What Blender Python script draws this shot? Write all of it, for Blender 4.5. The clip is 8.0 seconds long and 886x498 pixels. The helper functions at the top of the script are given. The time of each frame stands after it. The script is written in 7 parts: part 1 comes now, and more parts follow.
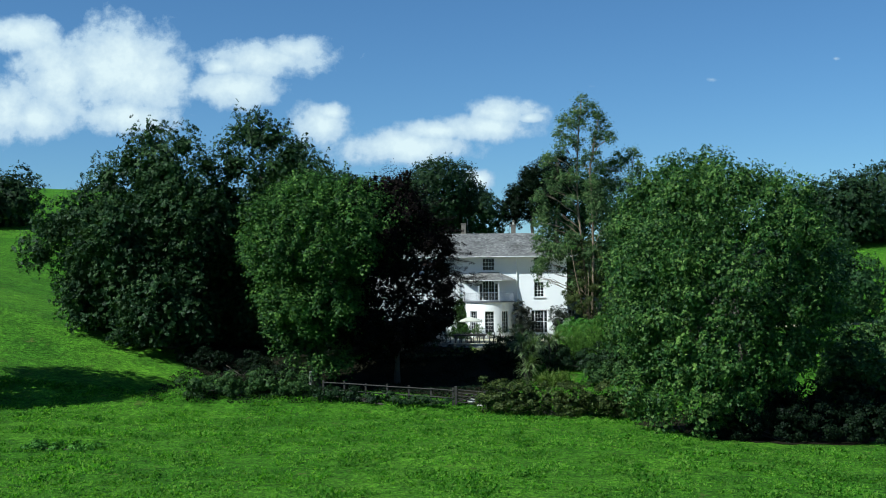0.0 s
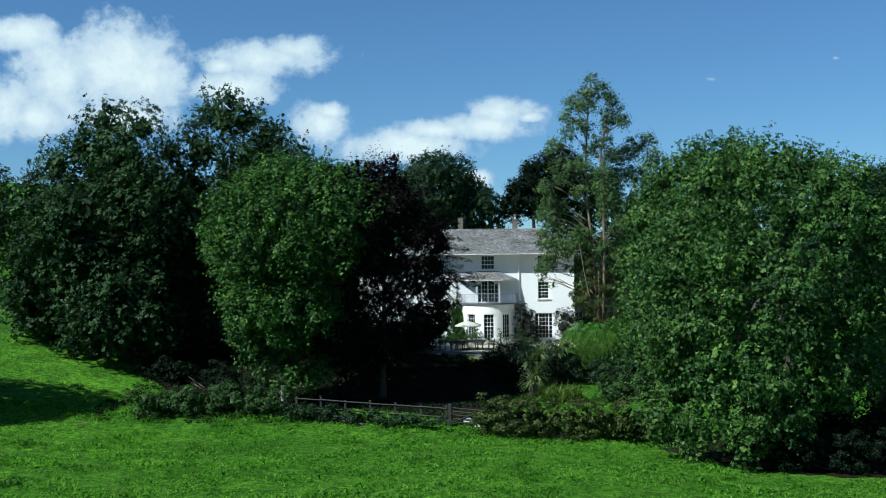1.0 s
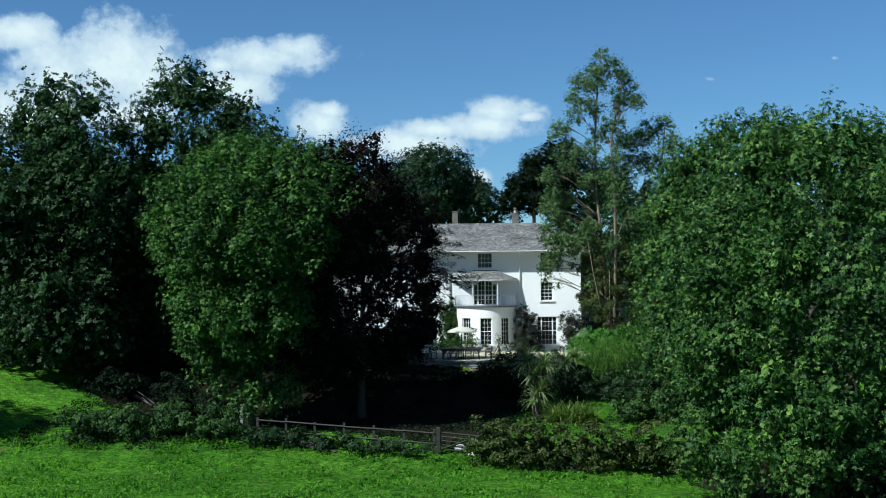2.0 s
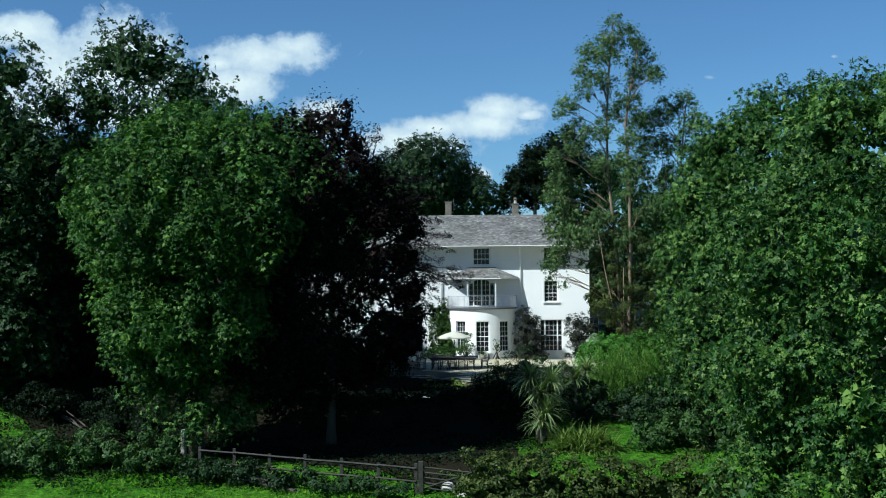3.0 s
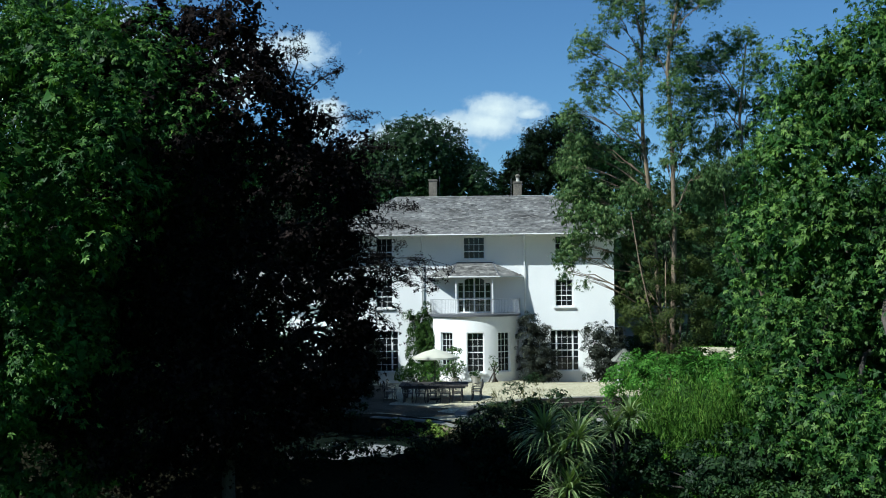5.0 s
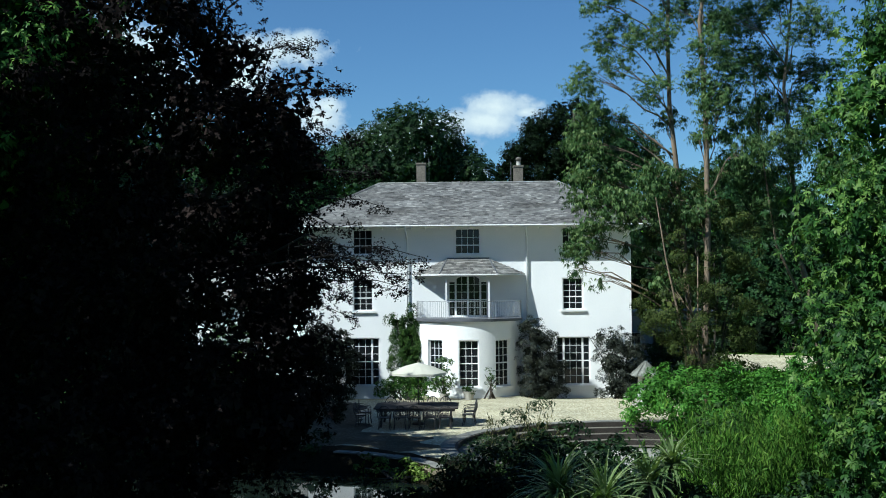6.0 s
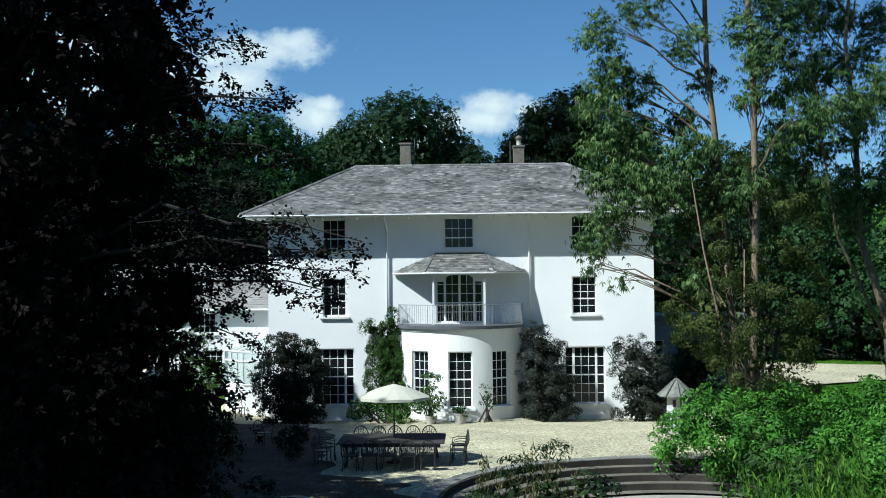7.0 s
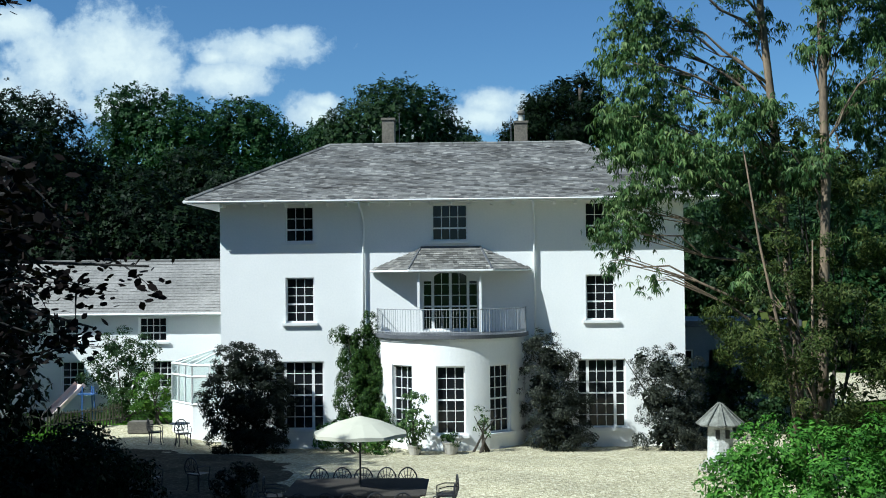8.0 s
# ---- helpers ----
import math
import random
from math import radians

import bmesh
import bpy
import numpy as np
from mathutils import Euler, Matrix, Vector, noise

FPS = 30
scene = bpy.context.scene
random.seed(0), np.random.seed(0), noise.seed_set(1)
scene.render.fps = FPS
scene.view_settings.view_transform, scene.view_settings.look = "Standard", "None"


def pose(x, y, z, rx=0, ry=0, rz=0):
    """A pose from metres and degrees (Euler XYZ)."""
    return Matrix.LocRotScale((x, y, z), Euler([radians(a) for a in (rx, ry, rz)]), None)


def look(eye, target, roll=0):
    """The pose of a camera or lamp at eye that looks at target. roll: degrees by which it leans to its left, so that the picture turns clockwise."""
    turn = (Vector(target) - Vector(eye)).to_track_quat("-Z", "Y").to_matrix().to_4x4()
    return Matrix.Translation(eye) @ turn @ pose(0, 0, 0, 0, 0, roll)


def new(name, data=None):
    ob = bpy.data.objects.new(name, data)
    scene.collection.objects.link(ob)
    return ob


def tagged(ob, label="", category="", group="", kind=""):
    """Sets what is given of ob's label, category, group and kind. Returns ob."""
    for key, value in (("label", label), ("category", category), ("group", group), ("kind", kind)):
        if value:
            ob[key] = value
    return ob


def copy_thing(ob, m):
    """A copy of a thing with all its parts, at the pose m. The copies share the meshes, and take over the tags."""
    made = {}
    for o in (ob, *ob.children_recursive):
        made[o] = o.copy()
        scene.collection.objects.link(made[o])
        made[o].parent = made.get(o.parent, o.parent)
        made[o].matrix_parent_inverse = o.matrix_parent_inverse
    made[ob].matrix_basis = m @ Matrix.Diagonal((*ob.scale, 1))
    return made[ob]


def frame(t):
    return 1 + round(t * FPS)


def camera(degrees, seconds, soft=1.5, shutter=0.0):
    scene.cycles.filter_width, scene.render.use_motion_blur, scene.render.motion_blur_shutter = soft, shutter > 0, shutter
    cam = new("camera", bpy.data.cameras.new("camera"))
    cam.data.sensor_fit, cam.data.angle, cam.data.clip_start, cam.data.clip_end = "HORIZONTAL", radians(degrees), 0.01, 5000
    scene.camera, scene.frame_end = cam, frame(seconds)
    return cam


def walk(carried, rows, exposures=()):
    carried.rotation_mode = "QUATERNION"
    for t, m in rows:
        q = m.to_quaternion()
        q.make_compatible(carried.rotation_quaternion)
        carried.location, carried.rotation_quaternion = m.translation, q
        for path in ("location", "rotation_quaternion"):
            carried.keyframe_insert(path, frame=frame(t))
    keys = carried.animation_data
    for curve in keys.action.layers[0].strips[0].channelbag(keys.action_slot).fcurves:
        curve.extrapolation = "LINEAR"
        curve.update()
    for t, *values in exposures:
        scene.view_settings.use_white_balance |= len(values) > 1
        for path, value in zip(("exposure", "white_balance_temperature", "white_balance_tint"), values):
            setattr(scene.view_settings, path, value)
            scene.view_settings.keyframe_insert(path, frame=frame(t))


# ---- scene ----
# ---------------------------------------------------------------- camera
cam = camera(41.0, 8.0, soft=1.0)
PATH = [
    (0.0, (-0.876, -126.51, 5.70), (-0.939, -124.512, 5.756), -0.6),
    (0.5, (-0.840, -120.93, 5.73), (-0.903, -118.93, 5.786), -0.6),
    (1.0, (-0.790, -114.92, 5.76), (-0.852, -112.92, 5.815), -0.6),
    (1.5, (-0.702, -109.36, 5.79), (-0.763, -107.36, 5.845), -0.55),
    (3.0, (-0.288, -91.94, 5.82), (-0.347, -89.94, 5.871), -0.5),
    (3.5, (-0.150, -86.78, 5.81), (-0.209, -84.78, 5.862), -0.6),
    (4.0, (-0.020, -81.40, 5.79), (-0.080, -79.40, 5.842), -0.65),
    (4.5, (0.090, -76.16, 5.77), (0.030, -74.16, 5.821), -0.6),
    (6.0, (0.405, -60.76, 5.77), (0.349, -58.76, 5.816), -0.45),
    (6.5, (0.520, -55.93, 5.76), (0.466, -53.93, 5.805), -0.5),
    (7.0, (0.628, -51.01, 5.75), (0.575, -49.01, 5.794), -0.6),
    (7.5, (0.730, -46.65, 5.75), (0.678, -44.65, 5.791), -0.6),
    (8.0, (0.823, -42.39, 5.76), (0.771, -40.39, 5.800), -0.6),
]
walk(cam, [(t, look(eye, target, roll)) for t, eye, target, roll in PATH],
     exposures=[(0.0, 0.49, 5800, 0), (8.0, 0.49, 5800, 0)])

# ---------------------------------------------------------------- light
SUN_FROM = Vector((-1.55, -1.0, 1.90)).normalized()
sun = new("sun", bpy.data.lights.new("sun", "SUN"))
sun.data.energy, sun.data.angle, sun.data.color = 5.2, radians(0.5), (1.0, 0.97, 0.92)
sun.matrix_world = look((-60, -60, 90), Vector((-60, -60, 90)) - SUN_FROM)

world = bpy.data.worlds.new("sky")
scene.world = world
world.use_nodes = True
wt = world.node_tree
for n in list(wt.nodes):
    wt.nodes.remove(n)
w_out = wt.nodes.new("ShaderNodeOutputWorld")
w_bg = wt.nodes.new("ShaderNodeBackground")
w_sky = wt.nodes.new("ShaderNodeTexSky")
w_sky.sky_type, w_sky.sun_disc = "NISHITA", False
w_sky.sun_elevation = math.asin(SUN_FROM.z)
w_sky.sun_rotation = math.atan2(SUN_FROM.x, SUN_FROM.y)
w_sky.air_density, w_sky.dust_density, w_sky.ozone_density = 0.9, 0.05, 3.0
w_bg.inputs["Strength"].default_value = 0.058
w_tint = wt.nodes.new("ShaderNodeMix")
w_tint.data_type, w_tint.blend_type = "RGBA", "MULTIPLY"
w_tint.inputs[0].default_value = 1.0
w_tint.inputs[7].default_value = (0.76, 0.98, 1.16, 1)
wt.links.new(w_sky.outputs[0], w_tint.inputs[6])
wt.links.new(w_tint.outputs[2], w_bg.inputs["Color"])


def wmath(op, a, c=None, clamp=False):
    n = wt.nodes.new("ShaderNodeMath")
    n.operation, n.use_clamp = op, clamp
    for sock, val in zip(n.inputs, (a, c)):
        if val is None:
            continue
        if hasattr(val, "is_linked"):
            wt.links.new(val, sock)
        else:
            sock.default_value = val
    return n.outputs[0]


# fair-weather clouds: (u, v, half width, half height) on a sheet far to the north, and a thin scatter elsewhere
CLOUDS = [(-0.320, 0.187, 0.065, 0.043), (-0.355, 0.176, 0.034, 0.043), (-0.280, 0.173, 0.039, 0.033), (-0.298, 0.144, 0.053, 0.016), (-0.379, 0.145, 0.036, 0.022), (-0.398, 0.217, 0.053, 0.014), (-0.405, 0.151, 0.027, 0.027), (-0.179, 0.191, 0.058, 0.016), (-0.210, 0.168, 0.044, 0.016), (-0.155, 0.198, 0.034, 0.013), (-0.219, 0.186, 0.017, 0.009), (-0.135, 0.135, 0.026, 0.019), (-0.126, 0.145, 0.017, 0.009), (-0.064, 0.115, 0.062, 0.016), (-0.038, 0.128, 0.031, 0.010), (0.002, 0.131, 0.047, 0.013), (0.019, 0.143, 0.031, 0.013), (0.042, 0.138, 0.013, 0.005), (-0.002, 0.087, 0.016, 0.009), (-0.365, 0.066, 0.013, 0.013), (-0.386, 0.076, 0.017, 0.008)]
THIN = [(0.098, 0.164, 0.016, 0.006), (0.196, 0.168, 0.018, 0.007), (0.300, 0.184, 0.009, 0.005)]
w_tc = wt.nodes.new("ShaderNodeTexCoord")
w_sep = wt.nodes.new("ShaderNodeSeparateXYZ")
wt.links.new(w_tc.outputs["Generated"], w_sep.inputs[0])
ahead = wmath("MAXIMUM", w_sep.outputs[1], 0.05)
cu, cv = wmath("DIVIDE", w_sep.outputs[0], ahead), wmath("DIVIDE", w_sep.outputs[2], ahead)
w_uv = wt.nodes.new("ShaderNodeCombineXYZ")
wt.links.new(cu, w_uv.inputs[0])
wt.links.new(cv, w_uv.inputs[1])


def wnoise(vec, scale, detail, rough):
    n = wt.nodes.new("ShaderNodeTexNoise")
    n.inputs["Scale"].default_value, n.inputs["Detail"].default_value, n.inputs["Roughness"].default_value = scale, detail, rough
    wt.links.new(vec, n.inputs["Vector"])
    return n.outputs["Fac"]


billow, wisp = wnoise(w_uv.outputs[0], 22, 7, 0.58), wnoise(w_uv.outputs[0], 75, 7, 0.62)
cover = None
for u0, v0, a0, b0 in CLOUDS + THIN:
    du = wmath("DIVIDE", wmath("SUBTRACT", cu, u0), a0)
    dv = wmath("DIVIDE", wmath("SUBTRACT", cv, v0), b0)
    e = wmath("SUBTRACT", 1.0, wmath("SQRT", wmath("ADD", wmath("MULTIPLY", du, du), wmath("MULTIPLY", dv, dv))))
    if (u0, v0, a0, b0) in THIN:
        e = wmath("SUBTRACT", wmath("MULTIPLY", e, 0.9), 0.75)
    cover = e if cover is None else wmath("MAXIMUM", cover, e)
cover = wmath("MAXIMUM", cover, -2.0)
cover = wmath("ADD", cover, wmath("MULTIPLY", wmath("SUBTRACT", billow, 0.5), 1.9))
cover = wmath("ADD", cover, wmath("MULTIPLY", wmath("SUBTRACT", wisp, 0.5), 0.9))
front = wmath("MULTIPLY", wmath("ADD", cover, 0.20), 2.3, True)
front = wmath("MULTIPLY", front, wmath("GREATER_THAN", w_sep.outputs[1], 0.6))
rest = wmath("MULTIPLY", wmath("SUBTRACT", wnoise(w_tc.outputs["Generated"], 3.2, 6, 0.6), 0.60), 6.0, True)
rest = wmath("MULTIPLY", rest, wmath("LESS_THAN", w_sep.outputs[1], 0.6))
veil = wmath("ADD", front, rest, True)
w_cloud = wt.nodes.new("ShaderNodeBackground")
w_ramp = wt.nodes.new("ShaderNodeValToRGB")
w_ramp.color_ramp.elements[0].position, w_ramp.color_ramp.elements[0].color = 0.0, (0.42, 0.55, 0.72, 1)
w_ramp.color_ramp.elements[1].position, w_ramp.color_ramp.elements[1].color = 0.8, (0.87, 0.93, 0.92, 1)
wt.links.new(wmath("MULTIPLY", wmath("ADD", cover, 0.1), 0.8, True), w_ramp.inputs[0])
wt.links.new(w_ramp.outputs[0], w_cloud.inputs["Color"])
w_cloud.inputs["Strength"].default_value = 0.70
w_mix = wt.nodes.new("ShaderNodeMixShader")
wt.links.new(wmath("MULTIPLY", veil, 0.95), w_mix.inputs[0])
wt.links.new(w_bg.outputs[0], w_mix.inputs[1])
wt.links.new(w_cloud.outputs[0], w_mix.inputs[2])
wt.links.new(w_mix.outputs[0], w_out.inputs["Surface"])


# ---------------------------------------------------------------- materials
def ramp(nt, fac, stops):
    r = nt.nodes.new("ShaderNodeValToRGB")
    while len(r.color_ramp.elements) > 1:
        r.color_ramp.elements.remove(r.color_ramp.elements[-1])
    for i, (pos, col) in enumerate(stops):
        e = r.color_ramp.elements[0] if i == 0 else r.color_ramp.elements.new(pos)
        e.position, e.color = pos, (*col, 1)
    nt.links.new(fac, r.inputs["Fac"])
    return r.outputs["Color"]


def noise_fac(nt, scale, detail=4.0, rough=0.6, stretch=None):
    tc = nt.nodes.new("ShaderNodeTexCoord")
    n = nt.nodes.new("ShaderNodeTexNoise")
    n.inputs["Scale"].default_value, n.inputs["Detail"].default_value, n.inputs["Roughness"].default_value = scale, detail, rough
    src = tc.outputs["Object"]
    if stretch:
        mp = nt.nodes.new("ShaderNodeMapping")
        mp.inputs["Scale"].default_value = stretch
        nt.links.new(src, mp.inputs["Vector"])
        src = mp.outputs["Vector"]
    nt.links.new(src, n.inputs["Vector"])
    return n.outputs["Fac"]


def mixed(nt, a, b, fac, mode="MIX"):
    m = nt.nodes.new("ShaderNodeMix")
    m.data_type, m.blend_type = "RGBA", mode
    for sock, val in ((m.inputs[0], fac), (m.inputs[6], a), (m.inputs[7], b)):
        if hasattr(val, "is_linked"):
            nt.links.new(val, sock)
        elif isinstance(val, (int, float)):
            sock.default_value = val
        else:
            sock.default_value = (*val, 1)
    return m.outputs[2]


def start(name, rough=0.8, metal=0.0):
    m = bpy.data.materials.new(name)
    m.use_nodes = True
    b = m.node_tree.nodes["Principled BSDF"]
    b.inputs["Roughness"].default_value, b.inputs["Metallic"].default_value = rough, metal
    return m, m.node_tree, b


def bump(nt, b, fac, strength=0.3, dist=0.02):
    n = nt.nodes.new("ShaderNodeBump")
    n.inputs["Strength"].default_value, n.inputs["Distance"].default_value = strength, dist
    nt.links.new(fac, n.inputs["Height"])
    nt.links.new(n.outputs[0], b.inputs["Normal"])


def surface(name, dark, light, scale, rough=0.8, fine=None, relief=0.3, metal=0.0, stretch=None, dist=0.02):
    """Two scales of variation between two colours, with a fine relief."""
    m, nt, b = start(name, rough, metal)
    big = noise_fac(nt, scale, 5.0, 0.6, stretch)
    small = noise_fac(nt, fine or scale * 12, 3.0, 0.7, stretch)
    add = nt.nodes.new("ShaderNodeMath")
    add.operation = "MULTIPLY_ADD"
    add.inputs[1].default_value = 0.5
    nt.links.new(big, add.inputs[0])
    half = nt.nodes.new("ShaderNodeMath")
    half.operation = "MULTIPLY"
    half.inputs[1].default_value = 0.5
    nt.links.new(small, half.inputs[0])
    nt.links.new(half.outputs[0], add.inputs[2])
    nt.links.new(ramp(nt, add.outputs[0], [(0.34, dark), (0.66, light)]), b.inputs["Base Color"])
    bump(nt, b, small, relief, dist)
    return m


def leaf_material(name, dark, mid, light, gloss=0.52, through_light=0.13, patch=0.35, sheen=0.09):
    """Leaves: colour by leaf and by patch of the crown, a little light through the blade."""
    m, nt, b = start(name, gloss)
    b.inputs["Specular IOR Level"].default_value = sheen
    geo = nt.nodes.new("ShaderNodeNewGeometry")
    col = ramp(nt, geo.outputs["Random Per Island"], [(0.0, dark), (0.55, mid), (1.0, light)])
    big = noise_fac(nt, patch, 3.0, 0.6)
    tint = ramp(nt, big, [(0.35, (0.62, 0.66, 0.62)), (0.65, (1.25, 1.2, 1.05))])
    col = mixed(nt, col, tint, 1.0, "MULTIPLY")
    nt.links.new(col, b.inputs["Base Color"])
    tr = nt.nodes.new("ShaderNodeBsdfTranslucent")
    nt.links.new(mixed(nt, col, (1.3, 1.5, 0.5), 1.0, "MULTIPLY"), tr.inputs["Color"])
    mx = nt.nodes.new("ShaderNodeMixShader")
    mx.inputs[0].default_value = through_light
    nt.links.new(b.outputs[0], mx.inputs[1])
    nt.links.new(tr.outputs[0], mx.inputs[2])
    nt.links.new(mx.outputs[0], nt.nodes["Material Output"].inputs["Surface"])
    return m


M = {}
M["render"] = surface("white_lime_render", (0.80, 0.81, 0.81), (0.88, 0.88, 0.87), 0.5, 0.85, 14, 0.25)
M["paint"] = surface("white_gloss_paint", (0.76, 0.77, 0.77), (0.83, 0.83, 0.82), 2.0, 0.4, 30, 0.08)
M["lead"] = surface("dark_lead_sheet", (0.06, 0.065, 0.075), (0.13, 0.135, 0.15), 1.2, 0.5, 20, 0.2)
M["iron"] = surface("black_painted_iron", (0.012, 0.012, 0.014), (0.03, 0.03, 0.034), 5, 0.45, 40, 0.2)
M["stone"] = surface("pale_limestone", (0.32, 0.30, 0.27), (0.52, 0.50, 0.45), 1.5, 0.9, 18, 0.5)
M["bark"] = surface("grey_brown_bark", (0.030, 0.025, 0.020), (0.088, 0.075, 0.062), 2.5, 0.95, 24, 0.8, stretch=(1, 1, 0.25))
M["wood"] = surface("weathered_grey_wood", (0.065, 0.06, 0.05), (0.17, 0.155, 0.13), 2.0, 0.9, 30, 0.5, stretch=(0.3, 0.3, 1))
# darker copy of the wood, the fence's shade put into its colour
M["fence_wood"] = surface("shade_dark_timber", (0.014, 0.013, 0.011), (0.050, 0.045, 0.038), 2.0, 0.9, 30, 0.5, stretch=(0.3, 0.3, 1))
M["picket_wood"] = surface("dark_olive_pickets", (0.040, 0.044, 0.026), (0.13, 0.13, 0.085), 2.0, 0.9, 30, 0.5)
M["rail"] = surface("grey_painted_railing", (0.22, 0.23, 0.24), (0.36, 0.37, 0.38), 3, 0.5, 20, 0.1)
# blue of the sky's reflection in the top window, painted on a panel
M["sky_tint"] = surface("sky_reflection_blue", (0.06, 0.10, 0.13), (0.09, 0.14, 0.18), 1.0, 0.9, 30, 0.1)
M["flaked_paint"] = surface("flaking_white_paint", (0.30, 0.31, 0.30), (0.72, 0.73, 0.72), 5.0, 0.7, 18, 0.4)
M["cloth"] = surface("cream_parasol_cloth", (0.44, 0.43, 0.35), (0.52, 0.51, 0.42), 1.5, 0.9, 60, 0.15)
m, nt, b = start("pale_buff_gravel", 0.95)
tc = nt.nodes.new("ShaderNodeTexCoord")
cells = nt.nodes.new("ShaderNodeTexVoronoi")
cells.inputs["Scale"].default_value = 17
nt.links.new(tc.outputs["Object"], cells.inputs["Vector"])
sep = nt.nodes.new("ShaderNodeSeparateColor")
nt.links.new(cells.outputs["Color"], sep.inputs[0])
pebble = ramp(nt, sep.outputs[0], [(0.0, (0.22, 0.195, 0.125)), (0.3, (0.38, 0.35, 0.235)), (0.75, (0.50, 0.47, 0.33)), (1.0, (0.68, 0.65, 0.52))])
worn = ramp(nt, noise_fac(nt, 0.35, 5, 0.65), [(0.35, (0.78, 0.77, 0.74)), (0.65, (1.12, 1.1, 1.05))])
nt.links.new(mixed(nt, pebble, worn, 1.0, "MULTIPLY"), b.inputs["Base Color"])
bump(nt, b, cells.outputs["Distance"], 0.7, 0.04)
M["gravel"] = m
# leaf litter coloured near black, the shade under the trees put in
m, nt, b = start("shade_black_litter", 0.95)
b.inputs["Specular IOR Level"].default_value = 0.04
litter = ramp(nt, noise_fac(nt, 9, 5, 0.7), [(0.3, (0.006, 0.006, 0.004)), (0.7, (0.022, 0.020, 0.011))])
# paler flecks painted in for dappled sun
sun_flecks = ramp(nt, noise_fac(nt, 5.5, 6, 0.8), [(0.60, (0, 0, 0)), (0.66, (1, 1, 1))])
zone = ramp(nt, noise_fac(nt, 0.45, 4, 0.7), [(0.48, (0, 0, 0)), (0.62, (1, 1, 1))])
col = mixed(nt, litter, (0.048, 0.042, 0.030), mixed(nt, sun_flecks, zone, 1.0, "MULTIPLY"))
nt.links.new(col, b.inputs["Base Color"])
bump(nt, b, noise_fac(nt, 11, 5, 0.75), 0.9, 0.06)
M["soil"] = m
# earth and grit, darkened to carry the tree shade on the gravel
m, nt, b = start("shade_dark_earth", 0.95)
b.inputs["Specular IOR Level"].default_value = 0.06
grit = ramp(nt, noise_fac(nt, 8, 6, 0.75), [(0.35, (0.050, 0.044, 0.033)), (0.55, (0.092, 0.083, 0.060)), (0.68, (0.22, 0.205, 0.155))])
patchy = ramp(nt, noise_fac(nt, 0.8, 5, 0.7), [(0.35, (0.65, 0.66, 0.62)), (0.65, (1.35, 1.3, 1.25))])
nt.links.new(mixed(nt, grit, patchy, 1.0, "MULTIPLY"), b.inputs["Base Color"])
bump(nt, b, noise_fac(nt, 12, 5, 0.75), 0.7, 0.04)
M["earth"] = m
m, nt, b = start("still_pond_water", 0.03)
b.inputs["Base Color"].default_value = (0.008, 0.013, 0.010, 1)
b.inputs["IOR"].default_value = 1.33
bump(nt, b, noise_fac(nt, 1.6, 3, 0.5), 0.02, 0.05)
M["water"] = m
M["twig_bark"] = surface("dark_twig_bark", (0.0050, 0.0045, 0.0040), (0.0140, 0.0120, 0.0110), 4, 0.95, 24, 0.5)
M["mossy_stone"] = surface("mossy_rubble_stone", (0.10, 0.085, 0.05), (0.34, 0.29, 0.20), 1.6, 0.95, 12, 0.7)
M["brick_chimney"] = surface("lichened_chimney_stone", (0.09, 0.08, 0.065), (0.21, 0.185, 0.15), 1.5, 0.9, 12, 0.7)
M["terracotta"] = surface("terracotta", (0.22, 0.11, 0.07), (0.36, 0.2, 0.13), 3, 0.85, 20, 0.3)
M["paving"] = surface("weathered_paving", (0.22, 0.21, 0.19), (0.42, 0.40, 0.36), 1.0, 0.9, 15, 0.4)
M["kerb"] = surface("grey_kerb_stone", (0.10, 0.10, 0.09), (0.24, 0.235, 0.21), 1.5, 0.9, 16, 0.5)
M["sleeper"] = surface("dark_timber_edging", (0.016, 0.013, 0.010), (0.055, 0.046, 0.038), 2, 0.9, 20, 0.6)
# grey version of the white render, the loggia's shade put into the colour
M["shade_wall"] = surface("shade_grey_render", (0.17, 0.18, 0.20), (0.25, 0.26, 0.28), 1.0, 0.85, 14, 0.25)
M["red_plastic"] = surface("faded_red_plastic", (0.74, 0.46, 0.40), (0.84, 0.74, 0.69), 2, 0.4, 20, 0.1)
M["blue_plastic"] = surface("blue_plastic", (0.04, 0.10, 0.28), (0.07, 0.16, 0.38), 2, 0.4, 20, 0.1)
M["gum_bark"] = surface("peeling_gum_bark", (0.040, 0.031, 0.024), (0.27, 0.20, 0.13), 1.3, 0.85, 9, 0.6, stretch=(1, 1, 0.3))

m, nt, b = start("window_glass", 0.04)
b.inputs["Base Color"].default_value = (0.012, 0.014, 0.016, 1)
b.inputs["Specular IOR Level"].default_value = 0.28
M["glass"] = m

m, nt, b = start("roof_slate", 0.62)
geo = nt.nodes.new("ShaderNodeNewGeometry")
inf = nt.nodes.new("ShaderNodeObjectInfo")
mix_r = nt.nodes.new("ShaderNodeMath")
mix_r.operation = "ADD"
nt.links.new(geo.outputs["Random Per Island"], mix_r.inputs[0])
nt.links.new(inf.outputs["Random"], mix_r.inputs[1])
fr = nt.nodes.new("ShaderNodeMath")
fr.operation = "FRACT"
nt.links.new(mix_r.outputs[0], fr.inputs[0])
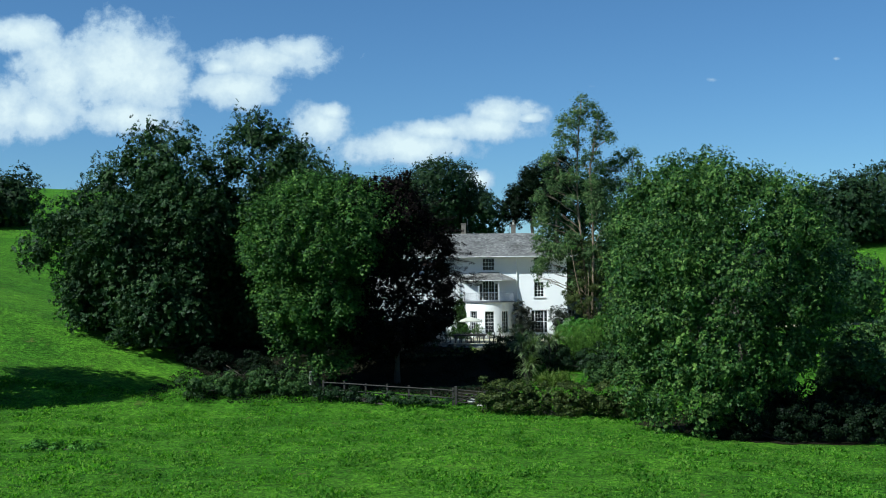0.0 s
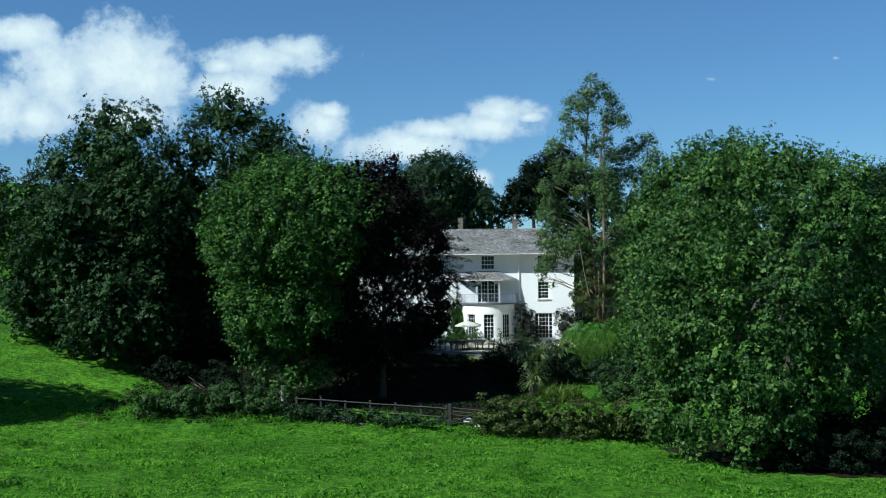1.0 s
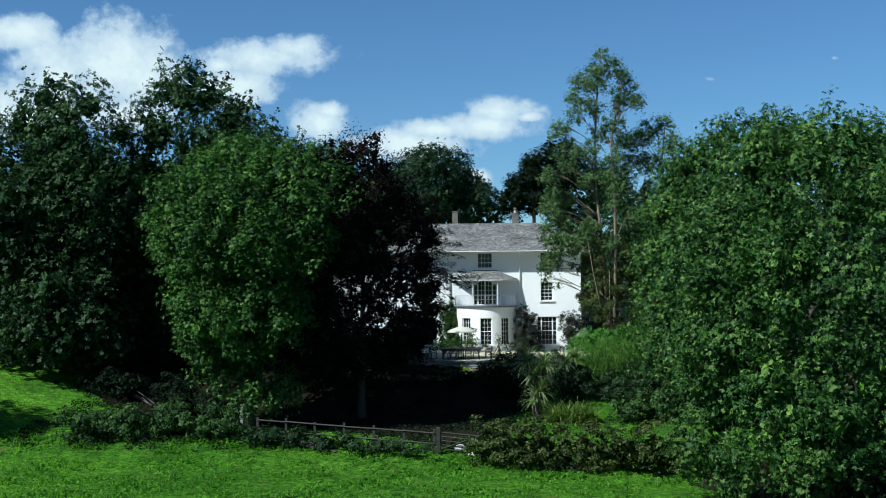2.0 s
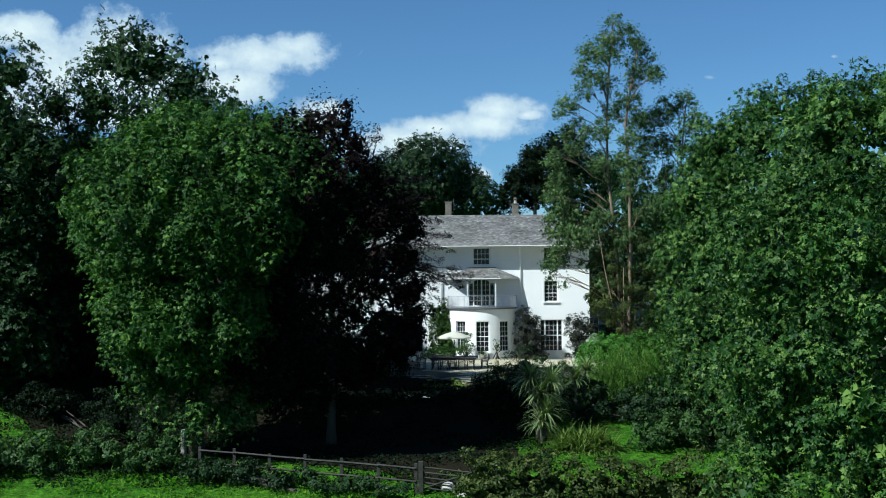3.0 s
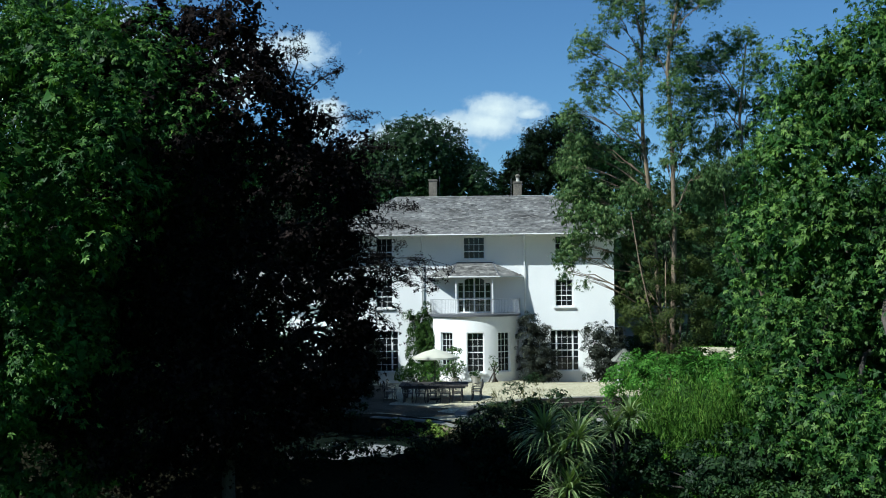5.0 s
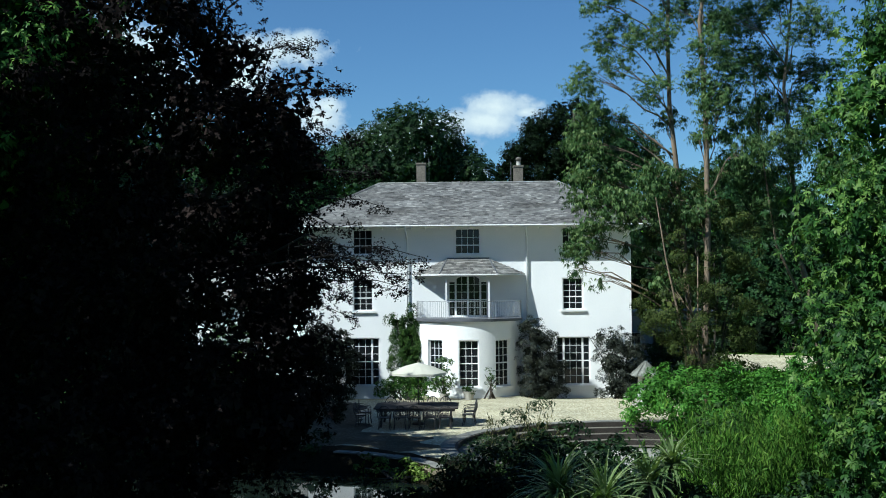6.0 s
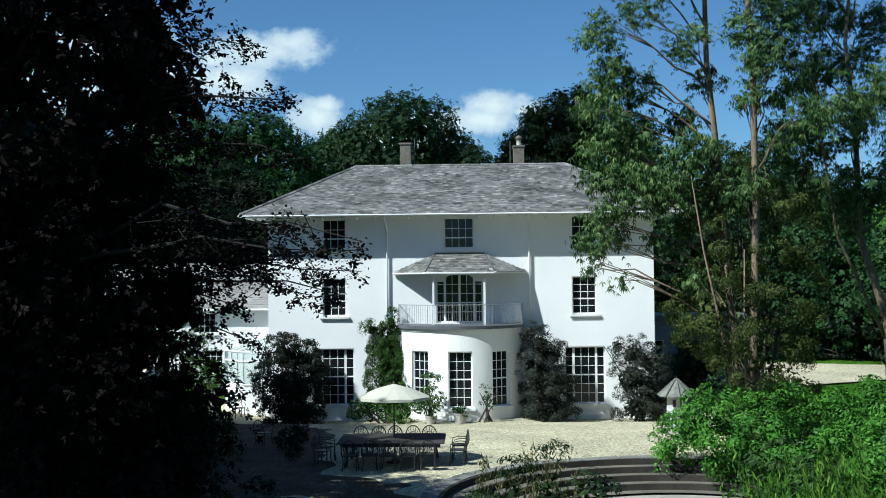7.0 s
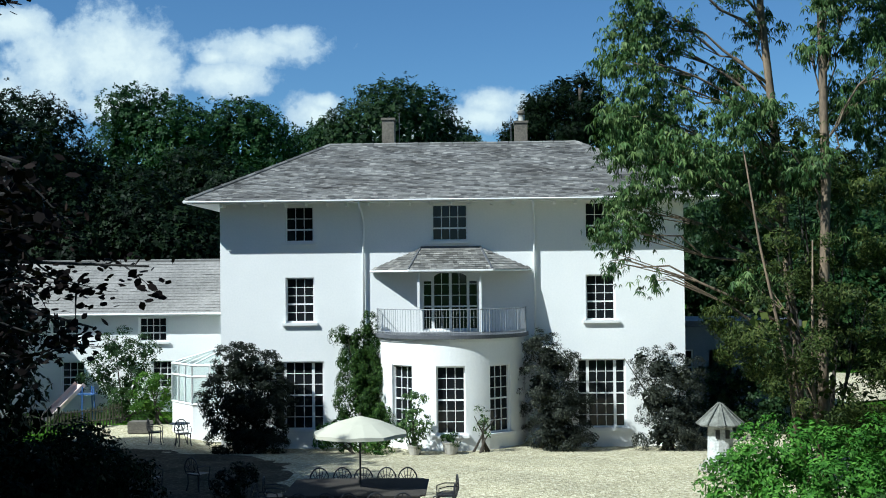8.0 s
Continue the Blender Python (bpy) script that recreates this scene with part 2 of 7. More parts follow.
slate = ramp(nt, fr.outputs[0], [(0.0, (0.070, 0.068, 0.066)), (0.15, (0.125, 0.123, 0.120)), (0.75, (0.20, 0.198, 0.19)), (0.92, (0.25, 0.245, 0.235)), (1.0, (0.34, 0.33, 0.31))])
moss = ramp(nt, noise_fac(nt, 0.6, 7, 0.78, (0.8, 1.2, 1.2)), [(0.42, (1.18, 1.18, 1.16)), (0.66, (0.50, 0.48, 0.45))])
nt.links.new(mixed(nt, slate, moss, 1.0, "MULTIPLY"), b.inputs["Base Color"])
bump(nt, b, noise_fac(nt, 20), 0.3)
M["slate"] = m
M["slate_pale"] = surface("lichened_pale_slate", (0.13, 0.127, 0.12), (0.31, 0.30, 0.285), 0.7, 0.75, 9, 0.4)
M["lichen_roof"] = surface("lichened_grey_shingle", (0.07, 0.075, 0.065), (0.27, 0.275, 0.245), 2.5, 0.9, 14, 0.6)

m, nt, b = start("meadow_grass", 0.9)
b.inputs["Specular IOR Level"].default_value = 0.08
g1 = ramp(nt, noise_fac(nt, 0.09, 5, 0.65), [(0.3, (0.028, 0.106, 0.009)), (0.7, (0.064, 0.180, 0.016))])
g2 = ramp(nt, noise_fac(nt, 0.55, 5, 0.7), [(0.35, (0.62, 0.66, 0.60)), (0.65, (1.25, 1.2, 1.1))])
g3 = ramp(nt, noise_fac(nt, 2.4, 6, 0.78), [(0.36, (0.40, 0.46, 0.42)), (0.64, (1.75, 1.58, 1.35))])
g4 = ramp(nt, noise_fac(nt, 6, 5, 0.8), [(0.36, (0.42, 0.46, 0.42)), (0.64, (1.7, 1.55, 1.35))])
col = mixed(nt, mixed(nt, mixed(nt, g1, g2, 1.0, "MULTIPLY"), g3, 1.0, "MULTIPLY"), g4, 1.0, "MULTIPLY")
dry = ramp(nt, noise_fac(nt, 0.7, 5, 0.75), [(0.60, (0, 0, 0)), (0.76, (1, 1, 1))])
col = mixed(nt, col, (0.13, 0.12, 0.04), dry)
nt.links.new(col, b.inputs["Base Color"])
bump(nt, b, noise_fac(nt, 3.5, 6, 0.75), 1.0, 0.22)
M["grass"] = m

M["leaf_oak"] = leaf_material("oak_leaves", (0.008, 0.021, 0.010), (0.016, 0.037, 0.015), (0.036, 0.066, 0.025), 0.5, sheen=0.1)
# brighter copy of the oak leaves, sunlight on the crowns put into the colour
M["leaf_oak_lit"] = leaf_material("oak_leaves_lit", (0.010, 0.028, 0.011), (0.021, 0.050, 0.018), (0.052, 0.094, 0.032), 0.5, sheen=0.12)
M["leaf_ash"] = leaf_material("ash_leaves", (0.010, 0.034, 0.009), (0.034, 0.092, 0.019), (0.112, 0.205, 0.044), 0.5, 0.13, sheen=0.12)
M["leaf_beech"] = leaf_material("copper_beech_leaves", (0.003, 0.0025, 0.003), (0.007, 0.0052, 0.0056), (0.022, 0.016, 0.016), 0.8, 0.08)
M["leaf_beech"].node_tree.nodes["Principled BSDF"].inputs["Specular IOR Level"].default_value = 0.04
M["leaf_wisteria"] = leaf_material("wisteria_leaves", (0.010, 0.030, 0.008), (0.028, 0.066, 0.014), (0.075, 0.13, 0.03))
M["leaf_lime"] = leaf_material("broad_green_leaves", (0.009, 0.031, 0.009), (0.031, 0.084, 0.017), (0.120, 0.200, 0.050), 0.48, 0.13, sheen=0.13)
M["leaf_euc"] = leaf_material("gum_leaves", (0.024, 0.056, 0.021), (0.058, 0.112, 0.040), (0.150, 0.212, 0.088), 0.45)
M["leaf_wood"] = leaf_material("woodland_leaves", (0.010, 0.032, 0.013), (0.021, 0.055, 0.019), (0.042, 0.088, 0.028), patch=0.12)
M["leaf_shrub"] = leaf_material("bright_shrub_leaves", (0.030, 0.10, 0.016), (0.060, 0.17, 0.026), (0.11, 0.25, 0.045), patch=0.6)
M["leaf_dark"] = leaf_material("dark_shrub_leaves", (0.008, 0.011, 0.010), (0.016, 0.022, 0.018), (0.045, 0.052, 0.045), patch=0.8)
M["leaf_hedge"] = leaf_material("bramble_leaves", (0.016, 0.040, 0.014), (0.034, 0.075, 0.022), (0.075, 0.125, 0.04), patch=0.8)
M["leaf_feather"] = leaf_material("feathery_grey_leaves", (0.012, 0.016, 0.014), (0.030, 0.036, 0.032), (0.085, 0.095, 0.085), patch=1.0)
M["leaf_seed"] = leaf_material("seed_head_grass", (0.05, 0.055, 0.025), (0.12, 0.115, 0.055), (0.24, 0.22, 0.12), patch=1.0)
M["leaf_brown"] = leaf_material("turning_hedge_leaves", (0.016, 0.030, 0.009), (0.042, 0.064, 0.017), (0.092, 0.112, 0.036), patch=1.2)
M["leaf_bamboo"] = leaf_material("bamboo_leaves", (0.034, 0.088, 0.014), (0.066, 0.150, 0.022), (0.13, 0.225, 0.042), patch=0.8)
M["leaf_lily"] = leaf_material("lily_leaves", (0.05, 0.10, 0.018), (0.10, 0.165, 0.034), (0.20, 0.265, 0.078), 0.5, 0.2, patch=1.5)
M["tread"] = surface("gritty_gravel_tread", (0.07, 0.062, 0.048), (0.19, 0.175, 0.14), 1.2, 0.9, 14, 0.5)
# dark evergreen leaves, near black to carry shade on hedges and undergrowth
M["leaf_shade_evergreen"] = leaf_material("shade_dark_evergreen", (0.003, 0.007, 0.004), (0.006, 0.014, 0.007), (0.015, 0.028, 0.012), patch=0.3)
M["leaf_dark"].node_tree.nodes["Principled BSDF"].inputs["Specular IOR Level"].default_value = 0.06
M["leaf_shade_evergreen"].node_tree.nodes["Principled BSDF"].inputs["Specular IOR Level"].default_value = 0.06
M["blade"] = leaf_material("sword_leaves", (0.078, 0.125, 0.05), (0.145, 0.21, 0.09), (0.29, 0.345, 0.18), 0.4, 0.2)


# ---------------------------------------------------------------- mesh helpers
def mesh_ob(name, verts, faces, mat, parent=None, label="", smooth=False):
    me = bpy.data.meshes.new(name)
    me.from_pydata([tuple(v) for v in verts], [], [tuple(f) for f in faces])
    me.materials.append(mat)
    if smooth:
        me.polygons.foreach_set("use_smooth", [True] * len(me.polygons))
    ob = new(name, me)
    if parent:
        ob.parent = parent
    return tagged(ob, label)


def part(name, bm, mat, parent=None, label="", smooth=False):
    me = bpy.data.meshes.new(name)
    bm.normal_update()
    bm.to_mesh(me)
    bm.free()
    me.materials.append(mat)
    if smooth:
        me.polygons.foreach_set("use_smooth", [True] * len(me.polygons))
    ob = new(name, me)
    if parent:
        ob.parent = parent
    return tagged(ob, label)


def thing(name, label, category, at=(0, 0, 0), turn=0.0, group="", kind=""):
    ob = new(name)
    ob.empty_display_size = 0.2
    ob.matrix_world = pose(*at, 0, 0, turn)
    return tagged(ob, label, category, group, kind)


def add_box(bm, x0, x1, y0, y1, z0, z1):
    vs = [bm.verts.new(p) for p in ((x0, y0, z0), (x1, y0, z0), (x1, y1, z0), (x0, y1, z0),
                                    (x0, y0, z1), (x1, y0, z1), (x1, y1, z1), (x0, y1, z1))]
    for f in ((3, 2, 1, 0), (4, 5, 6, 7), (0, 1, 5, 4), (1, 2, 6, 5), (2, 3, 7, 6), (3, 0, 4, 7)):
        bm.faces.new([vs[i] for i in f])
    return vs


def boxes(*dims):
    bm = bmesh.new()
    for d in dims:
        add_box(bm, *d)
    return bm


def add_tube(bm, pts, radii, seg=8, caps=True):
    """A tapered tube along a line of points."""
    pts = [Vector(p) for p in pts]
    rings = []
    for i, p in enumerate(pts):
        d = (pts[min(i + 1, len(pts) - 1)] - pts[max(i - 1, 0)]).normalized()
        side = d.cross(Vector((0.31, 0.95, 0.05)))
        if side.length < 0.05:
            side = d.cross(Vector((1, 0, 0)))
        side.normalize()
        up = side.cross(d)
        r = radii[i] if hasattr(radii, "__len__") else radii
        rings.append([bm.verts.new(p + (side * math.cos(a) + up * math.sin(a)) * r)
                      for a in [2 * math.pi * k / seg for k in range(seg)]])
    for a, c in zip(rings, rings[1:]):
        for k in range(seg):
            bm.faces.new((a[k], a[(k + 1) % seg], c[(k + 1) % seg], c[k]))
    if caps:
        bm.faces.new(rings[0][::-1])
        bm.faces.new(rings[-1])


def tube(pts, radii, seg=8):
    bm = bmesh.new()
    add_tube(bm, pts, radii, seg)
    return bm


# ---------------------------------------------------------------- leaves
def leaf_quads(rng, pos, nrm, size, aspect=0.55, droop=0.0):
    """Pointed leaves (four corners each) at pos, facing nrm."""
    n = len(pos)
    nrm = nrm / np.linalg.norm(nrm, axis=1, keepdims=True)
    t = rng.normal(size=(n, 3))
    t[:, 2] -= droop
    t -= nrm * np.sum(t * nrm, axis=1, keepdims=True)
    t /= np.linalg.norm(t, axis=1, keepdims=True)
    s = np.cross(nrm, t)
    L = (size * rng.uniform(0.6, 1.35, n))[:, None]
    W = L * aspect
    bend = nrm * L * 0.12
    v = np.stack([pos - t * L * 0.5 - bend, pos + s * W * 0.5, pos + t * L * 0.5 - bend, pos - s * W * 0.5], axis=1)
    return v.reshape(-1, 3)


def leaves_ob(name, verts, mat, parent=None, label="", c=4):
    n = len(verts) // c
    me = bpy.data.meshes.new(name)
    me.vertices.add(n * c)
    me.vertices.foreach_set("co", verts.astype(np.float32).ravel())
    me.loops.add(n * c)
    me.loops.foreach_set("vertex_index", np.arange(n * c, dtype=np.int32))
    me.polygons.add(n)
    me.polygons.foreach_set("loop_start", np.arange(0, n * c, c, dtype=np.int32))
    me.polygons.foreach_set("loop_total", np.full(n, c, dtype=np.int32))
    me.update(calc_edges=True)
    me.materials.append(mat)
    ob = new(name, me)
    if parent:
        ob.parent = parent
    return tagged(ob, label)


def crown_points(rng, lobes, sub_r, dens, cover=1.1, up=0.5, flat=0.75, inner=2.5, back=1.0, rough=0.10):
    """Tufts of leaves over the skin of round lobes (x, y, z, rx, ry, rz): each tuft a ragged cap that faces out and up."""
    lobes = np.array(lobes, float)
    pos, nrm, core_p, core_n = [], [], [], []
    for i, q in enumerate(lobes):
        r = q[3:6].mean()
        n = max(4, int(4 * r * r / (sub_r * sub_r) * cover))
        d = rng.normal(size=(n, 3))
        d /= np.linalg.norm(d, axis=1, keepdims=True)
        c = q[:3] + d * q[3:6] * rng.normal(0.93, rough, n)[:, None]
        keep = np.ones(n, bool)
        for j, o in enumerate(lobes):
            if j != i:
                keep &= np.linalg.norm((c - o[:3]) / o[3:6], axis=1) > 0.84
        if back < 1:
            keep &= (d[:, 1] < 0.3) | (rng.random(n) < back)
        for ci, di in zip(c[keep], d[keep]):
            sr = sub_r * rng.uniform(0.6, 1.35)
            k = int(dens * sr * sr)
            e = rng.normal(size=(k, 3)) + di * 0.9 + np.array((0, 0, up))
            e /= np.linalg.norm(e, axis=1, keepdims=True)
            pos.append(ci + e * (sr * rng.uniform(0.55, 1.1, k))[:, None] * np.array((1, 1, flat)))
            nrm.append(e + di * 0.2 + rng.normal(size=(k, 3)) * 0.36)
        k = int(inner * 22 * r * r)
        e = rng.normal(size=(k, 3))
        e /= np.linalg.norm(e, axis=1, keepdims=True)
        core_p.append(q[:3] + e * q[3:6] * rng.uniform(0.2, 0.6, k)[:, None])
        core_n.append(e + rng.normal(size=(k, 3)) * 0.7)
    return [np.concatenate(a) for a in (pos, nrm, core_p, core_n)]


def crown(name, lobes, sub_r, dens, size, mat, parent, seed, aspect=0.55, droop=0.0, floor_z=None, label="", core=0.36, fine=False, **kw):
    rng = np.random.default_rng(seed)
    p, nrm, cp, cn = crown_points(rng, lobes, sub_r, dens, **kw)
    if floor_z is not None:
        k, j = p[:, 2] > floor_z, cp[:, 2] > floor_z + core * 0.4
        p, nrm, cp, cn = p[k], nrm[k], cp[j], cn[j]
    if fine or size >= 0.2:
        v = np.concatenate([leaf_quads(rng, p, nrm, size * 1.3, aspect * 1.1, droop), leaf_quads(rng, cp, cn, core * 1.2, 0.8)]).reshape(-1, 4, 3)[:, :3].reshape(-1, 3)
        return leaves_ob(name, v, mat, parent, label, 3)
    v = np.concatenate([leaf_quads(rng, p, nrm, size, aspect, droop), leaf_quads(rng, cp, cn, core, 0.8)])
    return leaves_ob(name, v, mat, parent, label)


def rosette_mesh(name, rng, c, axis, size, k, aspect, lift, droop, mat, parent, label="", spread=0.38, wedge=False):
    """Twig ends: k leaves spread round each point c, facing along axis, joined at their stalks."""
    n = len(c)
    axis = axis / np.linalg.norm(axis, axis=1, keepdims=True)
    u = np.cross(axis, np.array((0.31, 0.27, 0.91)) + rng.normal(size=(n, 3)) * 0.3)
    u /= np.linalg.norm(u, axis=1, keepdims=True)
    w = np.cross(axis, u)
    phi = 2 * np.pi * (np.arange(k)[None] + rng.uniform(-0.45, 0.45, (n, k)) + rng.random((n, 1))) / k
    el = rng.normal(lift, spread, (n, k))
    rad = np.cos(phi)[..., None] * u[:, None] + np.sin(phi)[..., None] * w[:, None]
    t = np.cos(el)[..., None] * rad + np.sin(el)[..., None] * axis[:, None]
    t[..., 2] -= droop
    t /= np.linalg.norm(t, axis=2, keepdims=True)
    nrm = axis[:, None] + rng.normal(size=(n, k, 3)) * 0.25
    s = np.cross(nrm, t)
    s /= np.linalg.norm(s, axis=2, keepdims=True) + 1e-6
    L = (size * rng.uniform(0.65, 1.25, (n, k)) * rng.uniform(0.75, 1.2, (n, 1)))[..., None]
    mid = c[:, None] + t * L * 0.55
    tip = c[:, None] + t * L
    tip[..., 2] -= L[..., 0] * (0.12 + droop * 0.2)
    if wedge:
        ring = np.stack([mid + t * L * 0.3 + s * L * aspect * 0.55, mid + t * L * 0.3 - s * L * aspect * 0.55], axis=2)
    else:
        ring = np.stack([mid + s * L * aspect * 0.5, tip, mid - s * L * aspect * 0.5], axis=2)
    verts = np.concatenate([c, ring.reshape(-1, 3)])
    w_n = ring.shape[2]
    i = n + w_n * np.arange(n * k, dtype=np.int32)
    hub = np.repeat(np.arange(n, dtype=np.int32), k)
    loops = np.stack([hub, *[i + j for j in range(w_n)]], axis=1)
    me = bpy.data.meshes.new(name)
    me.vertices.add(len(verts))
    me.vertices.foreach_set("co", verts.astype(np.float32).ravel())
    me.loops.add(loops.size)
    me.loops.foreach_set("vertex_index", loops.ravel())
    me.polygons.add(n * k)
    me.polygons.foreach_set("loop_start", np.arange(0, loops.size, w_n + 1, dtype=np.int32))
    me.polygons.foreach_set("loop_total", np.full(n * k, w_n + 1, dtype=np.int32))
    me.update(calc_edges=True)
    me.materials.append(mat)
    ob = new(name, me)
    if parent:
        ob.parent = parent
    return tagged(ob, label)


def swell_waves(scale):
    """Waves of two lengths whose sum stands for the swell of the boughs."""
    rng = np.random.default_rng(7)
    d = rng.normal(size=(18, 3))
    d /= np.linalg.norm(d, axis=1, keepdims=True)
    k = d * (np.where(np.arange(18) < 8, 0.5, 1.3) * rng.uniform(0.7, 1.3, 18) * scale * 4.0)[:, None]
    return k, rng.uniform(0, 6.28, 18), np.where(np.arange(18) < 8, 0.11, 0.14)


def rosette_points(rng, lobes, per_m2, depth, rough, bough, bough_scale, back, thin):
    """Points over the skin of the joined lobes, pushed in and out by boughs, and the way out at each."""
    lobes = np.array(lobes, float)
    reach = lobes[:, 3:6].max(axis=1)
    waves, phase, amp = swell_waves(bough_scale)
    pos, out = [], []
    for i, q in enumerate(lobes):
        r = q[3:6]
        area = 4 * math.pi * (((r[0] * r[1]) ** 1.6 + (r[0] * r[2]) ** 1.6 + (r[1] * r[2]) ** 1.6) / 3) ** (1 / 1.6)
        n = max(3, int(area * per_m2))
        d = rng.normal(size=(n, 3))
        d /= np.linalg.norm(d, axis=1, keepdims=True)
        if back < 1:
            d = d[(d[:, 1] < 0.35) | (rng.random(n) < back)]
        o = d / r
        o /= np.linalg.norm(o, axis=1, keepdims=True)
        p = q[:3] + d * r - o * depth
        near = [j for j in range(len(lobes)) if j != i and np.linalg.norm(lobes[j, :3] - q[:3]) < reach[j] + reach[i]]
        for j in sorted(near, key=lambda j: -reach[j]):
            keep = np.linalg.norm((p - lobes[j, :3]) / np.maximum(lobes[j, 3:6] - depth, 0.2), axis=1) > 0.95
            p, o = p[keep], o[keep]
        arg = p @ waves.T + phase
        lump = np.sin(arg) @ amp - 0.2
        slope = (np.cos(arg) * amp) @ waves
        keep = rng.random(len(p)) > thin * np.clip(-0.3 - lump * 2.4, 0, 1)
        p, o, lump, slope = p[keep], o[keep], lump[keep], slope[keep]
        stray = np.where(rng.random(len(p)) < 0.12, rng.uniform(0, 1.6, len(p)), 0.0) * rough
        p = p + o * (bough * lump + rng.normal(size=len(p)) * rough + stray)[:, None]
        slope -= o * np.sum(slope * o, axis=1, keepdims=True)
        o = o - slope * bough * 0.9
        pos.append(p)
        out.append(o / np.linalg.norm(o, axis=1, keepdims=True))
    return np.concatenate(pos), np.concatenate(out)


def boughs(lobes, seed, r=(1.0, 1.8), every=4.6, big=2.8):
    """Large lobes become a smaller heart with round boughs standing out of it; small ones stay."""
    rng = np.random.default_rng(seed)
    out = []
    for q in lobes:
        m = min(q[3:6])
        if m < big:
            out.append(q)
            continue
        out.append((*q[:3], q[3] - 0.8, q[4] - 0.8, q[5] - 0.8))
        n = int(4 * math.pi * (q[3] * q[4] * q[5]) ** (2 / 3) / every)
        for i in range(n):
            z = 1 - 2 * (i + 0.5) / n
            a = 2.39996 * i + rng.normal() * 0.3
            h = math.sqrt(1 - z * z)
            w = rng.uniform(*r)
            d = rng.normal(1.0, 0.18)
            out.append((q[0] + math.cos(a) * h * (q[3] - d * w), q[1] + math.sin(a) * h * (q[4] - d * w), q[2] + z * (q[5] - d * w), w, w, w * 0.85))
    return out


def leafy(name, lobes, mat, parent, seed, size=0.2, per_m2=14, k=8, aspect=0.62, lift=0.1, droop=0.15, up=0.45, rough=0.16, bough=0.45,
          bough_scale=0.7, back=1.0, thin=0.5, floor_z=None, layers=3, core=1.0, label="", wedge=False):
    """A crown of leaf rosettes in a few layers, the outer one bright and ragged, over a dark heart of larger sprays."""
    rng = np.random.default_rng(seed)
    pp, oo = [], []
    for m in range(layers):
        p, o = rosette_points(rng, lobes, per_m2 * (1.0, 0.5, 0.3)[m], size * 1.6 * m, rough, bough, bough_scale, back, thin if m == 0 else 0.0)
        pp.append(p)
        oo.append(o)
    p, o = np.concatenate(pp), np.concatenate(oo)
    if floor_z is not None:
        keep = p[:, 2] > floor_z
        p, o = p[keep], o[keep]
    axis = o + np.array((0, 0, up)) + rng.normal(size=p.shape) * 0.3
    ob = rosette_mesh(name, rng, p, axis, size, k, aspect, lift, droop, mat, parent, label, wedge=wedge)
    if core:
        p, o = rosette_points(rng, lobes, core / (size * size * 18), size * 5.5, size, bough, bough_scale, back, 0.0)
        if floor_z is not None:
            keep = p[:, 2] > floor_z + size
            p, o = p[keep], o[keep]
        rosette_mesh("inner_foliage", rng, p, o + rng.normal(size=p.shape) * 0.4, size * 2.4, 5, 0.8, 0.0, 0.1, mat, parent, wedge=True)
    return ob


def oval_leaves(name, rng, pos, nrm, size, mat, parent):
    """Oval six-cornered leaves for the branch ends that pass close by."""
    n = len(pos)
    nrm = nrm / np.linalg.norm(nrm, axis=1, keepdims=True)
    t = rng.normal(size=(n, 3))
    t -= nrm * np.sum(t * nrm, axis=1, keepdims=True)
    t /= np.linalg.norm(t, axis=1, keepdims=True)
    s = np.cross(nrm, t)
    L = (size * rng.uniform(0.7, 1.3, n))[:, None]
    W = L * 0.31
    ring = [pos - t * L * 0.5, pos - t * L * 0.2 + s * W, pos + t * L * 0.15 + s * W, pos + t * L * 0.5, pos + t * L * 0.15 - s * W, pos - t * L * 0.2 - s * W]
    v = np.stack(ring, axis=1).reshape(-1, 3)
    return mesh_ob(name, v.tolist(), np.arange(n * 6).reshape(n, 6).tolist(), mat, parent)


def add_spray(rng, bm, a, c, n=60, sag=0.12):
    """A thin bent twig from a to c; returns the places of its leaves."""
    a, c = Vector(a), Vector(c)
    k = 6
    bow = Vector(rng.normal(size=3)) * (c - a).length * 0.12
    line = [a.lerp(c, i / k) + bow * math.sin(math.pi * i / k) + Vector((0, 0, -sag * (i / k) ** 2)) for i in range(k + 1)]
    add_tube(bm, line, [0.007 * (1.05 - 0.85 * i / k) for i in range(k + 1)], 4)
    d = (c - a).normalized()
    side = d.cross(Vector((0, 0, 1))).normalized()
    pos = []
    for i in range(n):
        t = rng.uniform(0.0, 1.0)
        p = line[min(k - 1, int(t * k))].lerp(line[min(k, int(t * k) + 1)], t * k - int(t * k))
        w = (1.1 - t) * (c - a).length * 0.30 + 0.05
        pos.append(p + side * rng.normal() * w * 0.6 + d * rng.normal() * 0.03 + Vector((0, 0, rng.normal() * 0.035)))
    return np.array(pos)


def ball(*rows, squash=1.0, deep=1.0):
    """Lobes from (x, y, z, r) rows."""
    return [(x, y, z, r, r * deep, r * squash) for x, y, z, r in rows]


